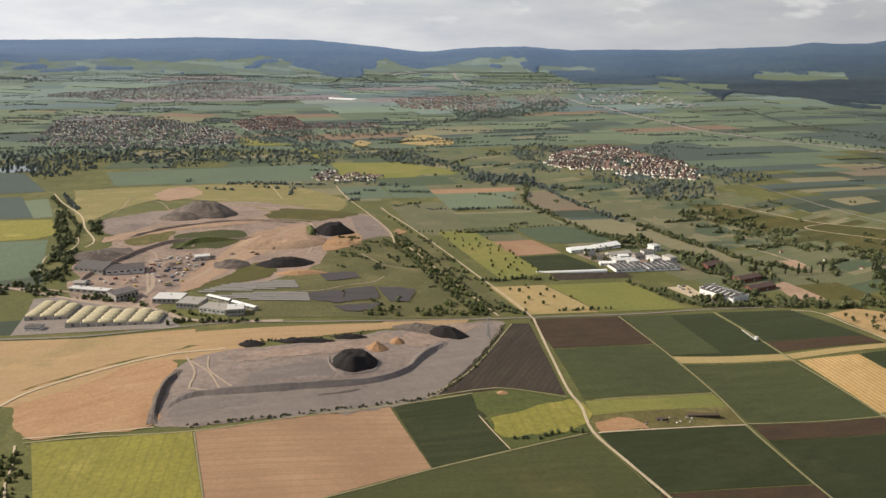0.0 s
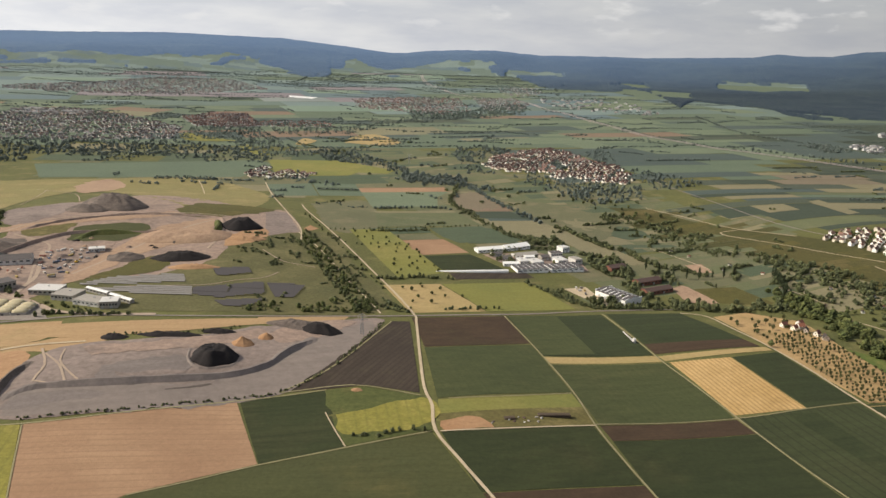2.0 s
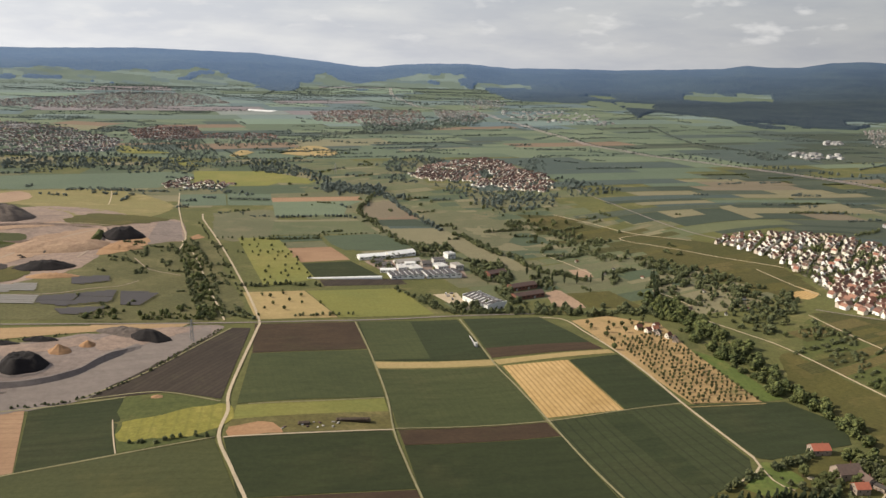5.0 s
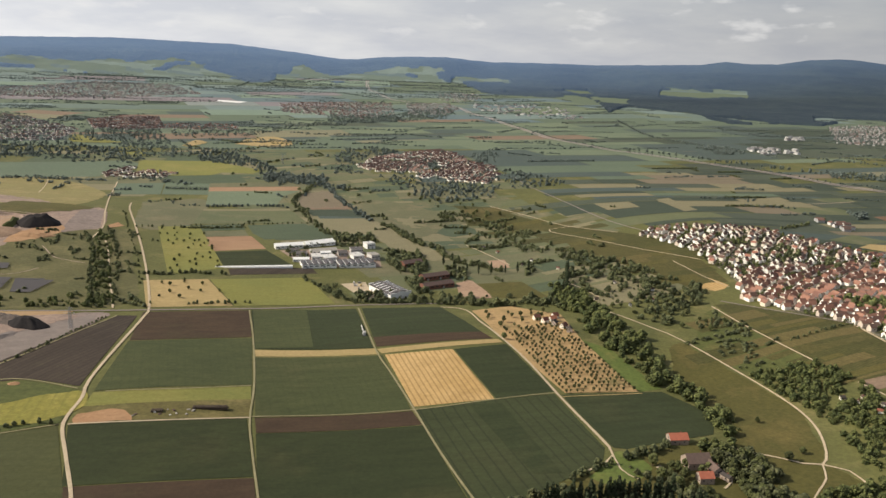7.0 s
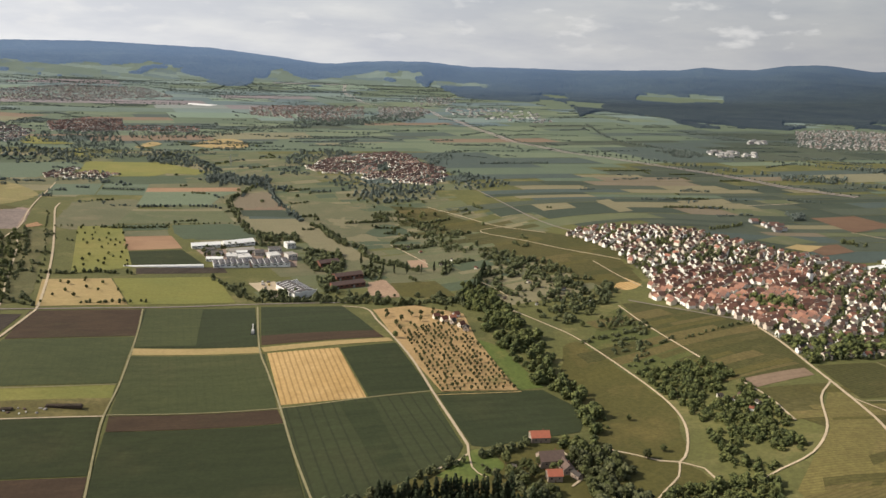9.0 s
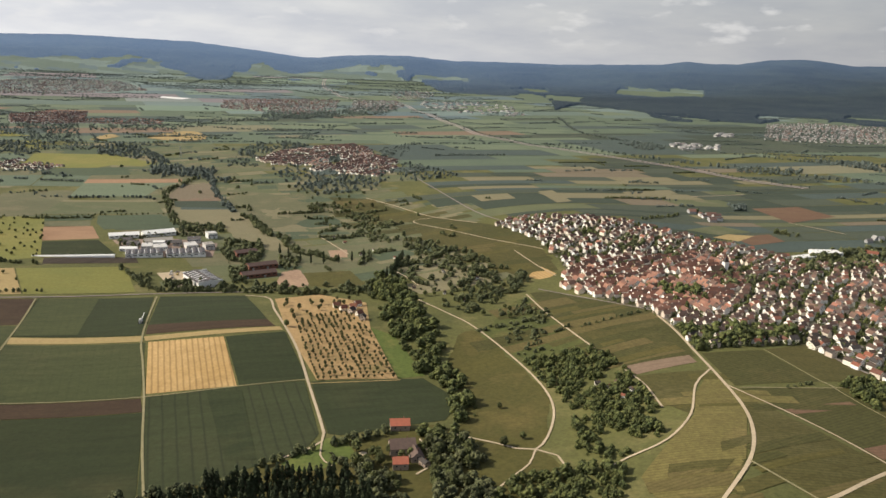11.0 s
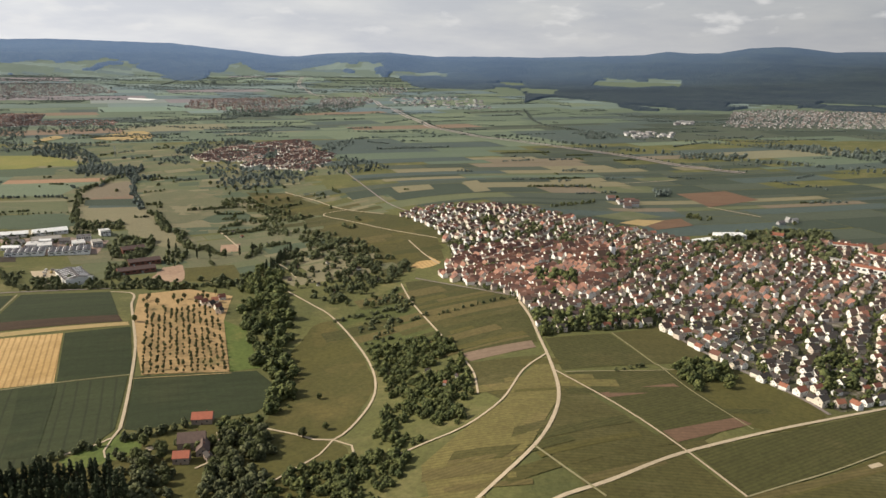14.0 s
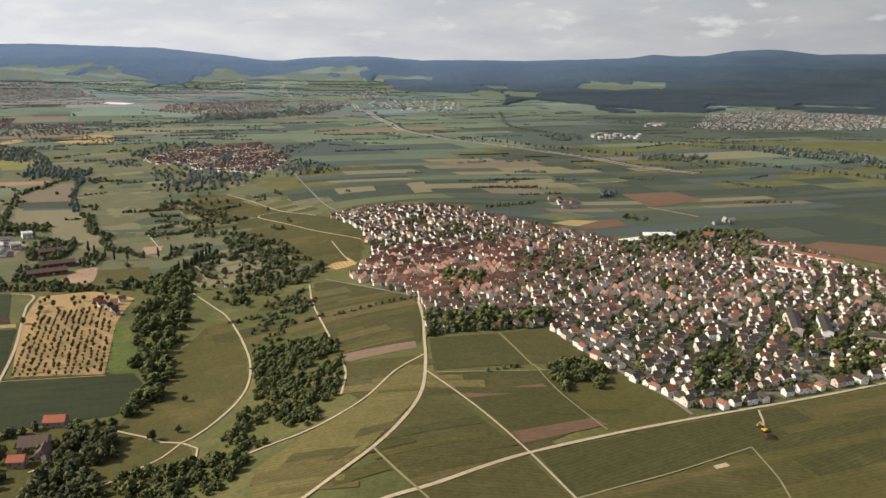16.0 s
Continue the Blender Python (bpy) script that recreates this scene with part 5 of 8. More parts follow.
field("dry_verge", "pale dry strip on the valley slope", VAL_C, [(227.4, 730.5), (242.1, 747.3), (248.6, 731.8), (231.1, 720.8)], 0.190)
field("pasture", "light olive meadow on the valley slope", VAL_A, [(156.7, 833.6), (156.5, 904.7), (223.2, 870), (250, 805.3), (233.4, 752.2), (207.7, 737.3)], 0.165, ragged=4)
field("hay_meadow", "pale meadow behind the valley hedge", VAL_C, [(193, 810.4), (218.3, 826.6), (233.8, 800.9), (216.4, 774.2)], 0.172, ragged=3)
hedge("hedge_row", "thick dark tree line along the valley stream", [(96.7, 1028.8), (119.2, 939.4), (134.8, 886.8), (159.3, 822.6), (172.9, 795.5)], 3.6, 6, 4.6, 0.95, 138)
hedge("hedge_row", "thick dark tree line along the valley stream", [(182, 774.6), (191.2, 771.4), (207.8, 732.1), (220.1, 705.3), (228.7, 693.4), (237.1, 686.5), (245.5, 659.8), (258.2, 643), (273.4, 630.6), (283.2, 623.6)], 3.2, 7, 4.8, 0.95, 139)
hedge("hedge_row", "dark trees between strip fields and the stream", [(98.5, 1010.5), (90.2, 985.1), (83.6, 920.9), (81.2, 884), (99.2, 825.8), (121.3, 761.3), (136.2, 716)], 3.6, 6, 4.4, 0.9, 147)
wood("stream_wood", "dark grey-green trees where two streams meet", [(8.9, 1038.2), (47.6, 981.8), (53.7, 1017.6), (90.2, 985.1), (108.1, 1010.9), (90.3, 1065.8), (57.1, 1054.6), (19.6, 1083.2)], 4.6, 5.0, 0.85, 176, bare=-0.2)
hedge("hedge_row", "dark hedge below a bright green strip", [(-3.4, 831), (17, 839.9), (38.7, 847.5)], 2.6, 3, 3.4, 0.95, 178)
hedge("hedge_row", "dark hedge below a bright green strip", [(48.3, 849.4), (64.7, 852.7), (81.7, 845.5)], 2.6, 3, 3.4, 0.95, 179)
hedge("hedge_row", "small dark trees of a plantation", [(-80.3, 950.7), (-54.5, 947.7), (-31.7, 945.6)], 2.4, 5, 2.6, 0.95, 180)
hedge("hedge_row", "low bushes along a field path", [(-31.3, 708.1), (2.6, 725.8), (58.3, 751), (110.3, 769.9)], 4.5, 2, 2.2, 0.8, 181)
hedge("hedge_row", "dark fruit trees of a plantation", [(4.8, 718.9), (29, 725.4), (56.6, 734.5)], 2.0, 7, 2.4, 0.95, 182)
hedge("hedge_row", "scattered dark bushes on a rough pasture", [(-64, 842.5), (-48.9, 851.9), (-23.2, 827.8), (-13.1, 838.7)], 3.5, 7, 2.6, 0.5, 183)
hedge("hedge_row", "scattered dark bushes on a rough pasture", [(-20.6, 667.3), (-5.8, 660.8), (18.5, 674.2)], 3.0, 5, 2.4, 0.6, 184)
wood("track_trees", "dark bushes along a grassy track", [(-55, 675.3), (-39.3, 670.7), (13.1, 522.9), (32.3, 481.9), (22, 479.9), (-7.9, 547.2), (-30.7, 606.8)], 3.6, 3.2, 0.75, 185, bare=-0.1)
wood("slope_trees", "dark trees in a hillside hollow", [(235.3, 844.8), (261.9, 849.3), (281.6, 829.6), (306.8, 801.6), (330.7, 768.3), (331.7, 743), (309.7, 756.7), (282.1, 799.5), (265.8, 814.4), (241.9, 822.9)], 4.0, 4.0, 0.75, 186, bare=-0.2)
hedge("hedge_row", "dark hedge beside a valley track", [(264.3, 713.4), (269.6, 735.6), (280.1, 759.2), (288.5, 767.1)], 2.6, 4, 3.4, 0.95, 187)
wood("garden_wood", "dark trees of valley gardens", [(281.1, 750.1), (298, 770), (317.5, 715.7), (329.8, 667.5), (315.1, 674.7), (298.5, 700.9)], 3.8, 3.6, 0.65, 188, bare=-0.2)
wood("garden_wood", "dark trees of a valley thicket", [(329.1, 684.9), (358.3, 686.1), (370, 644), (394.8, 633), (393.9, 615.3), (371.8, 617), (339.9, 649.5)], 3.8, 4.0, 0.8, 189, bare=-0.2)
hedge("hedge_row", "dark trees beside the brick works", [(199.9, 666.3), (216.1, 659.3), (226.4, 640.3)], 2.6, 4, 3.4, 0.9, 190)
wood("yard_trees", "dark trees beside the old brick works", [(194.3, 633.9), (202.4, 642.4), (226.8, 634), (231.8, 618), (212.3, 609.4), (202.8, 613.5)], 3.2, 4.0, 0.9, 191, bare=-0.2)
wood("yard_trees", "dark trees between the works buildings", [(134.7, 727.2), (174.5, 727.7), (185.3, 699.9), (168.2, 695.5), (146.1, 697.7)], 3.4, 3.4, 0.75, 192, bare=-0.2)
hedge("hedge_row", "dark tree line along the railway", [(614, 1494), (764, 1306), (904, 1164), (1032, 1075), (1111, 984)], 7, 9, 6.5, 0.85, 140)
hedge("hedge_row", "dark hedge below the village houses", [(495.1, 405.4), (530.1, 408.3), (560.4, 418.1)], 3.0, 3, 3.0, 0.9, 141)
hedge("hedge_row", "thin hedge in the vineyards", [(442.6, 451), (461.3, 458.5), (486.1, 469.9)], 3.0, 2, 2.2, 0.8, 142)
hedge("hedge_row", "thin hedge in the vineyards", [(512, 350.4), (522.6, 353.5), (536.2, 357.1)], 3.0, 2, 2.4, 0.8, 143)
hedge("hedge_row", "low bushes along the gravel pit", [(-117.1, 320.5), (-76.1, 332), (-27.9, 351.7), (-6.3, 362.8), (14.1, 395.7), (33, 462)], 1.5, 2.6, 1.5, 0.8, 144)
hedge("hedge_row", "low bushes along the country road", [(-117.4, 417.5), (-76.3, 422.8), (-48.7, 437)], 1.8, 2, 1.6, 0.7, 145)
hedge("hedge_row", "dark hedge beside a dry pasture", [(71.9, 496.6), (108.1, 510.5)], 3.0, 2.5, 2.8, 0.9, 146)
hedge("hedge_row", "roadside trees at the plain's edge", [(-468, 891), (-383.8, 757.5), (-328.4, 665.2), (-314.3, 596.6), (-304.6, 543.3)], 4, 4, 4.0, 0.9, 148)
hedge("hedge_row", "dark trees beside the works road", [(-170.4, 447.5), (-165.2, 452.1), (-144, 451.3), (-119.5, 450.8)], 3.2, 3, 3.6, 0.9, 149)
hedge("hedge_row", "dark farmstead hedge by a wheat field", [(280.1, 299.8), (293.3, 307.4), (300.4, 310.8)], 2.2, 3.5, 3.6, 0.95, 150)
hedge("hedge_row", "dark hedge trees at a crop field's edge", [(307.3, 313.8), (318.1, 321.0), (330.2, 327.9)], 2.4, 3.5, 4.0, 0.95, 151)
hedge("hedge_row", "bushes at a meadow plot's corner", [(29, 316.5), (40.5, 320.1), (62.9, 326.3)], 2.6, 3, 2.6, 0.9, 152)
wood("corner_scrub", "dark scrub and bushes beside a field path", [(-205.2, 307.1), (-184, 307.1), (-160.4, 266.6), (-171.4, 250.8)], 3.2, 2.6, 0.6, 153)
road("field_path", "thin pale path between bushes", TRACK, 1.6, [(-166.6, 261), (-175.5, 276.1), (-180.3, 290.5), (-188.1, 306.3)], 0.326)
road("verge", "pale grassy verge between fields", GRASSY, 1.6, [(-185.5, 308.1), (-162.2, 311.8), (-113.1, 316.2), (-75.4, 328.9), (-27.7, 348.8), (12.4, 363.7)], 0.332)
road("verge", "thin pale path beside a crop field", TRACK, 1.0, [(15.3, 340.4), (20.7, 326.7), (28.1, 309.7)], 0.338)
road("verge", "pale grassy verge along a wide field", GRASSY, 1.4, [(-48.9, 267.2), (-28.3, 278.4), (-5.2, 292.3), (28.6, 308.8), (65.2, 325)], 0.344)
road("verge", "grassy verge beside a ploughed triangle", GRASSY, 1.6, [(-9.5, 359.2), (14.1, 394.4), (38.4, 465.4)], 0.350)
road("verge", "grassy verge below a ploughed triangle", GRASSY, 1.4, [(-9.5, 359.2), (16.5, 368), (32.1, 368.5), (59, 359.4)], 0.356)
road("verge", "dry verge below the tan slope", TRACK, 1.4, [(-187.7, 312), (-163.5, 314.8), (-131.9, 319.9)], 0.362)
road("verge", "pale strip beside a tan field", GRASSY, 1.2, [(-112, 315.2), (-100.7, 286.8), (-90.1, 260.6)], 0.368)
road("verge", "thin pale boundary on the fallow plot", GRASSY, 1.2, [(72.5, 357.5), (103.9, 365.5), (136.2, 376.4)], 0.320)
road("verge", "thin dry boundary beside vineyards", GRASSY, 1.2, [(494.9, 352), (517.3, 351.7), (543.3, 353.2), (571.7, 359.7)], 0.326)
road("verge", "thin dry boundary between vineyards", GRASSY, 1.0, [(540.7, 360), (545.3, 331.5), (552.8, 307.4), (557.5, 294.9)], 0.332)
road("verge", "thin dry boundary between vineyards", GRASSY, 1.1, [(534.8, 249.7), (551.9, 256.8), (574.9, 266.3), (609.5, 283.4)], 0.338)
road("verge", "thin dry track in the lower vineyards", GRASSY, 1.2, [(609.5, 283.4), (609.7, 261.6), (607.9, 250.2)], 0.344)
road("verge", "pale access path beside the excavator", TRACK, 1.4, [(626.8, 314.6), (624.4, 305.5), (621.4, 298.2)], 0.350)
field("bare_spot", "pale bare earth spot in the vineyards", TRACK, [(589.1, 269.9), (594.8, 272.2), (595.4, 270), (589.4, 267.7)], 0.3)
field("vineyard_fallow", "olive dry strip across vineyards", VINES_B, [(462.8, 295.8), (480.3, 301.6), (475.8, 294), (460.4, 287.9)], 0.2)
field("vineyard_fallow", "olive dry strip across lower vineyards", VINES_B, [(438.5, 284.5), (463.1, 282), (455.4, 274.4), (435.4, 276.5)], 0.2)
field("bare_strip", "reddish brown strip in the vineyard", REDSOIL, [(502.9, 328), (540.3, 337.4), (542.8, 331.4), (506.6, 321.7)], 0.2)
road("hedged_path", "pale path between hedges beside the main track", TRACK, 2.0, [(-57.2, 685.9), (-39.8, 654.1), (-23.6, 618), (5.1, 543.5), (19.8, 508.3), (30.9, 479.7)], 0.326)
hedge("hedge_row", "dark hedge along a pale path", [(-52.8, 694.1), (-29.9, 649.2), (-4.6, 585.2), (23.4, 502.5)], 2.8, 3, 3.0, 0.7, 173)
hedge("hedge_row", "dark hedge beside rough grass", [(-60.7, 669.8), (-32.3, 608.9), (-3.6, 531.9), (15.6, 486.6)], 2.8, 3, 3.0, 0.8, 174)
hedge("hedge_row", "roadside trees along the main track", [(-64.2, 768.2), (-32, 689.7), (-0.6, 616.4), (28.7, 537.2)], 5, 2, 2.4, 0.6, 175)
field("tan_yard", "tan sandy yard beside the old brick works", SAND, [(248, 589.1), (261.6, 593.2), (272.2, 555.9), (269.1, 547.8), (250.9, 551.3)], 0.182, ragged=2.5)
field("meadow_plot", "green meadow beside the brick works", GRASS, [(264.3, 587.1), (298.8, 592.6), (312.8, 552.8), (309.1, 547), (273.9, 549.6)], 0.186)
road("valley_path", "pale path through valley gardens", TRACK, 1.8, [(263, 707.5), (269.8, 693.4), (282.1, 666.4), (294.8, 638.9)], 0.362)
field("bare_patch", "pale bare patch beside a valley path", SAND, [(277.3, 651.6), (292.5, 654.8), (294.6, 630.6), (280.9, 631.2)], 0.194)
road("valley_path", "pale valley path below the trees", TRACK, 1.8, [(331.5, 589.7), (340.1, 574.4), (349.4, 550.2)], 0.320)
field("ploughed_field", "red-brown ploughed field behind village terraces", REDSOIL, [(807, 620.6), (833.4, 641), (891.9, 617.4), (919.4, 589.4), (862.7, 512.7), (841.4, 568), (821.8, 595.1)], 0.3)
field("ploughed_field", "red-brown field on the open plain", REDSOIL, [(634.2, 693.4), (683.1, 720.8), (684.8, 692.4), (642.9, 667.7)], 0.3)
field("stubble_field", "pale straw field behind the village", STRAW, [(614.8, 685.2), (636.8, 706), (662.9, 708), (635.8, 678.7)], 0.32)
field("crop_field", "bright green crop field behind the village", VAL_B, [(595.9, 703.8), (641, 744.7), (668, 725.4), (624.8, 697.6)], 0.3)
field("crop_section", "darker green section of a wheat field", WHEAT, [(244.0, 368.5), (260.4, 370.7), (278.6, 304.6), (266.6, 303.8)], 0.27)
field("crop_section", "lighter green section of a crop field", WHEAT_L, [(113.3, 495.7), (146.1, 504.3), (159.4, 434.3), (128, 427.8)], 0.27)
field("bare_strip", "dull reddish brown strip between valley plots", DULL, [(82, 933), (119, 937), (149, 849), (105, 843)], 0.178)
field("crop_field", "blue-green strip between valley plots", MID_B, [(109, 838), (152, 844), (167, 806), (120, 796)], 0.182)
field("hay_meadow", "light olive strip between valley plots", VAL_C, [(120, 792.9), (168, 803), (195, 752.1), (137, 733.6)], 0.186)
field("dry_verge", "dry tan verge along the haul road", DRYLAND, [(-210.1, 364.1), (-180.1, 389), (-147.2, 409.6), (-117.1, 416.6), (-114.4, 406.4), (-141.8, 393.7), (-164.3, 387.8), (-187.8, 360.1), (-203.1, 345.5), (-214.8, 341.7), (-221.7, 353.7)], 0.11, ragged=2.5)
field("crop_field", "darker olive plot with rows in the valley", VAL_D, [(74, 748.6), (120, 759.2), (141.4, 695), (94.6, 684.4)], 0.194)
field("rough_meadow", "shaggy olive grass round the farmstead", GRASS, [(232, 261.7), (245.2, 282.3), (276.8, 296.6), (293.5, 307), (307.6, 314.8), (333.8, 328.1), (352.5, 335.5), (367.3, 324.3), (385.9, 314.7), (398.7, 299.6), (387.7, 254.3)], 0.07, ragged=2.5)


# ---- far hills and plain ----
MID_EYE = (240.0, 11.0, 163.0)
# skyline: bearing in degrees from straight ahead, height of the crest
SKYLINE = [(-46, 200), (-33, 190), (-26.3, 195), (-20.3, 208), (-15.9, 198), (-12.9, 193), (-10.1, 168), (-8.1, 150), (-7.1, 139), (-5.7, 126), (-4.6, 126), (-3.1, 140), (-1.1, 152), (1.8, 156), (5.0, 134), (7.9, 139),
           (12.5, 138), (19.3, 160), (20.8, 183), (22.2, 176), (24.1, 178), (26.1, 211), (27.8, 220), (29.1, 214), (30.9, 192), (36, 205), (46, 190)]
# where the woods begin: bearing, distance from the middle of the flight
WOOD_EDGE = [(-46, 4500), (-30, 4600), (-26, 4640), (-22.2, 4470), (-19.4, 4590), (-16.9, 4550), (-15, 4420), (-13.4, 4220), (-12.2, 3870), (-11.5, 3840), (-10.1, 4410), (-8.2, 4600), (-6, 4230), (-4.6, 4330), (-3.4, 4480), (-1, 4570), (1.5, 4560), (2.9, 4220),
             (4.4, 3560), (6.2, 3480), (8, 3470), (9.8, 3680), (11.6, 3590), (12.7, 3110), (13.2, 2640), (14.5, 3050), (18.5, 2900), (19.7, 2670), (21.4, 2370), (23.6, 2500), (26.9, 2520), (29.1, 2850), (31.4, 2800), (46, 2500)]


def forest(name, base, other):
    """Canopy of the distant hills; aerial haze is painted in as blue emission."""
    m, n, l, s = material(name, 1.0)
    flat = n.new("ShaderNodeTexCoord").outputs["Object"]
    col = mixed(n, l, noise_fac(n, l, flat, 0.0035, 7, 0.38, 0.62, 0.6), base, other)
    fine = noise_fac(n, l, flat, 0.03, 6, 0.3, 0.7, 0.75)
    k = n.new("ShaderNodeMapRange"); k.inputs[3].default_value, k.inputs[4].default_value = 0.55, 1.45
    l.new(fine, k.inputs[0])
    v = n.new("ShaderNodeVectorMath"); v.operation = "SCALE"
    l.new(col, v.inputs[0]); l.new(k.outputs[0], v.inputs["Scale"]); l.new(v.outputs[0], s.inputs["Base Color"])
    # painted haze: emission grows with distance
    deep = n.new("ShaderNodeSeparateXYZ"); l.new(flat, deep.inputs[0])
    # weaker to the right, leaving those slopes dark as under cloud
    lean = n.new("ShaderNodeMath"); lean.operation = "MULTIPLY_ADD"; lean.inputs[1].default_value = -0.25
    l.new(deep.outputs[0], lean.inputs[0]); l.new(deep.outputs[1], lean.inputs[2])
    haze_glow = n.new("ShaderNodeMapRange")
    haze_glow.inputs[1].default_value, haze_glow.inputs[2].default_value, haze_glow.inputs[3].default_value, haze_glow.inputs[4].default_value = 3000, 5150, 0.075, 0.46
    l.new(lean.outputs[0], haze_glow.inputs[0])
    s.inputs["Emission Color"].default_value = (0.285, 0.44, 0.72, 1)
    l.new(haze_glow.outputs[0], s.inputs["Emission Strength"])
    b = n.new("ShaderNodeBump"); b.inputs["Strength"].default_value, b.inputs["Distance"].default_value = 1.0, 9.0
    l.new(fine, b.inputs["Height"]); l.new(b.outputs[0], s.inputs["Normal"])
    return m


def table(rows, b):
    return float(np.interp(b, [r[0] for r in rows], [r[1] for r in rows]))


def crest_distance(b):
    return 5030 / math.cos(radians(max(0.0, abs(b - 1.4) - 4)))


GLADES = [(16.6, 22.4, 3830, 4230), (26.4, 30.6, 2680, 2960), (12.5, 14.6, 3180, 3560), (2.6, 6.5, 4150, 4330), (31.5, 36, 3000, 3200)]


def wooded_hills():
    """The wooded slopes round the plain, and the fields on their lower parts."""
    nb, nr = 1380, 120
    verts, woody = [], []
    for i in range(nb):
        b = -46 + 92 * i / (nb - 1)
        far, edge, top = crest_distance(b), table(WOOD_EDGE, b), table(SKYLINE, b) - 6
        for j in range(nr + 1):
            f = min(1.0, j / (nr - 1))
            d = 2250 + (far - 2250) * f + (40 if j == nr else 0)
            x, y = MID_EYE[0] + d * math.sin(radians(b)), MID_EYE[1] + d * math.cos(radians(b))
            low = float(height(x, y))
            wander = 110 * noise.noise((x * 0.004, y * 0.004, 2)) + 60 * noise.noise((x * 0.015, y * 0.015, 3))
            glade = any(b0 + 0.5 * noise.noise((x * 0.006, y * 0.006, 6)) < b < b1 + 0.5 * noise.noise((x * 0.006, y * 0.006, 7)) and d0 + 0.7 * wander < d < d1 + 0.7 * wander for b0, b1, d0, d1 in GLADES)
            patch = noise.noise((x * 0.0045, y * 0.0028, 11)) + 0.5 * noise.noise((x * 0.012, y * 0.008, 12))
            wood_here = d > edge + wander and not glade and not (d < min(edge + 420, 4400) and patch > 0.42) or (d > edge - 330 and d > 3300 and patch < -0.25)
            s = max(0.0, (d - 4050) / (far - 4050))
            rise = (top - low) * s ** 1.7
            fold = noise.fractal((x * 0.0016, y * 0.0016, 3), 0.9, 2.1, 5) * (20 * math.sin(math.pi * min(1.0, s)) + 7 * min(1.0, max(0.0, (d - 2500) / 900)) * (1 - s))
            risen = 1.0 if wood_here else min(1.0, max(0.0, (d - 4080) / 260))
            canopy = 6.5 + 2.5 * noise.noise((x * 0.02, y * 0.02, 0)) if wood_here else 0.3 + 2.3 * risen
            verts.append((x, y, low - 40 if j == nr else low + rise + risen * max(fold, -0.5 * canopy) * (0.4 + 0.6 * min(1, 3 * (1 - s))) + canopy))
            woody.append((wood_here, d))
    faces, slots = [], []
    for i in range(nb - 1):
        for j in range(nr):
            a = i * (nr + 1) + j
            quad = (a, a + 1, a + 2 + nr, a + 1 + nr)
            n_wood = sum(woody[k][0] for k in quad)
            x, y, _ = verts[a]
            if n_wood:
                faces.append(quad); slots.append(0)
            elif woody[a][1] > 4080:
                faces.append(quad)
                cell = noise.cell((x * 0.009 + 1.2 * noise.noise((x * 0.003, y * 0.003, 5)), y * 0.013 + 0.004 * x, 1))
                slots.append(1 + int(abs(cell) * 3.99) % 4)
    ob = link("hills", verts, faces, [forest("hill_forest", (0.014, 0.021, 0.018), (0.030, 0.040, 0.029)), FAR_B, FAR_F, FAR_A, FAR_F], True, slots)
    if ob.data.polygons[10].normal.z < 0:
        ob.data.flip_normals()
    tagged(ob, "hazy blue wooded hills with pale clearings round the plain", "hills", kind="structure")


wooded_hills()


def mosaic(area, angle, long, wide, palette, seed, keep=0.75, lift=0.10, hedged=0.0, size=3.6):
    """Strip fields in a rotated grid, with uneven lengths and widths."""
    rng = random.Random(seed)
    c, s = math.cos(radians(angle)), math.sin(radians(angle))
    cx, cy = sum(p[0] for p in area) / len(area), sum(p[1] for p in area) / len(area)
    far = max(math.hypot(p[0] - cx, p[1] - cy) for p in area)
    v, spots = -far, []
    while v < far:
        h = wide * rng.uniform(0.5, 1.6)
        u = -far + rng.uniform(0, long)
        while u < far:
            w = long * rng.uniform(0.4, 1.7)
            mid = (cx + (u + w / 2) * c - (v + h / 2) * s, cy + (u + w / 2) * s + (v + h / 2) * c)
            if inside(*mid, area) and rng.random() < keep:
                q = [(cx + a * c - b * s, cy + a * s + b * c) for a, b in ((u, v), (u + w - 1, v + rng.uniform(-0.1, 0.1) * h), (u + w - 1, v + h - 1), (u, v + h - 1))]
                name, label, mat = rng.choice(palette)
                field(name, label, mat, q, lift + rng.uniform(0, 0.03), group="fields of the plain")
                for a, b in ((0, 1), (1, 2)):
                    if rng.random() < hedged:
                        e0, e1 = Vector(q[a]), Vector(q[b])
                        n = int((e1 - e0).length / (size * 0.55))
                        lo, hi = sorted((rng.random(), rng.random()))
                        for i in range(int(lo * n), int(max(hi, lo + 0.4) * n) if n else 0):
                            p = e0.lerp(e1, min(1.0, i / max(1, n)))
                            spots.append((p.x + rng.uniform(-0.3, 0.3) * size, p.y + rng.uniform(-0.3, 0.3) * size, size * rng.uniform(0.6, 1.3), size * rng.uniform(0.6, 1.4)))
            u += w
        v += h
    if spots:
        near = min(p[1] for p in spots) < 700
        wood_of("hedges", "dark hedges and trees along field edges", spots, MID_BULK if near else FAR_BULK, LEAF_S if near else HAZED_WOOD, rng, "trees")


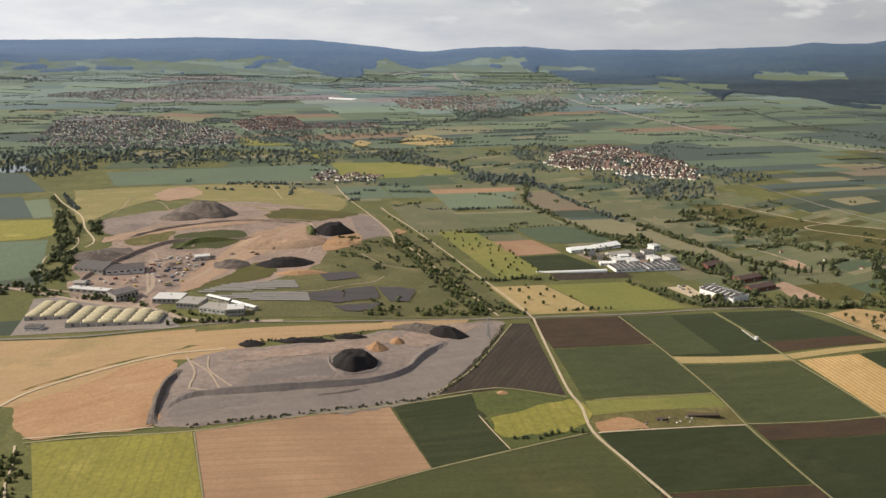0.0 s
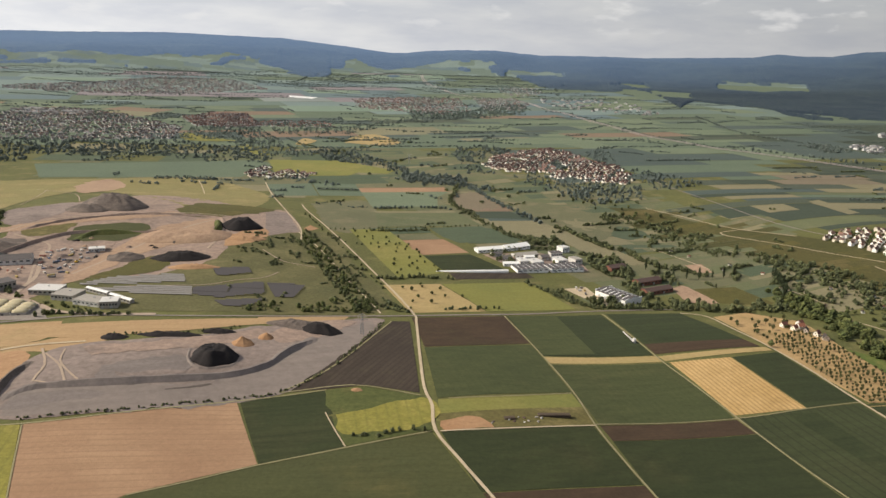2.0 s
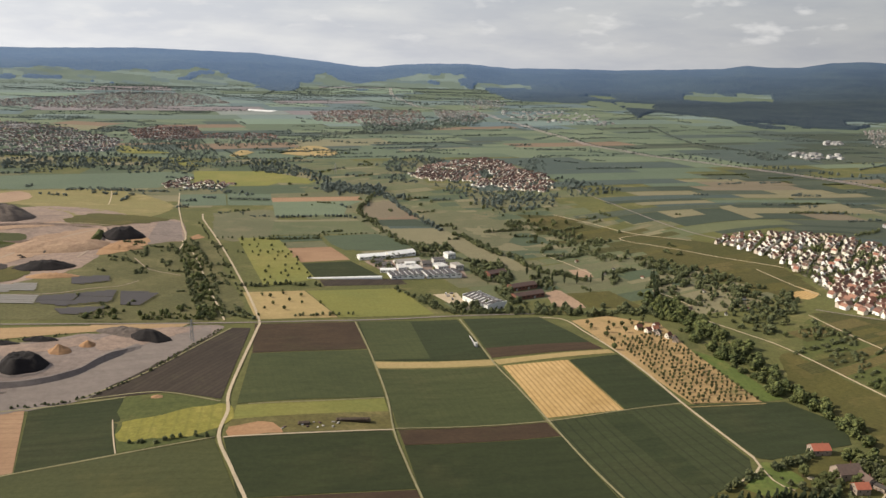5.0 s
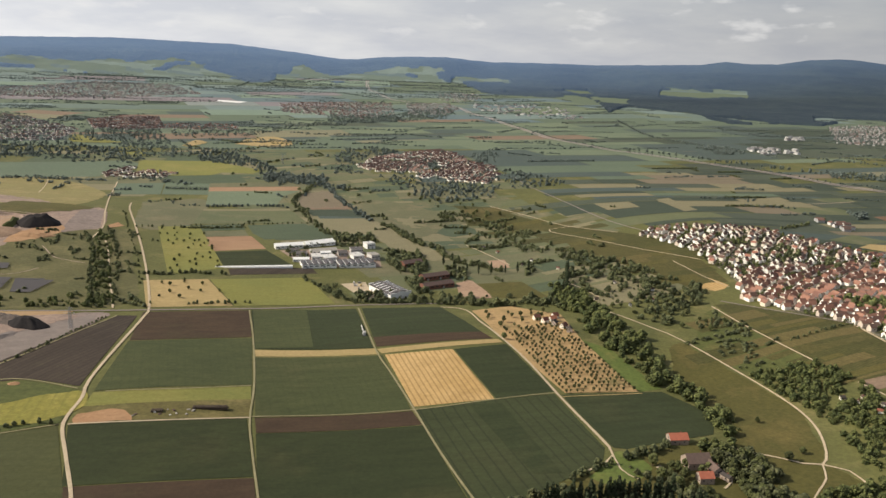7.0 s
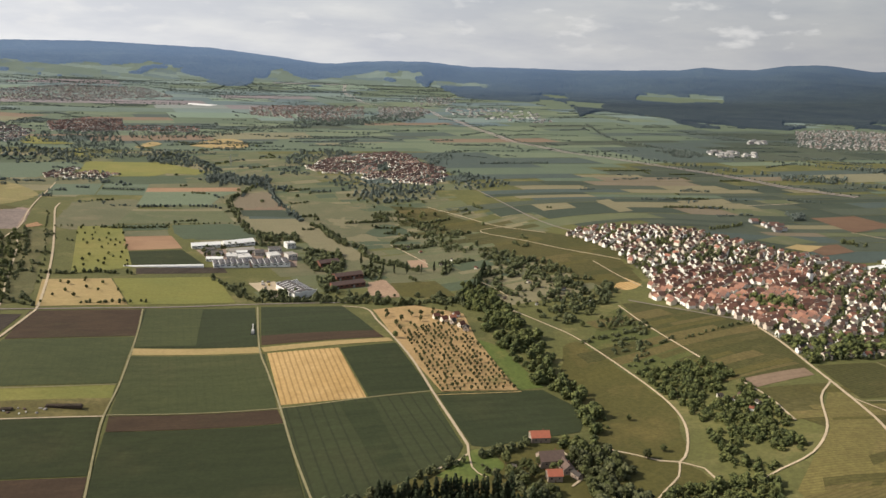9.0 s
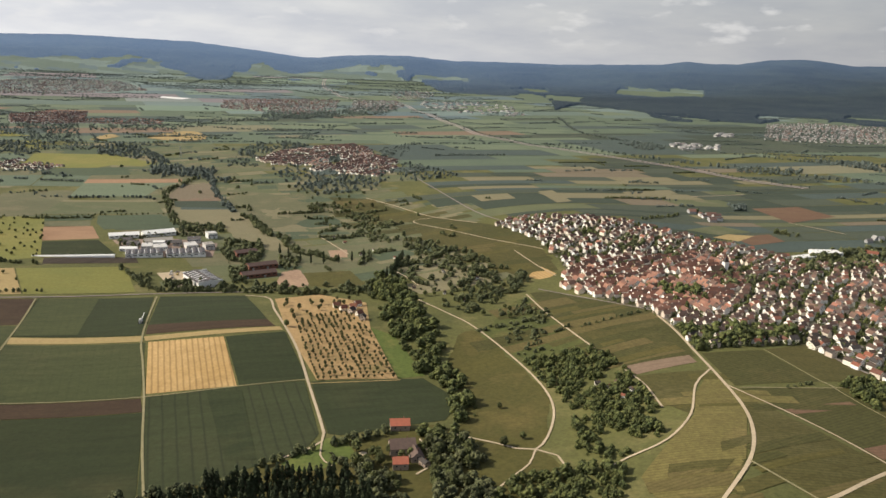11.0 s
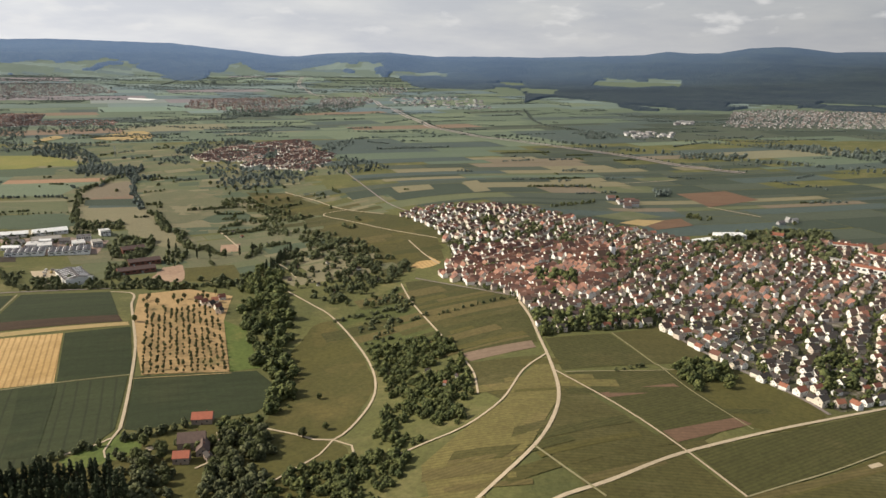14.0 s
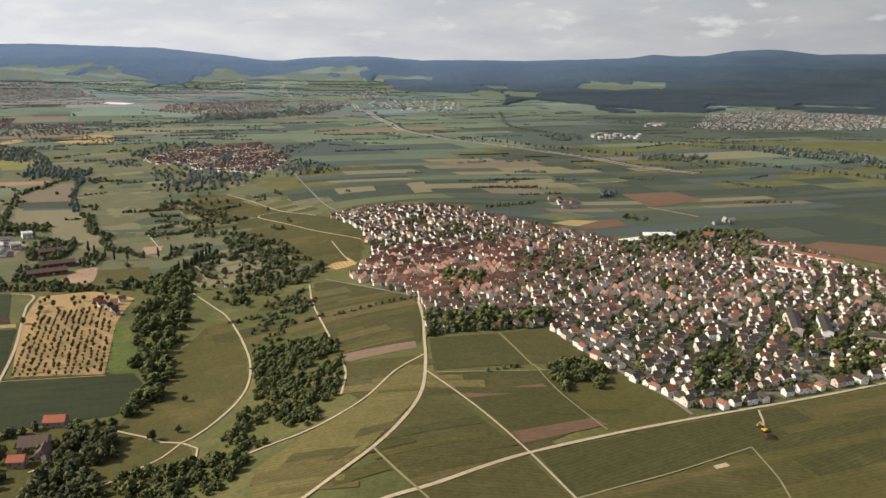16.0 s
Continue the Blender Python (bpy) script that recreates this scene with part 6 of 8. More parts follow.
# mostly dark crops: cloud shade over the right plain put into colour
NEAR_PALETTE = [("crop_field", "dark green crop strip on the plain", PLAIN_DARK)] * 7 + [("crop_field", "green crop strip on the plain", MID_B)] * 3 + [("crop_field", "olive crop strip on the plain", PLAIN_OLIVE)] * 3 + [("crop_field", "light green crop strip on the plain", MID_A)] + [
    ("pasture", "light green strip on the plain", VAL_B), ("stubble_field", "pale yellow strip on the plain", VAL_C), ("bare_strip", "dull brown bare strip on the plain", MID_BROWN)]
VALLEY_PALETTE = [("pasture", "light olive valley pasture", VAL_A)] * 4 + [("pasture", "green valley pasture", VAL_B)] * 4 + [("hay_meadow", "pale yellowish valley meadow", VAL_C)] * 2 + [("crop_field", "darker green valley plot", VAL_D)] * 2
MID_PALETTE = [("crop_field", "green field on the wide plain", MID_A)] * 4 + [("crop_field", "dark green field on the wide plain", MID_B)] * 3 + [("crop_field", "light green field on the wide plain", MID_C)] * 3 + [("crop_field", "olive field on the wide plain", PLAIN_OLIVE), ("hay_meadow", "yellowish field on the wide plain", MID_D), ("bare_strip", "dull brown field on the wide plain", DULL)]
# cloud shade painted in as a darker mix of crops
CLOUD_SHADE_PALETTE = [("crop_field", "dark green field on the wide plain", MID_B)] * 4 + [("crop_field", "green field on the wide plain, darkened for cloud shade", PLAIN_DARK)] * 2 + [("crop_field", "olive field on the wide plain", PLAIN_OLIVE)] * 3 + [("crop_field", "green field on the wide plain", MID_A), ("crop_field", "green field on the wide plain", MID_A), ("bare_strip", "dull brown field on the wide plain", DULL)]
# far fields take the haze-tinted FAR_ colours
FAR_PALETTE = [("crop_field", "hazy green field on the far plain", FAR_A)] * 4 + [("crop_field", "hazy dark green field on the far plain", FAR_B)] * 3 + [
    ("crop_field", "hazy pale yellowish field on the far plain", FAR_C), ("crop_field", "hazy light green field on the far plain", FAR_E), ("crop_field", "hazy light green field on the far plain", FAR_E), ("crop_field", "hazy blue-green field on the far plain", FAR_F), ("crop_field", "hazy blue-green field on the far plain", FAR_F), ("bare_strip", "hazy brownish field on the far plain", FAR_D)]
# far mix darkened for cloud shade towards the right
SHADED_PALETTE = [("crop_field", "hazy dark green field on the far plain", FAR_B)] * 4 + [("crop_field", "hazy blue-green field on the far plain", FAR_F)] * 2 + [("crop_field", "green field below the hills", MID_A)] * 3 + [("crop_field", "light green field below the hills", MID_C)] * 2 + [("crop_field", "hazy green field on the far plain", FAR_A)]
# haze-tinted sheet that hides the near meadow colour far off
field("far_plain", "hazy green far plain below the hills", MID_A, [(-3600, 1420), (-1202, 1332), (-0, 1353), (709, 1478), (1500, 1420), (3600, 2300), (3600, 3400), (1500, 4200), (0, 4690), (-3600, 4400)], 0.06, "ground")
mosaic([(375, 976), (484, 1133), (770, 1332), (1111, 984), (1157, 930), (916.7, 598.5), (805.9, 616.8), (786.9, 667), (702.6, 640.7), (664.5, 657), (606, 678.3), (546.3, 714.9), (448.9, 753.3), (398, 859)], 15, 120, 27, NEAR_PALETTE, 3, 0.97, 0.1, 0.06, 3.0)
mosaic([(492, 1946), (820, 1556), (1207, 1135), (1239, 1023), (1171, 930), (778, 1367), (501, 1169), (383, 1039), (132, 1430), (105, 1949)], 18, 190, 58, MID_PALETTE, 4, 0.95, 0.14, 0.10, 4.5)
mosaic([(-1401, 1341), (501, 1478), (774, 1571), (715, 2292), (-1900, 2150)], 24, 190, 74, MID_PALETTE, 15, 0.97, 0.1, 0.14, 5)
mosaic([(771, 1432), (2100, 1500), (3000, 2350), (712, 2528)], 16, 200, 84, CLOUD_SHADE_PALETTE, 16, 0.97, 0.18, 0.1, 5)
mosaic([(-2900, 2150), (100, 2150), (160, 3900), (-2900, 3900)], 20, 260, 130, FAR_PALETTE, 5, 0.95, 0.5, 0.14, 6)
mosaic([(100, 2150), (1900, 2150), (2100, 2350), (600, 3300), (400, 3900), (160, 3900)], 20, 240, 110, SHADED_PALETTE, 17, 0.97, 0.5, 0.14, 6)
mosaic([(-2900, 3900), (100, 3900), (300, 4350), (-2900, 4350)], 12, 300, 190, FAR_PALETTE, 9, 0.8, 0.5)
mosaic([(-1500, 1250), (-503, 1257), (-513, 2152), (-1900, 2150)], -14, 120, 80, MID_PALETTE, 6, 0.9, 0.2, 0.1, 5)
mosaic([(-332.1, 469.6), (-418.9, 647.3), (-298.2, 531.2), (-278.9, 466.8), (-272.5, 430.8)], 8, 60, 30, NEAR_PALETTE, 7, 0.9, 0.05)
mosaic([(27, 996), (166, 1008), (251, 951), (323, 930), (375.1, 802.2), (275.6, 680.9), (180, 782.5), (118, 928)], 14, 42, 17, VALLEY_PALETTE, 8, 0.95, 0.05, 0.1)
mosaic([(292, 884), (438, 838), (377.8, 591.1), (306, 555.2), (265.8, 604.5), (214, 734.9)], 25, 40, 16, VALLEY_PALETTE, 12, 0.95, 0.055, 0.1)


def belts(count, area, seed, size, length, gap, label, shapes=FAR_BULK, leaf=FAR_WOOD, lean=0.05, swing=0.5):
    """Loose lines of trees and hedges over the far plain."""
    rng = random.Random(seed)
    xs, ys = [p[0] for p in area], [p[1] for p in area]
    spots = []
    while count:
        x, y = rng.uniform(min(xs), max(xs)), rng.uniform(min(ys), max(ys))
        if not inside(x, y, area):
            continue
        count -= 1
        a = rng.gauss(lean, swing)
        n = int(length * rng.uniform(0.3, 1.4) / gap)
        thick = rng.choice((0.4, 0.6, 1.0, 2.0))
        for i in range(n):
            if rng.random() < 0.9:
                px, py = x + i * gap * math.cos(a) + rng.uniform(-1, 1) * gap * thick, y + i * gap * math.sin(a) + rng.uniform(-1, 1) * gap * thick
                if not on_crop(px, py):
                    spots.append((px, py, size * rng.uniform(0.7, 1.4), size * rng.uniform(0.5, 1.0)))
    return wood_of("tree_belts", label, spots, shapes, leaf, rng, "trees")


belts(260, [(-2900, 2000), (1900, 2050), (2100, 2350), (600, 3300), (400, 3900), (-2900, 3900)], 61, 6.5, 200, 4.6, "dark hedges and tree lines on the far plain")
belts(170, [(-2900, 3300), (300, 3300), (500, 4300), (-2900, 4300)], 62, 8.5, 330, 6.5, "dark woods strewn below the hills")
belts(190, [(-1600, 1150), (-300, 1150), (200, 1500), (300, 2100), (-1900, 2150)], 63, 5.5, 110, 3.6, "dark hedges and copses beyond the river")
belts(90, [(200, 1300), (1900, 1300), (2400, 2100), (300, 2100)], 64, 5, 120, 3.6, "hedges and copses on the open plain")
belts(30, [(-333, 908), (330, 906), (260, 1277), (-503, 1257)], 65, 5.5, 60, 4, "hedges and trees along the river meadows")
belts(34, [(420, 801), (1407, 806), (1500, 1250), (420, 1173)], 66, 4.5, 45, 3.4, "hedges between strip fields")

VALLEY = [(-287, 1567), (-79, 1567), (217, 970), (298, 889), (357.1, 777.4), (400.5, 620.5), (424.2, 557.4), (383.4, 525.4), (325.3, 591.3), (295.2, 581.9), (194.7, 553.9)]
mosaic(VALLEY, 28, 50, 22, VALLEY_PALETTE, 13, 0.9, 0.03, 0.07, 3.6)
mosaic([(-333, 888), (330, 906), (260, 1322), (-563, 1298)], 6, 90, 40, VALLEY_PALETTE, 14, 0.85, 0.03, 0.15, 4.5)
belts(16, VALLEY, 71, 4.6, 34, 2.8, "hedges and small trees strewn over the valley", MID_BULK, LEAF_S, 0.5, 0.9)
belts(14, [(-146, 1014), (105, 1046), (180, 782.5), (246.1, 699.3), (288.1, 595.9), (157.6, 593.3), (89.3, 592.6), (29.9, 579.2)], 72, 3.6, 26, 2.4, "hedges and bushes between valley plots", MID_BULK, LEAF_S, 0.1, 0.5)
belts(40, [(-100.3, 668.8), (-32.9, 700.9), (49.1, 487.3), (-35, 473.6), (-97.2, 539.2)], 73, 3.0, 16, 2.0, "bushes on rough grass below the quarry", MID_BULK, LEAF_S, -0.6, 0.7)
belts(26, [(373.2, 470.8), (401.3, 425.8), (429.3, 430.4), (414.8, 505.8)], 74, 3.2, 14, 2.0, "bushes on the meadow slope", MID_BULK, LEAF_S, 0.3, 0.7)

VINE_PALETTE = [("vineyard", "green vineyard strip with rows", VINES)] * 3 + [("vineyard", "olive vineyard strip", VINES_B)] * 3 + [("vineyard", "light green young vineyard strip", VINES_C)] * 2 + [("vineyard", "dry straw-coloured vineyard strip", VINES_D)] * 2
mosaic([(425.9, 522.5), (489.4, 468.9), (491.6, 431.5), (488.9, 396.6), (452, 392), (443, 418.9)], 16, 40, 7, VINE_PALETTE, 81, 0.8, 0.21)
mosaic([(494.7, 349.2), (542.1, 352.4), (557.2, 303.2), (525.2, 280.4)], 2, 50, 8, VINE_PALETTE, 82, 0.8, 0.21)
mosaic([(489.4, 344.4), (520.3, 276.2), (491.2, 259.5), (484, 256.6), (469.8, 280.2)], 20, 45, 7, VINE_PALETTE, 83, 0.8, 0.21)
mosaic([(487.9, 368.9), (489.6, 358.4), (486.7, 326.1), (466.8, 282), (446.3, 256.8), (433.2, 253.1), (427.5, 278.1), (445.2, 301.7), (462.6, 321.4)], -4, 40, 7, [("vineyard", "light olive vineyard strip", VINES_L)] * 3 + [("vineyard", "dry straw-coloured vineyard strip", VINES_D), ("vineyard", "green young vineyard strip", VINES_C), ("vineyard", "olive vineyard strip", VINES_L)], 84, 0.8, 0.21)
mosaic([(526.9, 276.5), (600.2, 303.9), (625.6, 313), (610, 285.4), (540.7, 251), (535.4, 250.9)], 22, 60, 9, VINE_PALETTE, 85, 0.85, 0.21)
mosaic([(628.1, 313.1), (725, 349.7), (667, 248.7), (581.1, 233.3), (547, 250.4), (609.9, 281.2)], 20, 60, 10, VINE_PALETTE, 86, 0.8, 0.21)
mosaic([(494.5, 394.8), (528.4, 400.6), (538.6, 361.4), (495.1, 355.4)], 0, 40, 6, VINE_PALETTE, 87, 0.8, 0.21)
mosaic([(257, 880), (301, 868), (373.1, 775.8), (450.8, 679.4), (473.9, 649), (452.2, 635.9), (454.2, 578.5), (423, 568.9), (391.5, 622.6), (357.6, 667.8), (298.1, 801.5)], 15, 45, 12, VINE_PALETTE, 88, 0.85, 0.21)
mosaic([(384.3, 450.8), (423.1, 513.9), (441.3, 419.8), (402.8, 420.9)], 20, 40, 10, VINE_PALETTE, 89, 0.6, 0.21)


# ---- towns and villages ----
VILLAGE = [(421.9, 716.7), (438.9, 733.2), (479.9, 730.8), (545.3, 703.4), (605.2, 674.1), (656.8, 630.1), (654.8, 607.3), (696.9, 611.3), (777.8, 647.5), (805.9, 616.8), (811.2, 561.4), (835.3, 519.9), (838, 469.5), (767.6, 376.2), (706.1, 351.3), (654.5, 330.9), (603.4, 311.9), (592.6, 324.7), (577.2, 357.2), (560.3, 412.8), (530.1, 408.3), (495.1, 405.4), (493.2, 454), (461.9, 514.1), (459.6, 606.7), (451.6, 655.1)]
OLD_TOWN = [(447.2, 538.7), (464.6, 585.6), (510.7, 607.4), (574.4, 624), (590.4, 577), (571.9, 525.9), (522.3, 457.5), (495.2, 464.9), (490.9, 484.4), (452.3, 520.2)]
field("village_ground", "gardens and paved yards between village houses", soil("village_gardens", (0.046, 0.056, 0.023), (0.080, 0.078, 0.040), 0.15, 10, stain=(0.26, 0.225, 0.18), stain_scale=0.11, stain_lo=0.5, stain_hi=0.62), VILLAGE, 0.12, "ground")
HOUSE_KINDS = [house_kind("white rendered house with a brown tiled gable roof", 6.0, 4.6, 3.2, 5.0, ROOF_DARK, 1), house_kind("cream rendered house with a dark tiled roof", 6.4, 5.0, 3.1, 5.0, ROOF_DARK, 2),
               house_kind("white rendered house with a dark gable roof", 5.4, 4.6, 3.4, 5.2, ROOF_DARK, 3), house_kind("white rendered house with a red tiled roof", 6.0, 4.7, 3.2, 5.0, ROOF_RED, 4), house_kind("ochre rendered house with a brown roof", 7.0, 4.6, 2.9, 4.6, ROOF_DARK, 5)]
TOWN_RNG = random.Random(11)
STREET = 54.0
new_part = [p for p in plots(VILLAGE, STREET, 7.4, 6.1, TOWN_RNG, 0.88, ridge=-36) if not inside(p[0], p[1], OLD_TOWN)]
old_part = [p for p in plots(OLD_TOWN, STREET - 10, 6.0, 5.4, TOWN_RNG, 0.93, ridge=-26)]
new_part.sort(key=lambda p: p[1])
new_part = [p for p in new_part if not (p[0] < 700 and p[1] < 331 + 0.33 * (p[0] - 600) and p[0] > 596)]
for x, y, turn in new_part[:290]:
    stand(TOWN_RNG.choice(HOUSE_KINDS), x, y, TOWN_RNG.uniform(0.62, 0.84), math.degrees(turn))
house_bulk("village_houses", "crowded white houses with dark and brown roofs", [(x, y, t, TOWN_RNG.uniform(3.2, 4.8), TOWN_RNG.uniform(3.0, 3.8), TOWN_RNG.uniform(2.4, 3.1), TOWN_RNG.uniform(4.0, 4.6)) for x, y, t in new_part[290:]], ROOF_S, TOWN_RNG)
house_bulk("old_town_houses", "tightly packed old houses with red tiled roofs", [(x, y, t, TOWN_RNG.uniform(4.2, 6.6), TOWN_RNG.uniform(3.3, 4.2), TOWN_RNG.uniform(2.2, 2.8), TOWN_RNG.uniform(4.0, 4.9)) for x, y, t in old_part], ROOF_OLD, TOWN_RNG)
for line, gap, turns in (([(561.5, 408), (570, 376), (579.5, 353), (589, 334), (596, 322)], 5.2, (117, 117, 27)), ([(598, 318), (612, 317), (626, 322), (640, 327.5), (655, 333.5), (672, 340), (690, 347.5)], 5.9, (20, 20, 110)),
                         ([(603, 327), (620, 331), (640, 339), (660, 347)], 6.2, (112, 22))):
    for p in curve(line, gap):
        if TOWN_RNG.random() < 0.9:
            stand(TOWN_RNG.choice(HOUSE_KINDS), p.x + TOWN_RNG.uniform(-0.8, 0.8), p.y + TOWN_RNG.uniform(-0.8, 0.8), TOWN_RNG.uniform(0.6, 0.92), TOWN_RNG.choice(turns) + TOWN_RNG.uniform(-7, 7))
for h in HOUSE_KINDS:
    park(h)
wood("garden_trees", "dark green garden trees between village houses", VILLAGE, 3.4, 3.1, 0.9, 21, GARDEN_BULK, -0.22)
for label, poly in (("dark tree group among village roofs", [(517.2, 656.3), (538.3, 652.2), (537.3, 627.7), (516.7, 621.8)]), ("dark tree group among village roofs", [(548.7, 628.3), (564.7, 623.6), (560.5, 600.1), (546.9, 602.8)]), ("dark trees round the village church", [(560.8, 559.4), (591.1, 568.3), (584.6, 530.9), (558.5, 519.9)]),
                    ("dark garden trees between old houses", [(509.9, 517.5), (536.6, 511), (531.5, 483), (508.7, 478.9)]), ("tall dark trees at the village edge", [(494.9, 436.8), (513.8, 430.5), (515.3, 408.6), (494.3, 400.5)]), ("dark trees along the village edge", [(514.4, 430.5), (565.5, 442.9), (560.8, 419.9), (515.3, 408.6)]),
                    ("dark garden trees between village houses", [(620.3, 367.5), (645.7, 361.9), (633.5, 335.5), (607.2, 334.1)]), ("dark trees at the end of the village", [(709.8, 405.6), (745.6, 416.9), (711.5, 359.7), (683.5, 354.4)]), ("dark trees beside red terraces", [(748.9, 614.8), (765.8, 606.3), (747.3, 562.9), (731.3, 565.2)])):
    wood("garden_trees", label, poly, 3.6, 5.8, 0.85, len(label), MID_BULK, -0.5)
wood("garden_trees", "tall dark trees in a village park", [(654.8, 619.9), (738.6, 676.4), (803.8, 663.9), (758.4, 606.4), (681.7, 584.5), (642.4, 586.3)], 4.2, 5.2, 0.9, 22, MID_BULK)
wood("garden_trees", "dark tree group between apartment blocks", [(692.9, 441.8), (730.8, 461.4), (737, 435.5), (697, 372.8), (675.7, 371.2), (677, 402.8)], 5.0, 5.0, 0.6, 23, MID_BULK)
wood("garden_trees", "dark trees along a village lane", [(569.3, 541.1), (611.2, 564), (643.2, 578), (622.9, 542.1), (578.4, 512)], 4.2, 4.6, 0.8, 24, MID_BULK)


for label, pts in (("grey village street between houses", [(490.5, 471.2), (513.9, 501.6), (556.7, 545.8), (604.8, 583.6), (654.8, 607.3)]), ("grey village street between houses", [(492.2, 406), (541.5, 444.8), (598.5, 476.3), (664.5, 510.8), (731.1, 546.3)]), ("grey village street between houses", [(565.1, 404.4), (615.4, 420.2), (667, 429.1), (725.3, 444.8), (774.6, 458)]),
                   ("grey village street between houses", [(592.3, 327.6), (620.2, 353.6), (643.2, 368.8), (654.6, 400.8), (650.8, 437.4), (646.6, 481.9), (642.3, 537.7)]), ("grey village street between houses", [(643.2, 368.8), (675.7, 371.2), (731.2, 390.4)]), ("grey village street between houses", [(481.1, 602.3), (505.2, 613.7), (551, 628.5), (596, 626.4)]), ("pale village edge lane", [(559.9, 411), (570.1, 376.5), (579.7, 351.8), (592.3, 324.1), (596.4, 309)])):
    road("village_street", label, ASPHALT, 3.4, pts, 0.42)


def town(name, label, poly, angle, street, step, keep, seed, roof=None, tree_label="dark green trees among town houses", size=1.0, tree_gap=7, wall=None, low=1.0, ridge=0):
    rng = random.Random(seed)
    spots = [(x, y, t, size * rng.uniform(4.5, 8.5), size * rng.uniform(4, 5.5), low * size * rng.uniform(2.3, 3.4), low * size * rng.uniform(4.2, 5.6)) for x, y, t in plots(poly, angle, street, step, rng, keep, 0.18, ridge)]
    house_bulk(name, label, spots, roof or ROOF_FAR, rng, wall or WALL_F)
    wood("town_trees", tree_label, poly, tree_gap * 1.15, 4.0, 0.75, seed + 50, bare=-0.1)


town("far_village", "crowded far village of white houses with brown roofs", [(185, 1100), (196, 1310), (213, 1344), (256, 1377), (289, 1309), (301, 1210), (333, 1173), (334, 1060), (312, 1006), (280, 1027), (237, 1036), (202, 1098)], 72, 6.2, 4.9, 0.86, 31, ROOF_RUDDY, size=0.66, tree_gap=6.5, wall=WALL_S, ridge=-32)
town("far_village", "old part of a far village with red roofs", [(126, 1154), (155, 1258), (196, 1310), (196, 1200), (190, 1098), (163, 1107)], 60, 5.6, 4.6, 0.86, 39, ROOF_RUDDY, size=0.66, tree_gap=6.5, wall=WALL_S, ridge=-20)
town("hamlet", "small hamlet of pale houses on the plain", [(-195, 1059), (-186, 1125), (-130, 1083), (-97, 1063), (-109, 1031), (-183, 1031)], 70, 6.5, 5.4, 0.8, 32, ROOF_RUDDY, size=0.66, wall=WALL_S)
town("town", "distant town of pale houses and blocks", [(-788, 1433), (-936, 1845), (-877, 2003), (-670, 1868), (-451, 1609), (-413, 1418), (-548, 1355), (-670, 1341)], 50, 10, 8, 0.6, 33, size=0.72, tree_gap=7.5)
town("town", "long pale sheds at the edge of a distant town", [(-955, 1901), (-932, 1965), (-844, 1942), (-720, 1880), (-760, 1800), (-914, 1819)], 20, 26, 22, 0.7, 43, ROOF_PALE, size=2.0, tree_gap=22, low=0.5)
town("town", "distant old town of red roofed houses", [(-531, 1847), (-497, 1985), (-411, 1981), (-311, 1691), (-368, 1635), (-437, 1646)], 65, 7, 5.6, 0.8, 34, ROOF_RUDDY, size=0.72, tree_gap=9)
town("town", "row of white houses along a valley road", [(-349, 1780), (-283, 1850), (-187, 1815), (-158, 1709), (-226, 1680), (-307, 1690)], 75, 9, 8, 0.55, 44, ROOF_OLD, size=0.72, tree_gap=7.5)
town("town", "far town of red and pale houses", [(-1426, 2730), (-1230, 3100), (-1117, 3450), (-816, 3440), (-566, 2980), (-681, 2780), (-758, 2560), (-1009, 2518), (-1336, 2592)], 60, 14, 9, 0.6, 35, ROOF_FAR, size=0.8, tree_gap=15)
town("town", "far town of red and white houses by the hills", [(-220, 2595), (-148, 2734), (-49, 2779), (133, 2814), (156, 2265), (75, 2109), (-72, 2216), (-164, 2279)], 60, 13, 9, 0.6, 36, ROOF_RUDDY, size=0.85, tree_gap=14)
town("town", "far town of white houses by the hills", [(177, 2804), (321, 2887), (365, 2660), (307, 2337), (197, 2306)], 60, 13, 9, 0.55, 45, size=0.85, tree_gap=14)
town("town", "small far town below the wooded hills", [(313, 3443), (488, 3465), (477, 3164), (380, 2985), (305, 3031)], 60, 22, 12, 0.5, 46, size=0.95, tree_gap=18)
town("town", "far works of long white halls", [(419, 2852), (569, 2982), (719, 2746), (708, 2334), (659, 2226), (512, 2317), (411, 2587)], 60, 40, 26, 0.5, 37, ROOF_PALE, size=1.9, tree_gap=24, low=0.6)
town("town", "distant town of pale houses below the forest", [(1214, 1871), (1364, 2187), (1522, 2320), (1700, 2260), (1950, 2150), (1800, 1900), (1500, 1680), (1275, 1689), (1128, 1690)], 60, 9.5, 7.0, 0.5, 38, ROOF_FAR, size=0.8, tree_gap=6.0)
town("farm_works", "long pale sheds on the open plain", [(867, 1578), (906, 1585), (975, 1554), (933, 1463), (864, 1458)], 20, 18, 15, 0.8, 47, ROOF_PALE, size=1.5, tree_gap=11, low=0.6)
town("farm_works", "pale sheds beside a tree line", [(1085, 1838), (1113, 1814), (1077, 1737), (1049, 1758)], 20, 18, 15, 0.8, 48, ROOF_PALE, size=1.7, tree_gap=20, low=0.6)
town("farmstead", "red and pale farm sheds between strip fields", [(636, 817), (659, 830), (668, 785), (645, 753)], 20, 9, 8, 0.8, 49, ROOF_RUDDY, size=0.9, tree_gap=10)
town("farmstead", "pale farm sheds behind the village", [(770, 716), (800, 726), (800, 705), (772, 700)], 10, 9, 9, 0.8, 50, ROOF_PALE, size=0.9, tree_gap=8)



# ---- buildings ----


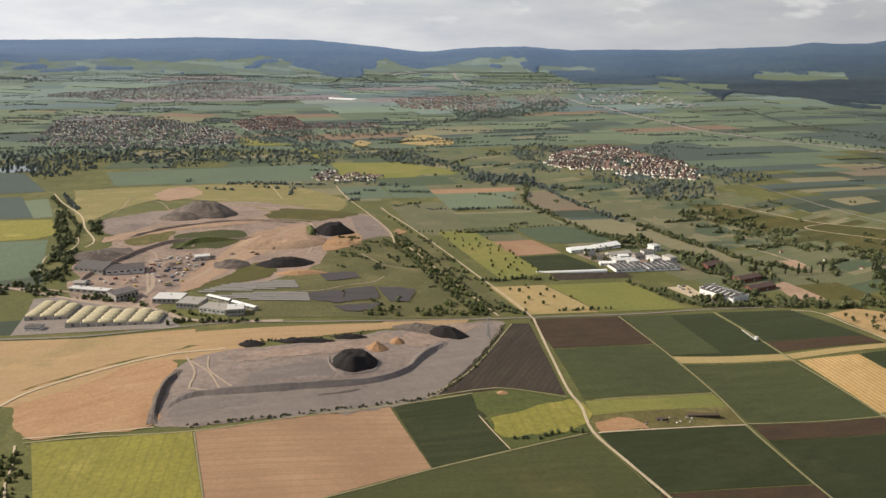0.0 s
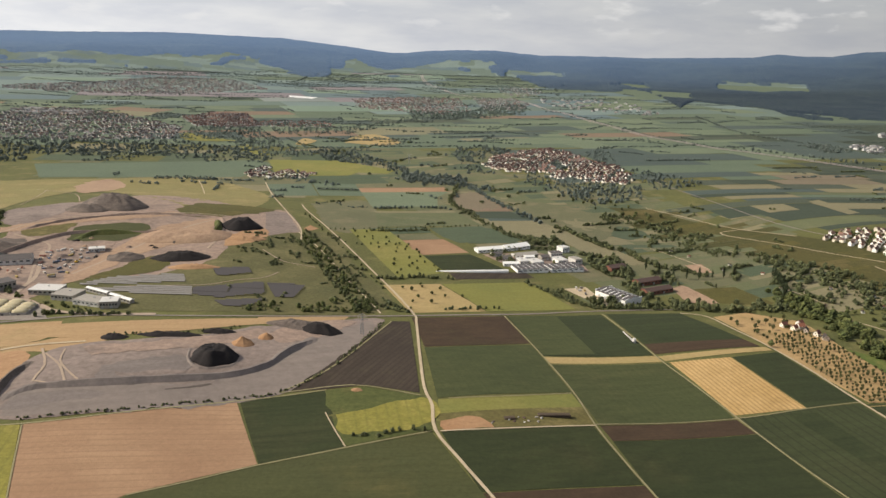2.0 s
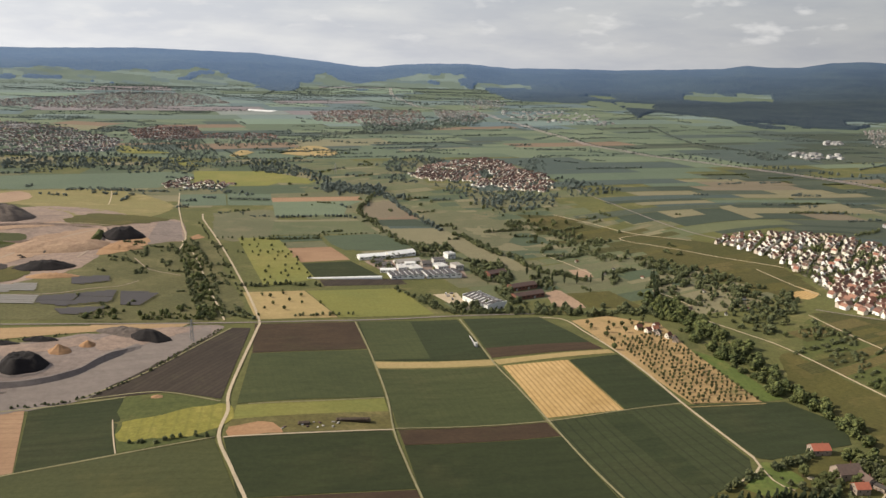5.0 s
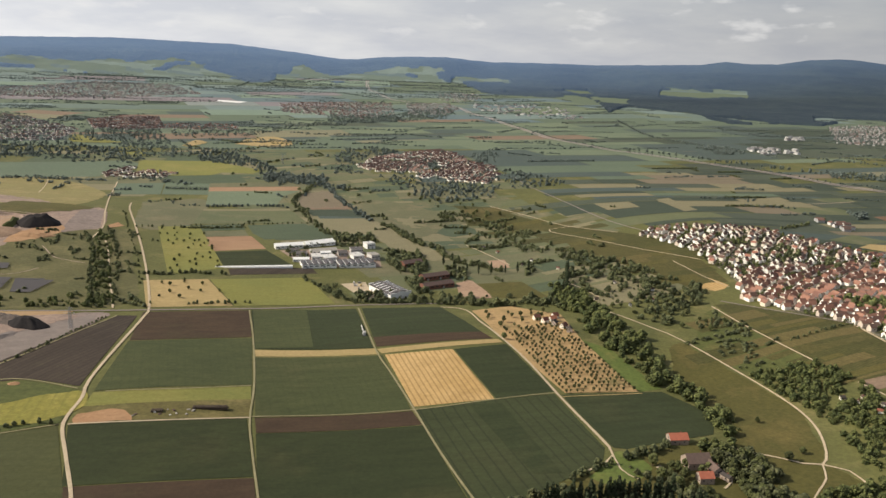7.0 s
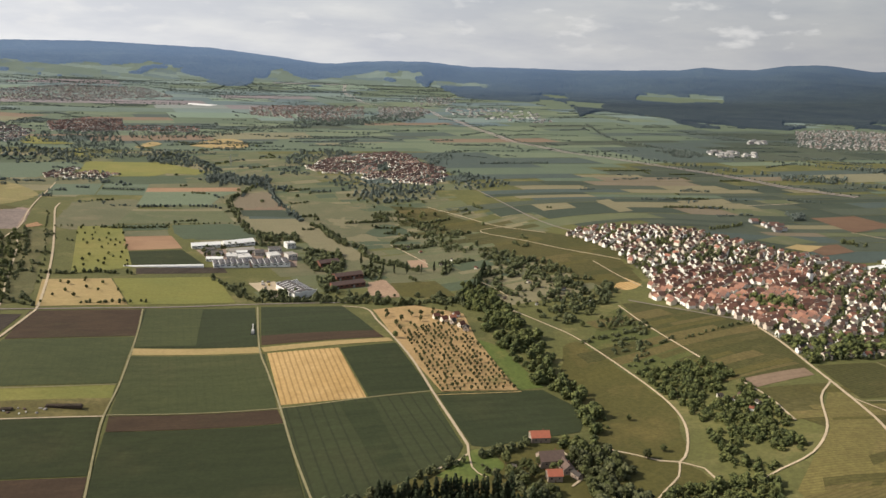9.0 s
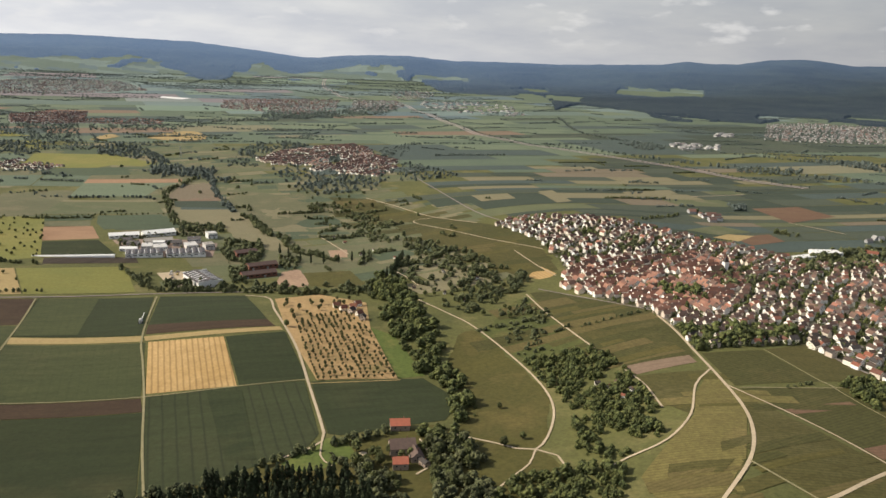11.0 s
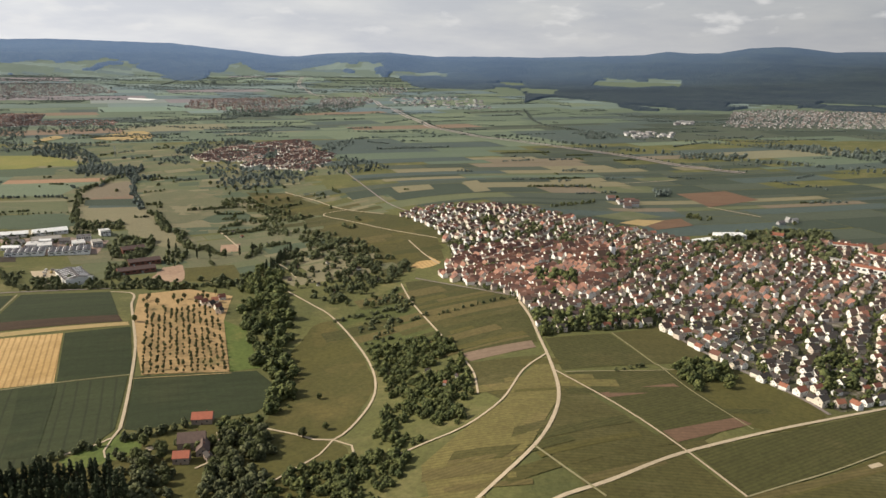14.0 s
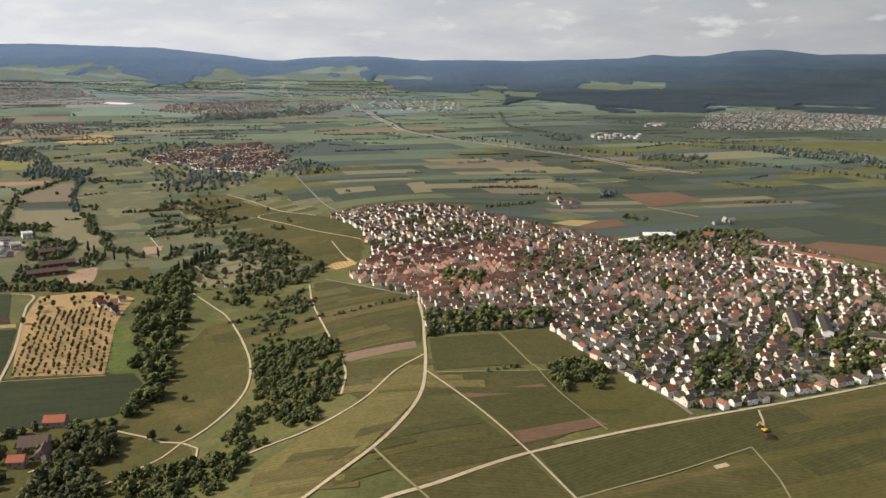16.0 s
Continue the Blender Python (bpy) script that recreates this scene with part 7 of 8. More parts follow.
def hall(name, label, a, b, depth, tall, roof="flat", wall=SHEET, cover=DARKROOF, bays=0, category="building", doors=2, windows=6, pitch=0.18):
    """A building on the front line a to b, going back from it: walls, roof, windows and doors as parts."""
    a, b = Vector((*a, 0)), Vector((*b, 0))
    d = b - a
    l = d.length
    mid = (a + b) / 2
    back_way = Vector((-d.y, d.x, 0)).normalized()
    if back_way.y < 0:
        back_way = -back_way
    turn = math.degrees(math.atan2(d.y, d.x))
    flip = Vector((-d.y, d.x, 0)).normalized().dot(back_way)
    c = mid + back_way * depth / 2
    top = tagged(new(name), label, category)
    top.matrix_basis = pose(c.x, c.y, height(c.x, c.y), 0, 0, turn)
    front = -flip * depth / 2
    box("wall", (l, depth, tall + 1), (0, 0, (tall - 1) / 2), wall, top)
    if roof == "flat":
        deck = box("roof", (l + 0.3, depth + 0.3, 0.25), (0, 0, tall + 0.127), cover, top, bevel=0.05)
        for k in range(max(1, int(l / 12))):
            box("roof_vent", (0.9, 0.9, 0.5), (-l / 2 + l * (k + 0.5) / max(1, int(l / 12)), 0.15 * depth, tall + 0.5), STEEL, deck)
    elif roof == "gable":
        wv, wf, rv, rf = house_shape(l, depth, tall, tall + depth * pitch, 0.25)
        link("roof", rv, rf, cover).parent = top
        for k in (-1, 1):
            g = link("gable", [(k * l / 2, -depth / 2, tall), (k * l / 2, depth / 2, tall), (k * l / 2, 0, tall + depth * pitch), (k * (l / 2 - 0.2), -depth / 2, tall), (k * (l / 2 - 0.2), depth / 2, tall), (k * (l / 2 - 0.2), 0, tall + depth * pitch)],
                     [(0, 1, 2), (5, 4, 3), (0, 3, 4, 1), (1, 4, 5, 2), (2, 5, 3, 0)], wall)
            g.parent = top
    elif roof == "bays":
        n = bays
        for k in range(n):
            w = l / n
            x0 = -l / 2 + k * w
            wv, wf, rv, rf = house_shape(depth, w - 0.2, tall, tall + w * pitch, 0.05)
            o = link("roof_bay", rv, rf, cover); o.parent = top
            o.matrix_basis = pose(x0 + w / 2, 0, 0, 0, 0, 90)
            box("roof_gutter", (0.35, depth, 0.2), (x0, 0, tall + 0.12), WHITE, top)
    for k in range(windows):
        x = -l / 2 + l * (k + 0.5) / windows
        box("window", (l / windows * 0.55, 0.1, tall * 0.28), (x, front - flip * 0.03, tall * 0.62), GLASS, top)
    for k in range(doors):
        x = -l / 2 + l * (k + 0.28) / max(1, doors)
        box("door", (1.6, 0.12, min(2.0, tall * 0.55)), (x, front - flip * 0.04, min(1.0, tall * 0.275)), STEEL, top)
    return top


def domed_store(label, a, b, row_depth, rows, tall):
    """A store with rows of cream membrane domes over low dark walls; rows: how many domes deep each bay is."""
    a, b = Vector((*a, 0)), Vector((*b, 0))
    d = b - a
    l, bays = d.length, len(rows)
    c = (a + b) / 2
    top = tagged(new("domed_warehouse"), label, "warehouse", "domed warehouses")
    top.matrix_basis = pose(c.x, c.y, height(c.x, c.y), 0, 0, math.degrees(math.atan2(d.y, d.x)))
    bm = bmesh.new()
    bmesh.ops.create_uvsphere(bm, u_segments=16, v_segments=12, radius=1)
    bmesh.ops.bisect_plane(bm, geom=bm.verts[:] + bm.edges[:] + bm.faces[:], plane_co=(0, 0, 0.02), plane_no=(0, 0, 1), clear_inner=True)
    w, r = l / bays, row_depth
    for v in bm.verts:
        x, y, z = v.co
        q = max(abs(x), abs(y), 1e-6)
        k = (x * x + y * y) ** 0.5 / q
        v.co = (x * min(k, 1.2) * w * 0.47, y * min(k, 1.2) * r * 0.49, z * 1.9)
    me = bpy.data.meshes.new("dome")
    bm.to_mesh(me); bm.free()
    me.polygons.foreach_set("use_smooth", np.ones(len(me.polygons), dtype=bool))
    me.materials.append(CREAM)
    for i, n in enumerate(rows):
        x = -l / 2 + (i + 0.5) * w
        box("wall", (w - 0.004, n * r, tall + 1), (x, n * r / 2, (tall - 1) / 2), CONCRETE, top)
        for j in range(n):
            o = part("dome", me, top)
            o.location = (x, (j + 0.5) * r, tall + 0.02)
        box("roof_gutter", (0.4, n * r, 0.18), (x - w / 2 + 0.2, n * r / 2, tall + 0.1), DARKROOF, top)
        box("door", (1.8, 0.12, tall * 0.7), (x, -0.05, tall * 0.35), DARKROOF, top)
        box("pilaster", (0.3, 0.25, tall), (x - w / 2 + 0.15, -0.1, tall / 2), SHEET, top)
    return top


domed_store("long warehouse with rows of cream membrane domes", (-233.6, 445), (-177.7, 449), 5.8, (5, 5, 4, 4, 4, 3), 2.4)
domed_store("warehouse with cream membrane domes beside a yard", (-266, 458.2), (-239.5, 460), 5.8, (5, 5, 4), 2.4)
for label, pts, dep, tall, kind, wall, cover in (
        ("long pale office building of the gravel works", [(-262.9, 510.3), (-233.4, 504)], 6, 3.2, "flat", CONCRETE, SHEET),
        ("grey concrete block with a flat roof", [(-221.3, 490.1), (-211, 502)], 12, 5.0, "flat", CONCRETE, DARKROOF),
        ("wide grey industrial hall with a low roof", [(-280.8, 556.4), (-256, 548)], 20, 3.2, "gable", CONCRETE, DARKROOF),
        ("long dark-roofed hall in the works yard", [(-253.6, 548.2), (-228.7, 557.2)], 14, 3.6, "gable", SHEET, DARKROOF),
        ("low hall with a white sheet roof", [(-196.2, 487.7), (-177.3, 487.4)], 13, 3.4, "flat", CONCRETE, SHEET),
        ("grey workshop with a flat roof", [(-177.1, 478), (-162.2, 475.4)], 14, 3.6, "flat", CONCRETE, CONCRETE),
        ("long grey workshop beside the works road", [(-159.6, 469.8), (-141.3, 463.9)], 12, 3.0, "flat", SHEET, CONCRETE),
        ("tall grey block at the works entrance", [(-139, 460.6), (-128.9, 462.6)], 10, 4.6, "flat", CONCRETE, SHEET),
        ("long white roofed shed behind the workshops", [(-163.2, 497), (-145.5, 486.8)], 3, 2.6, "gable", CONCRETE, WHITE),
        ("long white roofed shed behind the workshops", [(-142.5, 483.2), (-124.7, 471.5)], 3, 2.6, "gable", CONCRETE, WHITE),
        ("small gatehouse on the warehouse yard", [(-256.8, 441.9), (-246.8, 441.3)], 5, 2.4, "flat", SHEET, DARKROOF),
        ("small shed in the sorting yard", [(-266.4, 524.4), (-258.1, 523.6)], 6, 2.2, "gable", SHEET, CONCRETE),
        ("pale silo house in the sorting yard", [(-202.8, 592.8), (-192, 597)], 7, 3.0, "flat", SHEET, SHEET)):
    hall("works_hall", label, pts[0], pts[1], dep, tall, kind, wall, cover, category="hall")
for label, pts, dep, tall, kind, wall, cover, bays in (
        ("white glasshouse with dark panels on its bays", [(129.9, 602.8), (155.4, 610.5)], 15, 2.6, "bays", WHITE, PANEL, 6),
        ("white glasshouse with dark panels on its bays", [(157.9, 611.1), (185.5, 619.5)], 16, 2.6, "bays", WHITE, PANEL, 6),
        ("long white shed of a nursery", [(100.8, 652.3), (122.5, 660.2)], 9, 2.6, "gable", WHITE, WHITE, 0),
        ("long white shed of a nursery", [(125.7, 662.9), (147.6, 676.7)], 11, 2.6, "gable", WHITE, WHITE, 0),
        ("low white nursery building", [(134.3, 626.8), (141.9, 628.6)], 12, 2.4, "flat", WHITE, SHEET, 0),
        ("low white nursery hall with a grey roof", [(144.5, 624.5), (154, 628.5)], 12, 2.8, "flat", WHITE, SHEET, 0),
        ("low grey hall of a nursery", [(132.3, 642.7), (152.1, 651.3)], 9, 2.2, "gable", SHEET, CONCRETE, 0),
        ("white nursery workshop with flat roof", [(166.8, 635.1), (175.2, 639.1)], 12, 3.0, "flat", WHITE, SHEET, 0),
        ("grey nursery workshop with flat roof", [(181.4, 637.4), (187.8, 640.9)], 10, 4.2, "flat", SHEET, CONCRETE, 0),
        ("white block of a nursery", [(175.7, 671.3), (182.3, 675.4)], 8, 4.6, "flat", WHITE, SHEET, 0),
        ("small grey store of a nursery", [(120.4, 634.6), (128.2, 634.2)], 7, 2.4, "gable", SHEET, DARKROOF, 0),
        ("small white store of a nursery", [(139.5, 639.8), (147.8, 641.5)], 5, 2.8, "gable", WHITE, WHITE, 0),
        ("dark-roofed packing shed of a nursery", [(154.0, 642.0), (161.2, 644.3)], 8, 2.8, "gable", CONCRETE, DARKROOF, 0),
        ("grey office block of a nursery", [(163.1, 653.2), (173.1, 655.9)], 7, 4.0, "flat", SHEET, DARKROOF, 0),
        ("dark-roofed shed behind nursery halls", [(112.1, 644.2), (120.9, 646.3)], 5, 2.4, "gable", SHEET, DARKROOF, 0),
        ("low white glasshouse beside the dark field", [(120.1, 618.9), (132.6, 620.1)], 6, 2.2, "gable", WHITE, WHITE, 0),
        ("old brick works with a red-brown roof", [(224.1, 566.1), (246.5, 578.3)], 9, 3.0, "gable", BRICK, RUST, 0),
        ("old brick works wing with a red-brown roof", [(224.2, 589.8), (243.8, 600.8)], 9, 3.2, "gable", BRICK, RUST, 0),
        ("red roofed farm building among trees", [(208.7, 623.4), (223.2, 632.7)], 9, 3.2, "gable", BRICK, RUST, 0),
        ("white greenhouse in the village park", [(661.4, 621.1), (681.7, 630.1)], 8, 2.6, "flat", WHITE, WHITE, 0),
        ("long white sports hall at the village edge", [(686.5, 642.1), (710.9, 642.2)], 12, 3.4, "flat", WHITE, WHITE, 0),
        ("orange roofed club house on a lawn", [(732.3, 653.3), (743.9, 645.8)], 9, 3.0, "gable", SHEET, ROOF_RED, 0),
        ("long school building with white walls", [(739.6, 572.2), (749.3, 558.2)], 5, 4.0, "flat", WHITE, CONCRETE, 0),
        ("cream apartment block with balconies", [(718.9, 399.5), (733.5, 392.2)], 6, 5.5, "gable", CREAM, ROOF_DARK, 0),
        ("cream apartment block beside dark trees", [(693.4, 404.2), (704.5, 432.9)], 5.5, 5.6, "gable", WALL, ROOF_DARK, 0),
        ("cream apartment block beside dark trees", [(708.1, 400.3), (720.1, 428.3)], 5.5, 5.6, "gable", WALL, ROOF_DARK, 0),
        ("terrace of white houses with red roofs", [(746.4, 550.2), (761.6, 532.9)], 6, 4.5, "gable", WALL, ROOF_RED, 0),
        ("terrace of white houses with red roofs", [(781.4, 587.3), (803.1, 555)], 6, 4.5, "gable", WALL, ROOF_RED, 0),
        ("terrace of white houses with red roofs", [(770.2, 615.8), (790.6, 605.4)], 6, 4.5, "gable", WALL, ROOF_RED, 0)):
    hall("hall" if "hall" in label or "shed" in label else "building", label, pts[0], pts[1], dep, tall, kind, wall, cover, bays)

# the hall with a solar roof and its fenced yard
HA, HB, HC = [(183.5, 560.8), (200.1, 536.1), (213.1, 548.7)]
solar_hall = hall("solar_hall", "white walled hall with dark solar panels on its roof", HB, HA, 17, 4.2, "gable", WHITE, DARKROOF, category="hall", doors=5, windows=0, pitch=0.1)
for i in range(7):
    for j in (-1, 1):
        o = part("solar_panel", box_mesh("solar_panel", (3.2, 5.6, 0.1), (0, 0, 0), PANEL), solar_hall)
        l_hall = (Vector(HA) - Vector(HB)).length
        o.matrix_basis = pose(-l_hall / 2 + l_hall * (i + 0.5) / 7, j * 4.3, 4.2 + 0.1 * 17 * 0.5 + 0.3, -j * 11.3, 0, 0)
for i in range(6):
    for j in (-1, 1):
        o = part("skylight", box_mesh("skylight", (0.7, 6.4, 0.2), (0, 0, 0), WHITE), solar_hall)
        o.matrix_basis = pose(-l_hall / 2 + l_hall * (i + 1) / 7, j * 4.3, 4.2 + 0.1 * 17 * 0.5 + 0.32, -j * 11.3, 0, 0)
for q in (-1, 1):
    box("parapet", (0.5, 17.2, 0.9), (q * l_hall / 2, 0, 4.7), WHITE, solar_hall)
field("paved_yard", "pale paved yard beside the solar hall", TRACK, [(162, 571), (179.9, 579.3), (184.6, 559.6), (197.5, 535.8), (183.1, 534)], 0.2, "yard")

# farmstead by the poplars
FARM_ROOF = paint("brown_farm_roof", (0.150, 0.105, 0.085), (0.115, 0.080, 0.066), 0.85)
FARM_WALL = paint("old_farm_wall", (0.36, 0.29, 0.23), (0.28, 0.22, 0.18), 0.9)
for label, at, l, w, e, r, turn, roof in (
        ("barn with a bright red tiled roof", [(335.7, 332.6)], 8.4, 6.0, 2.6, 4.6, 4, ROOF_BARN),
        ("large brown roofed farmhouse", [(336.6, 310.6)], 10.5, 7.5, 3.2, 6.0, 8, FARM_ROOF),
        ("brown roofed stable wing", [(341.9, 305.9)], 9.0, 5.0, 2.4, 4.4, -78, FARM_ROOF),
        ("small farm house with a red tiled roof", [(335.8, 297.7)], 6.0, 5.0, 2.8, 4.6, 4, ROOF_BARN),
        ("small grey shed on the farm", [(344.8, 300.4)], 7.0, 2.6, 2.0, 2.8, -60, ROOF_DARK)):
    k = house_kind(label, l, w, e, r, roof, 7, "farmstead")
    k.name = "farm_building"
    for c in k.children:
        if c.name.startswith("wall"):
            c.data.materials[0] = FARM_WALL
    k.matrix_basis = pose(*at[0], float(height(*at[0])), 0, 0, turn)

for i, (x, y, turn) in enumerate([(296, 495.5, 20), (300.6, 490, 35), (306, 486, 60), (311, 480.5, 40), (306.5, 494, 10), (313.5, 474, 80), (309, 501, 30)]):
    k = house_kind("small pale house with a red roof beside an orchard", 4.2, 3.4, 2.1, 3.8, (ROOF_RED, ROOF_RED, ROOF_DARK)[i % 3], 20 + i, "orchard houses")
    k.matrix_basis = pose(x, y, float(height(x, y)), 0, 0, turn)
for label, pts in (("small pale garden shed among trees", [(432.9, 372.5), (437.5, 365.8), (441.7, 369.5), (446.1, 358.8), (440.6, 352.9)]), ("small grey garden shed in the valley gardens", [(346.1, 543.9), (346.6, 574.9), (366.7, 530.4), (368.7, 582.3), (386.3, 540.7), (392.1, 564.1), (406, 534.3), (378.2, 513.4)]), ("small pale garden shed beside a valley path", [(278.4, 696.7), (289.1, 678.5), (305, 636.4), (315, 649.2), (332.6, 623.3)])):
    for i, p in enumerate(pts):
        k = house_kind(label, 2.6, 1.9, 1.3, 2.0, (ROOF_DARK, ROOF_RED, ROOF_DARK)[i % 3], i, "garden sheds")
        k.name = "garden_shed"
        k.matrix_basis = pose(*p, float(height(*p)), 0, 0, 37 * i)

# village church
CX, CY = [(567.6, 560.5)][0]
church = tagged(new("church"), "white village church with a dark roof and a tower", "church")
church.matrix_basis = pose(CX, CY, float(height(CX, CY)), 0, 0, 15)
wv, wf, rv, rf = house_shape(12, 6, 4.2, 7.6)
link("nave", wv, wf, WHITE).parent = church
link("roof", rv, rf, ROOF_DARK).parent = church
tower = box("tower", (3.4, 3.4, 10.6), (7.0, 0, 5.0), WHITE, church)
link("spire", [(5.2, -1.8, 10.2), (8.8, -1.8, 10.2), (8.8, 1.8, 10.2), (5.2, 1.8, 10.2), (7, 0, 14.5)], [(0, 1, 4), (1, 2, 4), (2, 3, 4), (3, 0, 4), (3, 2, 1, 0)], ROOF_DARK).parent = tower
for k in range(4):
    for q in (-1, 1):
        box("window", (0.7, 0.1, 1.8), (-4.5 + 2.8 * k, q * 3.02, 2.6), GLASS, church)


# ---- quarry ----
def heap(label, at, rx, ry, tall, mat, seed, turn=0.0, flat=0.35):
    rng = random.Random(seed)
    verts, faces = [], []
    rings, seg = 18, 56
    for j in range(rings + 1):
        f = j / rings
        prof = min(1.0, (1 - f) / (1 - flat)) ** 0.9
        for i in range(seg):
            a = 2 * math.pi * i / seg
            wob = 1 + 0.22 * noise.noise((math.cos(a) * 1.4 + seed, math.sin(a) * 1.4, 0)) + 0.06 * noise.noise((math.cos(a) * 5, math.sin(a) * 5, seed))
            x, y = math.cos(a) * rx * f * wob, math.sin(a) * ry * f * wob
            c, s = math.cos(radians(turn)), math.sin(radians(turn))
            X, Y = at[0] + x * c - y * s, at[1] + x * s + y * c
            z = float(height(X, Y)) + tall * prof * (1 + 0.2 * noise.noise((X * 0.15, Y * 0.15, seed))) + (-0.4 if j == rings else 0.1) + 0.7 * noise.noise((X * 0.4, Y * 0.4, 0)) * prof + 0.10 * tall * noise.noise((a * 5, f * 1.5, seed)) * min(1, 4 * f * (1 - f))
            verts.append((X, Y, z))
    for j in range(rings):
        for i in range(seg):
            a, b = j * seg + i, j * seg + (i + 1) % seg
            faces.append((a, b, b + seg, a + seg) if j else (a, b + seg, a + seg))
    ob = link("mound", verts, faces, mat, True)
    if ob.data.polygons[seg + 2].normal.z < 0:
        ob.data.flip_normals()
    return tagged(ob, label, "heap", "spoil heaps")


heap("black tailings heap on the gravel floor", [(-51, 392.5)][0], 13, 11, 5.6, COAL, 1, flat=0.5)
heap("tan sand heap beside the black heap", [(-40.3, 412.6)][0], 6, 5.5, 3.6, CLAY, 2, flat=0.1)
heap("small tan sand heap", [(-30, 423.2)][0], 5, 4, 2.6, CLAY, 3, flat=0.1)
heap("long dark heap at the end of the pit", [(-2, 440.4)][0], 13, 8, 4.6, COAL, 4, -20)
heap("low grey spoil bank at the pit's end", [(-15.7, 446.1)][0], 18, 8, 3.0, SLAG, 5, -10)
heap("low dark spoil bank beside the road", [(-111.5, 413.1)][0], 8, 4, 1.8, COAL, 6)
heap("low dark spoil bank beside the road", [(-82.1, 418.9)][0], 18, 4, 1.8, COAL, 7, 4)
heap("low dark spoil bank beside the road", [(-57.4, 427.4)][0], 10, 4, 1.8, COAL, 8, 6)
heap("steep black tailings heap above an orange bank", [(-108.2, 687.4)][0], 19, 17, 7.5, COAL, 9, 20)
heap("orange sand bank below a black heap", [(-94.7, 647.5)][0], 16, 8, 2.6, CLAY, 10, 8)
heap("dark grey slag hill at the quarry's back", [(-239.7, 739)][0], 34, 26, 11.0, SLAG, 11, -25)
heap("grey slag bank on the quarry hill", [(-255, 714)][0], 22, 14, 5.0, SLAG, 12, 5)
heap("black tailings bank in the quarry", [(-130, 586.6)][0], 22, 11, 5.0, COAL, 13, 8)
heap("grey gravel cone in the quarry", [(-170.3, 584)][0], 15, 11, 4.0, SLAG, 14, 12)
heap("tan sand bank on the quarry edge", [(-113.2, 562.3)][0], 19, 6, 2.4, CLAY, 15, 8)
heap("dark grey slag bank behind the works", [(-276.4, 590.5)][0], 25, 13, 4.0, SLAG, 16, 5)
heap("broad tan plateau in the quarry", [(-144.7, 644.2)][0], 42, 20, 4.0, SAND, 17, 15, 0.6)
heap("rubble pile in the sorting yard", [(-217.9, 579)][0], 7, 5, 2.2, RUBBLE, 18)
heap("rubble pile in the sorting yard", [(-214.1, 550.8)][0], 5, 4, 1.8, RUBBLE, 19)
heap("rubble pile in the sorting yard", [(-230.5, 534.8)][0], 6, 4, 1.8, RUBBLE, 20)
heap("small ring of yellow earth on a meadow", [(27.4, 364.1)][0], 3.2, 2.2, 0.8, CLAY, 21)
for q in range(14):
    rngq = random.Random(q)
    heap("small rubble pile in the works yard", (-190 + rngq.uniform(-46, 46), 600 + rngq.uniform(-45, 30)), rngq.uniform(2, 4), rngq.uniform(1.6, 3), rngq.uniform(0.8, 1.6), rngq.choice((RUBBLE, SAND, SLAG, COAL)), 30 + q)


def bank(label, points, wide, tall, mat):
    """A scarp: a ridge with one steep face."""
    line = curve(points, 4)
    verts, faces = [], []
    for i, p in enumerate(line):
        d = (line[min(i + 1, len(line) - 1)] - line[max(i - 1, 0)]).normalized()
        side = Vector((-d.y, d.x, 0))
        end = min(1.0, min(i, len(line) - 1 - i) / 4)
        wob = 1 + 0.5 * noise.noise((p.x * 0.08, p.y * 0.08, 1))
        for off, h in ((-0.5, -0.1), (-0.12, 1.0), (0.1, 0.9), (0.5, -0.1)):
            q = p + side * (off * wide * wob)
            verts.append((q.x, q.y, float(height(q.x, q.y)) + 0.25 + h * tall * end * wob))
        if i:
            b = 4 * i
            faces += [(b - 4 + k, b - 3 + k, b + 1 + k, b + k) for k in range(3)]
    ob = link("scarp", verts, faces, mat, False)
    if ob.data.polygons[1].normal.z < 0:
        ob.data.flip_normals()
    return tagged(ob, label, "bank", kind="structure")


bank("dark grey scarp across the gravel pit", [(-134.4, 338.2), (-126.8, 349.3), (-108.7, 353.7), (-87.5, 358.2), (-66, 364.3), (-38.6, 373.7), (-22.1, 387.9), (-15.4, 404.6), (-1.8, 428.3)], 7.0, 2.2, DARK_GRAVEL)
bank("low berm round the black heap", [(-65.8, 403.3), (-63.5, 390), (-58, 381), (-50, 379), (-40, 384), (-35.5, 394)], 2.2, 0.7, PITFLOOR)
bank("low grey scarp in the gravel pit", [(-64.2, 353.9), (-53.8, 357.9), (-43.1, 363.3)], 3, 1.0, SLAG)
bank("dark scarp between clay slope and gravel pit", [(-133.8, 322.4), (-138.4, 339.5), (-141.9, 360.3), (-140.8, 379.9)], 5, 2.5, SLAG)
bank("brown bank along the quarry terrace", [(-267.1, 525.7), (-262.7, 571.4), (-236.9, 632.6), (-184.2, 648), (-138.7, 661.5), (-113.1, 656.8)], 5, 2.0, RUBBLE)
bank("pale bank along the quarry terrace", [(-278.4, 635.2), (-250.8, 672), (-200, 706), (-139, 713.2), (-124.6, 693.9)], 5, 1.6, RUBBLE)
bank("dark grassed bank in the quarry", [(-133.9, 702.6), (-124.5, 673.3), (-125.2, 642.9)], 7, 4.0, LUSH)
bank("dark grassed bank in the quarry", [(-226.8, 619.9), (-215.2, 639.1), (-179.5, 648.5)], 9, 3.0, LUSH)
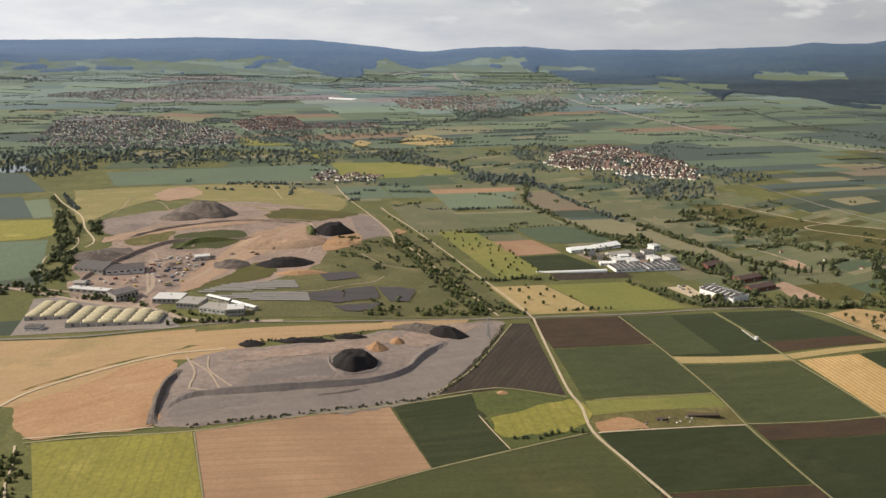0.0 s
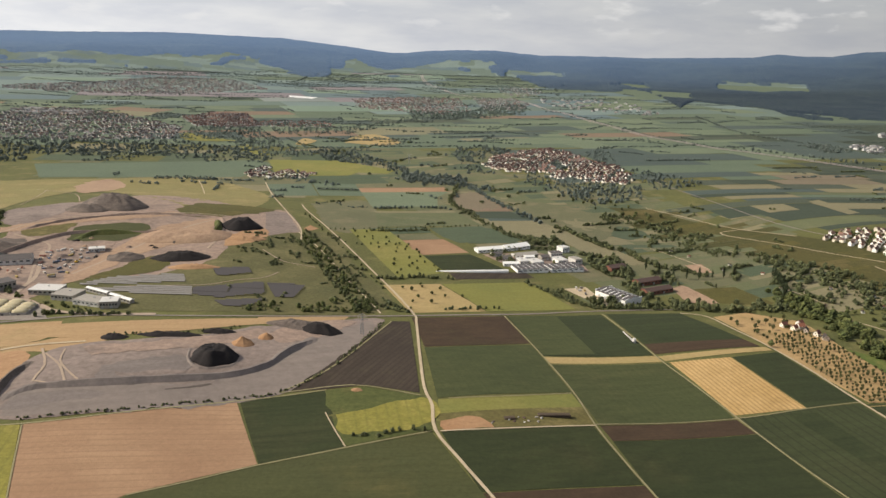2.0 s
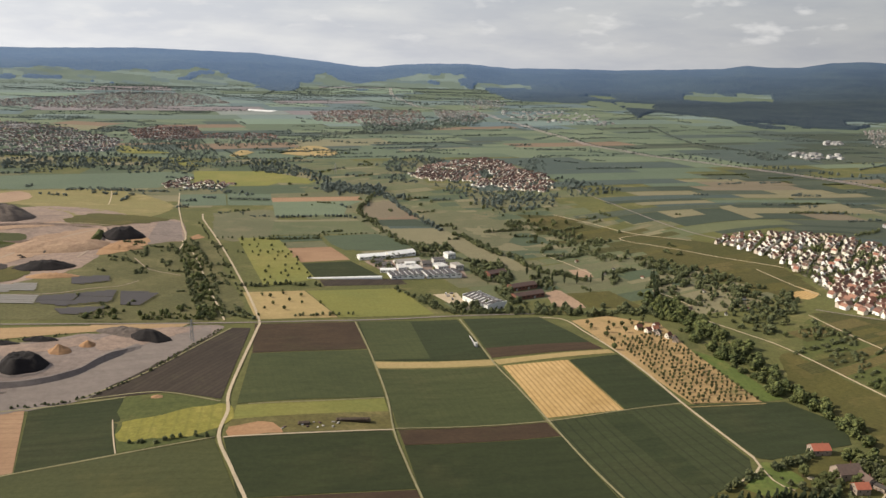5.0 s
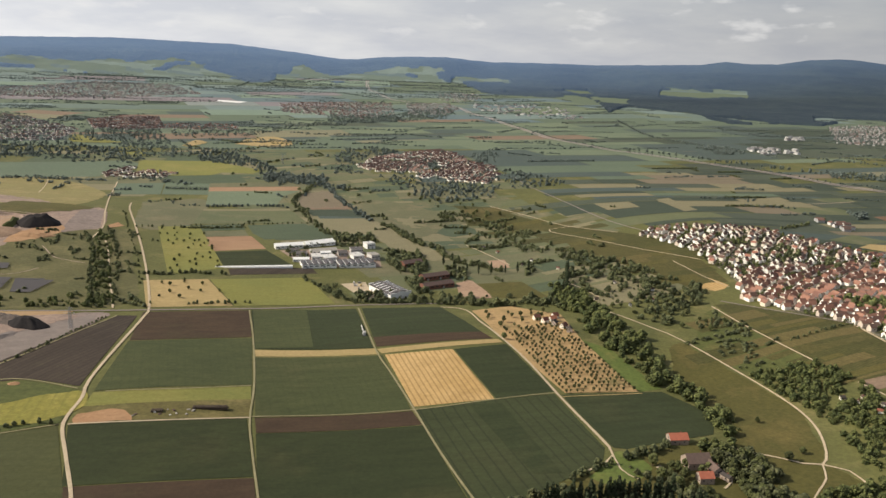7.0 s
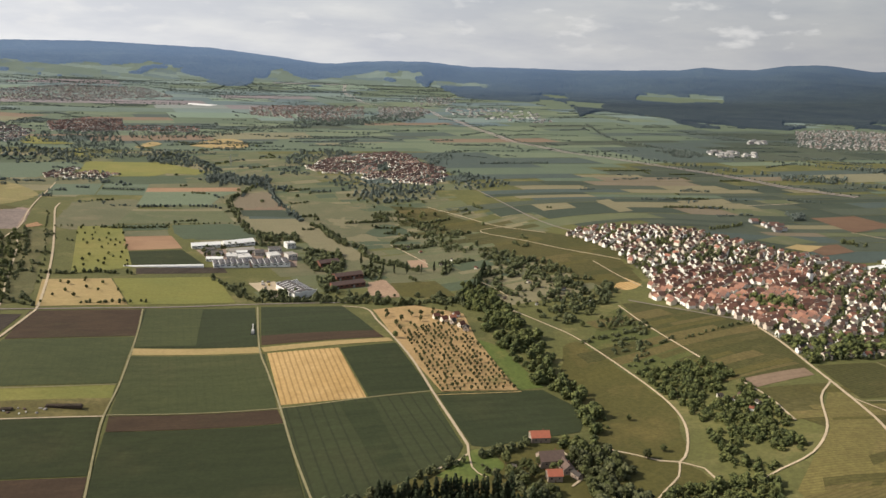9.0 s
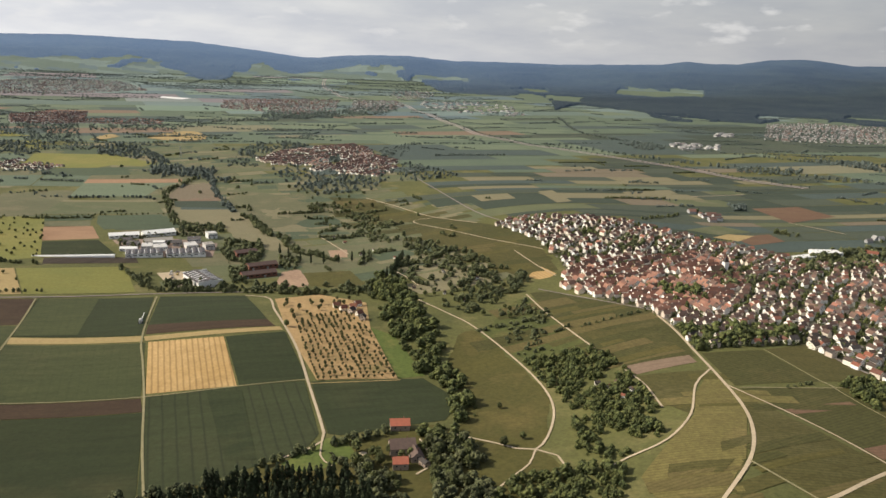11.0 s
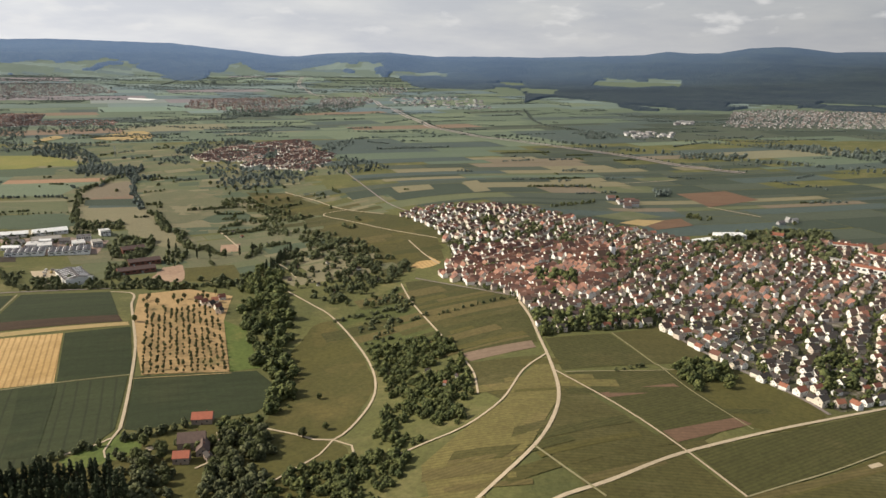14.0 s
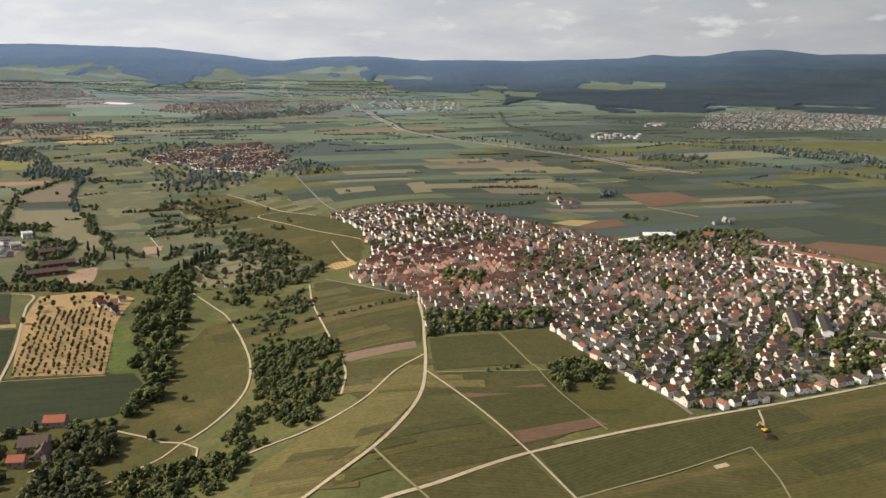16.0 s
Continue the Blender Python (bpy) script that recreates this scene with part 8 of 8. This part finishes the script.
for label, pts, w in (("pale haul road looping over the gravel", [(-142.9, 396.8), (-131.3, 375.9), (-128.3, 357.7), (-120.3, 355.1), (-109.7, 357.3)], 2.2), ("pale haul road crossing the gravel", [(-138.2, 390.5), (-123.9, 375.6), (-112.2, 356.1)], 2.0), ("pale haul road crossing the gravel", [(-130.2, 396.1), (-126.2, 381.3), (-117.7, 370), (-107.4, 359.2)], 1.8),
                      ("pale haul road on the quarry terrace", [(-207.8, 509.8), (-228.4, 563), (-238, 603.6), (-276.1, 624.3)], 3.0), ("pale haul road up the quarry", [(-191, 538.2), (-178.8, 595.3), (-160.6, 650.6), (-136.9, 701.6), (-126.6, 693.3), (-117.9, 655.9), (-117.5, 614.6)], 3.0),
                      ("pale haul road along the quarry back", [(-289.9, 623.6), (-270.5, 670.7), (-227.9, 694.7), (-172.2, 722), (-130.1, 724.8)], 2.6), ("pale track on the dry hill", [(-381, 871), (-322, 832), (-283.1, 760.8)], 1.6), ("pale track on the dry hill", [(-368, 869), (-341.8, 787.8), (-330.9, 740.9)], 1.4),
                      ("pale path across the rough grass", [(-74.6, 619.8), (-53.2, 590.8), (-44.1, 586.3), (-26.2, 580.5)], 1.4), ("pale path between solar arrays", [(-142.4, 510), (-93.4, 518.3), (-76, 532.7), (-57.1, 544.1), (-50.4, 560.1)], 1.4),
                      ("grey road between works and domed warehouses", [(-317.3, 521.6), (-295.9, 513.9), (-262.2, 499.3), (-222.3, 484.4), (-204.4, 479.9), (-189.9, 475.8), (-172, 461), (-160, 455), (-148.1, 452.4), (-126.3, 451.5), (-102.3, 453)], 6.0), ("pale road into the sorting yard", [(-203, 479), (-207.8, 504.7), (-211.5, 527.6), (-224, 560), (-236.1, 587.8)], 5.0),
                      ("grey access road of the works", [(-161.6, 452), (-177.9, 468.1), (-200.6, 479.7), (-230.3, 496.9), (-273.2, 513.6), (-316.6, 520.3), (-345.6, 528.1)], 3.0)):
    road("haul_road", label, HAUL, w, pts, 0.4)
for name, label, mat, pts, lift in (
        ("pit_floor", "smooth grey lower floor of the gravel pit", PITFLOOR, [(-131.7, 328.7), (-127, 347), (-101.1, 353), (-65.4, 359), (-38.5, 370), (-20, 395), (-1, 428), (22, 462), (30, 455), (13, 400), (-8, 360), (-30, 346), (-60.9, 334.8), (-117.4, 323)], 0.26),
        ("orange_earth", "orange bare earth on the quarry hill", SAND, [(-353, 903), (-355, 958), (-333, 969), (-300, 916), (-303, 865), (-319, 842)], 0.30),
        ("clay_face", "orange clay face below the black heap", CLAY, [(-113.1, 656.8), (-89, 688.7), (-81.6, 654.1), (-103.9, 623.8)], 0.31),
        ("slag_floor", "grey slag floor in the quarry", GRAVEL, [(-328.6, 711.1), (-285.8, 753), (-268, 719), (-282.6, 653.7), (-303.8, 658.1)], 0.32),
        ("slag_floor", "dark slag beside the quarry road", SLAG, [(-283.5, 569.3), (-288.2, 604), (-264.7, 613.5), (-252.3, 593.8), (-268, 573.5)], 0.33),
        ("dry_grass_patch", "dull olive grass inside the quarry", WEEDS, [(-279.3, 646.8), (-242.4, 662), (-244.9, 631.3), (-266, 622.2)], 0.34),
        ("grass_patch", "dark green bank inside the quarry", BEET, [(-230.8, 619.1), (-236.4, 648), (-228.5, 662.2), (-186.2, 673.7), (-182.2, 640.7), (-202.1, 619.7)], 0.35),
        ("tan_slope", "tan earth slope in the quarry", SAND, [(-188, 515.6), (-195.7, 549.8), (-186.2, 614.5), (-174.4, 666.8), (-151.1, 685.5), (-147.3, 634.7), (-165.5, 587.1), (-173.2, 553.9), (-179.2, 521.2)], 0.36),
        ("grass_patch", "green plateau behind the quarry", GRASS, [(-182.6, 737.3), (-169.3, 790.4), (-98.6, 779.7), (-130.1, 724.8), (-159, 710)], 0.37),
        ("tan_plateau", "tan rubble plateau in the quarry", SAND, [(-173.9, 657), (-155.3, 692.9), (-137, 706.8), (-130.3, 677.8), (-129.9, 642.4), (-153.2, 619.4)], 0.38),
        ("grass_patch", "olive grass below the quarry", GRASS, [(-176.6, 531.4), (-152.5, 590), (-133.1, 571.6), (-136.7, 550.4), (-159.9, 529.8)], 0.37),
        ("tan_strip", "tan haul strip along the quarry back", SAND, [(-298.1, 639.9), (-252.8, 677.7), (-201.1, 710.2), (-178.3, 726.3), (-175.1, 711.3), (-196.5, 693.1), (-247.1, 661.5), (-286.6, 626.8)], 0.39),
        ("works_floor", "pale dusty floor of the sorting yard", RUBBLE, [(-244.6, 606.6), (-196.7, 621.7), (-194.6, 567.8), (-192.8, 529.4), (-213.7, 514.7)], 0.36),
        ("gravel_floor", "darker damp gravel below the scarp", DARK_GRAVEL, [(-102.8, 373.9), (-70.8, 391.3), (-60.3, 382.3), (-67.1, 370.3), (-96.2, 359.5)], 0.30),
        ("gravel_floor", "damp grey gravel at the pit's edge", DARK_GRAVEL, [(-131.2, 327.5), (-124.8, 343.5), (-96.7, 350.4), (-89.6, 344), (-113.5, 333.4)], 0.31),
        ("rubble_strip", "tan rubble along the top of the pit", RUBBLE, [(-122.6, 399.5), (-74.7, 413.3), (-35.2, 435.2), (-29.4, 425.1), (-60.8, 405.9), (-109.8, 389.3)], 0.32),
        ("rubble_strip", "brown rubble at the end of the pit", RUBBLE, [(-31.3, 428.3), (-12.6, 452.8), (15.2, 461.6), (1.4, 433.4), (-20.8, 417)], 0.33),
        ("pale_gravel", "pale gravel shelf in the pit", GRAVEL, [(-92.5, 367.8), (-67.9, 375.3), (-61.5, 371.2), (-88.3, 361.7)], 0.34)):
    field(name, label, mat, pts, lift, "ground", ragged=4.0)


def solar_field(poly, gap, label, glass):
    """Tilted solar tables in rows, each with its frame and posts."""
    ys = [p[1] for p in poly]
    y = min(ys) + gap / 2
    while y < max(ys):
        xs = []
        for i, (ax, ay) in enumerate(poly):
            bx, by = poly[i - 1]
            if (ay > y) != (by > y):
                xs.append(ax + (y - ay) / (by - ay) * (bx - ax))
        xs.sort()
        for x0, x1 in zip(xs[::2], xs[1::2]):
            if x1 - x0 > 4:
                n = max(1, int((x1 - x0) / 22))
                for k in range(n):
                    w = (x1 - x0) / n - 0.3
                    x = x0 + (x1 - x0) * (k + 0.5) / n
                    top = tagged(new("solar_table"), label, "solar panel", "solar field")
                    top.matrix_basis = pose(x, y, float(height(x, y)))
                    p = box("panel", (w, 1.75, 0.12), (0, 0, 0), glass, top)
                    p.matrix_basis = pose(0, 0, 0.9, 14, 0, 0)
                    for q in (-0.35, 0.35):
                        box("post", (0.12, 0.12, 1.3), (q * w, 0, 0.2), STEEL, top)
        y += gap


for pts in ([(-98, 511.1), (-55.1, 532.9), (-48.1, 504), (-73.5, 490.2), (-93.9, 495.8)], [(-52.4, 530.5), (-25.1, 529.6), (-28, 499.4), (-40.9, 499.9)], [(-76.4, 484.8), (-44.1, 494.2), (-51.5, 475.8), (-67.4, 473.7)], [(-98.3, 559.8), (-74.2, 568.4), (-67.9, 552.6), (-89.2, 539.8)]):
    solar_field(pts, 2.9, "dark blue-grey solar panel table on grass", PANEL)
for pts in ([(-175.6, 510.2), (-160.3, 531.4), (-114.6, 544.3), (-106.4, 524.4), (-140, 515.4)], [(-173.1, 497.1), (-138.5, 509.9), (-98, 511.1), (-92.6, 492), (-122.7, 493.1)]):
    solar_field(pts, 4.0, "grey solar panel table on dry grass", PANEL_GREY)



def container(label, x, y, l, turn):
    top = tagged(new("container"), label, "container", "yard containers")
    top.matrix_basis = pose(x, y, float(height(x, y)) + 0.3, 0, 0, turn)
    box("body", (l, 1.2, 1.25), (0, 0, 0.63), CONTAINER, top, bevel=0.04)
    box("door", (0.08, 1.0, 1.05), (l / 2 + 0.03, 0, 0.6), STEEL, top)
    for k in range(int(l / 1.2)):
        box("rib", (0.1, 1.26, 1.1), (-l / 2 + 0.6 + 1.2 * k, 0, 0.62), CONTAINER, top)


yard_rng = random.Random(5)
for x, y in scatter([(-235.2, 590), (-196.1, 610.7), (-191.8, 553.1), (-198, 523.5), (-216.9, 536.2)], 6.0, yard_rng, 0.55):
    container("weathered steel container in the sorting yard", x, y, yard_rng.choice((2.4, 3.0, 4.8)), yard_rng.uniform(0, 180))
for x, y in scatter([(-269.9, 531.6), (-228, 548.9), (-214.5, 520), (-259.1, 526)], 7.0, yard_rng, 0.5):
    container("steel container on the works yard", x, y, yard_rng.choice((2.4, 3.0)), yard_rng.uniform(0, 180))
for x, y in scatter([(162.2, 569.5), (179.3, 577.7), (183.5, 560.8), (192.4, 541.3), (183.4, 537)], 5.0, yard_rng, 0.25):
    container("painted container on a paved yard", x, y, 2.6, yard_rng.choice((0, 90)))

# ---- orchard, poplars and single trees ----
APPLE = [tree_kind("orchard_tree", "small upright orchard tree on dry grass", ORCHARD, 40 + i, 3.3, 1.2, 34, category="tree", group="orchard trees", bare=0.3) for i in range(3)]
ROUND = [tree_kind("broadleaf_tree", "round dark green broadleaf tree", LEAF, 50 + i, 5.4, 2.4, 80, category="tree", group="single trees", bare=0.2) for i in range(4)]
COLUMN = [tree_kind("poplar", "slender dark green columnar poplar", POPLAR, 60 + i, 11.5, 1.75, 90, 0.5, "tree", "poplars", 0.08) for i in range(3)]
rng = random.Random(77)
O1, O2, O3, O4 = [Vector((*p, 0)) for p in [(270.5, 472), (293.8, 383.1), (334.8, 392.1), (309.3, 488.6)]]
rows_o, cols_o = 23, 13
for i in range(rows_o):
    for j in range(cols_o):
        u, v = (j + 0.5) / cols_o, (i + 0.5) / rows_o
        p = (O1.lerp(O4, u)).lerp(O2.lerp(O3, u), v)
        if rng.random() < 0.84:
            stand(rng.choice(APPLE), p.x + rng.uniform(-0.5, 0.5), p.y + rng.uniform(-0.5, 0.5), rng.uniform(0.5, 0.9), rng.uniform(-0.1, 367.3))
for x, y in scatter([(255.5, 504.6), (303.3, 516.9), (309, 491), (270, 474.2)], 7.5, rng, 0.7):
    stand(rng.choice(APPLE), x, y, rng.uniform(0.8, 1.4), rng.uniform(-0.1, 367.3))
for line, gap in (([(266.5, 273.3), (281.3, 275.7), (294.8, 277.5), (306.6, 278.4), (315.8, 278.4)], 1.9), ([(253.7, 262.5), (269.9, 264.1), (289.7, 267.6), (308.9, 268.4), (324.6, 268.5)], 2.4), ([(247.9, 251.4), (273.3, 255), (299.9, 258.6), (322.2, 260.3)], 2.6)):
    for p in curve(line, gap):
        stand(rng.choice(COLUMN), p.x + rng.uniform(-0.7, 0.7), p.y + rng.uniform(-0.7, 0.7), rng.uniform(0.95, 1.35), rng.uniform(-0.1, 367.3))
wood("poplar_wood", "tall silvery green trees behind a poplar row", [(227.6, 270.5), (246.6, 279.1), (259.9, 285.5), (277.5, 291.2), (284.4, 285.4), (272.3, 273.2), (243.2, 261.3)], 3.6, 5.4, 0.95, 91, leaf=FARM_LEAF)
wood("farm_trees", "dense dark trees round the farmstead", [(305.2, 313), (310, 316.7), (315.1, 298.8), (333.0, 295.9), (335.9, 286.7), (338.9, 265.7), (313.2, 266.4)], 3.2, 4.6, 0.85, 92, bare=-0.4, leaf=FARM_LEAF)
wood("farm_trees", "dense dark trees beside the farmstead", [(343.8, 328.3), (357.8, 327), (368.8, 308.9), (374.4, 285.9), (366.4, 264.8), (349.7, 265.5), (349.4, 295.1)], 3.2, 4.8, 0.85, 93, bare=-0.3, leaf=FARM_LEAF)
wood("farm_trees", "dark trees behind the farmstead", [(336.7, 322.7), (352.6, 334.3), (362.5, 328.8), (344, 319.7)], 3.0, 4.2, 0.9, 94)
wood("valley_scrub", "dark scrub along the lower valley path", [(376.4, 277.5), (391.5, 290.4), (409.3, 295.2), (426.5, 291.2), (416.9, 269.8), (396, 263.6)], 3.2, 4.2, 0.9, 95)
for p in curve([(331.4, 308.6), (336.5, 303), (348, 313.7), (351.8, 308.9)], 5):
    stand(rng.choice(ROUND), p.x, p.y, rng.uniform(0.7, 1.1), rng.uniform(-0.1, 367.3))
for poly, gap, keep, lo, hi in (([(-16, 716.3), (17, 730.8), (72.4, 592.1), (38.7, 564.7)], 9, 0.5, 0.35, 0.6), ([(27.4, 545.9), (68.7, 559.2), (99.3, 501.7), (49.4, 485)], 11, 0.4, 0.35, 0.6), ([(317, 313.6), (331.4, 308.6), (335.2, 278.8), (318.7, 279)], 5.5, 0.7, 0.6, 1.1),
                                ([(347.2, 324), (367.5, 313.9), (364.1, 278.2), (347.6, 278.6)], 4.6, 0.8, 0.7, 1.3), ([(339.3, 401.5), (385.8, 444.3), (407.4, 363.8), (393.6, 318.8)], 22, 0.3, 0.4, 0.7), ([(337.4, 545.1), (428.6, 508.2), (426.5, 457.8), (399.9, 433.7)], 13, 0.4, 0.5, 0.9),
                                ([(200, 934), (300, 876), (357.6, 667.8), (274.1, 747)], 14, 0.5, 0.6, 1.0)):
    for x, y in scatter(poly, gap, rng, keep):
        stand(rng.choice(ROUND), x, y, rng.uniform(lo, hi), rng.uniform(-0.1, 367.3))
for p in curve([(326.8, 565.2), (333, 586.6), (338.3, 616.3)], 3.0) + curve([(240.4, 635.5), (268.3, 613.7), (308.8, 619.8)], 9):
    stand(rng.choice(COLUMN), p.x + rng.uniform(-1, 1), p.y + rng.uniform(-1, 1), rng.uniform(0.7, 1.0), rng.uniform(-0.1, 367.3))
for poly, gap, size, keep in (([(140, 723.3), (176, 723.7), (181.8, 679.2), (151.9, 673.9)], 4, 4.2, 0.7), ([(188.6, 675.3), (219.1, 673.8), (225.9, 620.5), (202, 603.5)], 3.6, 4.4, 0.85), ([(108.7, 651.9), (123.8, 658.6), (132.6, 626.4), (118.9, 620.2)], 3.8, 3.8, 0.6), ([(143.7, 578.2), (156.1, 578.3), (172.2, 526.7), (169.1, 523.4)], 3.2, 2.6, 0.8), ([(120, 646.9), (185.6, 672.4), (191.5, 625.7), (155.3, 628.8), (127, 615.8)], 5.0, 3.0, 0.5),
                              ([(173.4, 528.3), (229.4, 544.2), (231.2, 531.4), (174.7, 521.2)], 3.0, 2.2, 0.85), ([(208.7, 589.7), (220.7, 619.5), (228, 561.8), (218.5, 554.2)], 3.6, 4.4, 0.85), ([(240.9, 625.9), (255, 637.1), (260, 590.1), (247.6, 598.5)], 4, 4.2, 0.7)):
    wood("yard_trees", "dark trees and hedges round nursery buildings", poly, gap, size, keep, int(10 * gap * size), MID_BULK)
stand(ROUND[0], *[(388.2, 321.7)][0], 0.7)
stand(ROUND[1], *[(379.4, 315.9)][0], 0.9)
stand(ROUND[2], *[(270.2, 453.8)][0], 0.8)
for k in APPLE + ROUND + COLUMN:
    park(k)

# ---- small things ----
F1, F2 = [(95.1, 593.3), (122.3, 602.6)]
F0, = [(65.5, 594)]
foil = tagged(new("foil_tunnel"), "long white foil tunnel beside a dark field", "tunnel")
a, b = Vector((*F0, 0)), Vector((*F2, 0))
foil.matrix_basis = pose((a.x + b.x) / 2, (a.y + b.y) / 2, float(height((a.x + b.x) / 2, (a.y + b.y) / 2)), 0, 0, math.degrees(math.atan2((b - a).y, (b - a).x)))
bm = bmesh.new()
bmesh.ops.create_cone(bm, cap_ends=True, segments=20, radius1=1.6, radius2=1.6, depth=(b - a).length, matrix=Matrix.Rotation(radians(90), 4, "Y"))
me = bpy.data.meshes.new("cover"); bm.to_mesh(me); bm.free(); me.materials.append(WHITE)
part("cover", me, foil)
for k in (-1, 1):
    box("door", (0.1, 1.2, 1.2), (k * ((b - a).length / 2 + 0.05), 0, 0.6), SHEET, foil)


def log_stack(label, at, long, rows, turn, seed):
    rng = random.Random(seed)
    top = tagged(new("log_stack"), label, "log pile", "log piles")
    top.matrix_basis = pose(*at, float(height(*at)), 0, 0, turn)
    bm = bmesh.new()
    bmesh.ops.create_cone(bm, cap_ends=True, segments=7, radius1=0.28, radius2=0.24, depth=2.6, matrix=Matrix.Rotation(radians(90), 4, "X"))
    me = bpy.data.meshes.new("log"); bm.to_mesh(me); bm.free(); me.materials.append(BARK)
    n = int(long / 0.55)
    for r in range(rows):
        for i in range(n - r):
            o = part("log", me, top)
            o.location = (-long / 2 + i * 0.55 + r * 0.27, rng.uniform(-0.15, 0.15), 0.3 + r * 0.47)


log_stack("long stack of weathered logs on fallow ground", [(123.6, 348)][0], 17, 3, 3, 1)
log_stack("short stack of logs on fallow ground", [(101.8, 341.3)][0], 6, 2, 8, 2)
for i, (x, y) in enumerate(scatter([(90.2, 342.4), (128.7, 346.7), (125.9, 341.8), (88.7, 334.7)], 3.2, rng, 0.5)):
    sheet_pile = tagged(new("rubbish_pile", box_mesh("rubbish_pile", (rng.uniform(0.6, 1.8), rng.uniform(0.5, 1.1), rng.uniform(0.3, 0.7)), (0, 0, 0.15), rng.choice((WHITE, CONCRETE, RUST)), 0.08)), "small pile of pale scrap on fallow ground", "scrap", "scrap piles")
    sheet_pile.matrix_basis = pose(x, y, float(height(x, y)) + 0.15, 0, 0, rng.uniform(0, 180))

# irrigation reel on the field boundary
reel = tagged(new("irrigation_reel"), "pale irrigation hose reel on a field boundary", "machine")
RX, RY = [(186.9, 454.9)][0]
RX2, RY2 = [(182.8, 478)][0]
reel.matrix_basis = pose(RX, RY, float(height(RX, RY)), 0, 0, math.degrees(math.atan2(RY2 - RY, RX2 - RX)))
bm = bmesh.new()
bmesh.ops.create_cone(bm, cap_ends=True, segments=18, radius1=1.3, radius2=1.3, depth=1.4, matrix=Matrix.Translation((0, 0, 1.7)) @ Matrix.Rotation(radians(90), 4, "X"))
me = bpy.data.meshes.new("drum"); bm.to_mesh(me); bm.free(); me.materials.append(SHEET)
part("drum", me, reel)
box("frame", (6.0, 1.6, 0.3), (1.4, 0, 0.6), STEEL, reel)
box("boom", (14.0, 0.5, 0.4), (10.0, 0, 0.8), SHEET, reel)
for k in (-1, 1):
    bm = bmesh.new()
    bmesh.ops.create_cone(bm, cap_ends=True, segments=14, radius1=0.5, radius2=0.5, depth=0.3, matrix=Matrix.Translation((-0.6, k * 1.0, 0.5)) @ Matrix.Rotation(radians(90), 4, "X"))
    me = bpy.data.meshes.new("wheel"); bm.to_mesh(me); bm.free(); me.materials.append(RUBBER)
    part("wheel", me, reel)


def digger(label, at, turn):
    top = tagged(new("excavator"), label, "excavator")
    top.matrix_basis = pose(*at, float(height(*at)), 0, 0, turn)
    for k in (-1, 1):
        box("track", (2.6, 0.45, 0.55), (0, k * 0.75, 0.28), RUBBER, top, bevel=0.12)
    box("body", (2.2, 1.7, 0.9), (-0.2, 0, 1.1), YELLOW, top, bevel=0.12)
    box("cab", (0.9, 0.7, 1.0), (0.4, 0.45, 1.9), GLASS, top, bevel=0.08)
    for name, a, b, r in (("boom", (0.6, -0.2, 1.4), (2.6, -0.2, 3.0), 0.18), ("arm", (2.6, -0.2, 3.0), (3.7, -0.2, 1.4), 0.14)):
        d = Vector(b) - Vector(a)
        o = part(name, box_mesh(name, (r * 2, r * 2, d.length), (0, 0, 0), YELLOW, 0.04), top)
        o.matrix_basis = Matrix.Translation((Vector(a) + Vector(b)) / 2) @ d.to_track_quat("Z", "Y").to_matrix().to_4x4()
    box("bucket", (0.7, 0.8, 0.6), (3.6, -0.2, 1.0), STEEL, top, bevel=0.1)
    return top


digger("yellow excavator beside a mound of earth in the vineyards", [(620.5, 296.3)][0], 110)
heap("brown earth mound beside a yellow excavator", [(620.2, 291)][0], 3.6, 2.4, 1.2, EARTH, 70)
digger("yellow excavator in the gravel works", [(-200.8, 567.1)][0], 30)


def pylon(at, tall):
    top = tagged(new("power_pylon"), "grey lattice power pylon", "pylon", "power pylons")
    top.matrix_basis = pose(*at, float(height(*at)))

    def strut(name, a, b, r):
        d = Vector(b) - Vector(a)
        o = part(name, box_mesh(name, (r, r, d.length), (0, 0, 0), STEEL), top)
        o.matrix_basis = Matrix.Translation((Vector(a) + Vector(b)) / 2) @ d.to_track_quat("Z", "Y").to_matrix().to_4x4()
    w = tall * 0.08
    for sx, sy in ((-1, -1), (1, -1), (1, 1), (-1, 1)):
        strut("leg", (sx * w, sy * w, 0), (sx * 0.2, sy * 0.2, tall), 0.16)
        strut("brace", (sx * w, sy * w, 0), (-sx * w * 0.75, sy * w * 0.75, tall * 0.28), 0.1)
        strut("brace", (sx * w * 0.75, sy * w * 0.75, tall * 0.28), (-sx * w * 0.45, sy * w * 0.45, tall * 0.58), 0.1)
    for h, l in ((0.72, 3.4), (0.84, 2.6), (0.95, 1.8)):
        strut("cross_arm", (-l, 0, tall * h), (l, 0, tall * h), 0.16)


pylon([(22.7, 439)][0], 13)
pylon([(22, 1170)][0], 16)
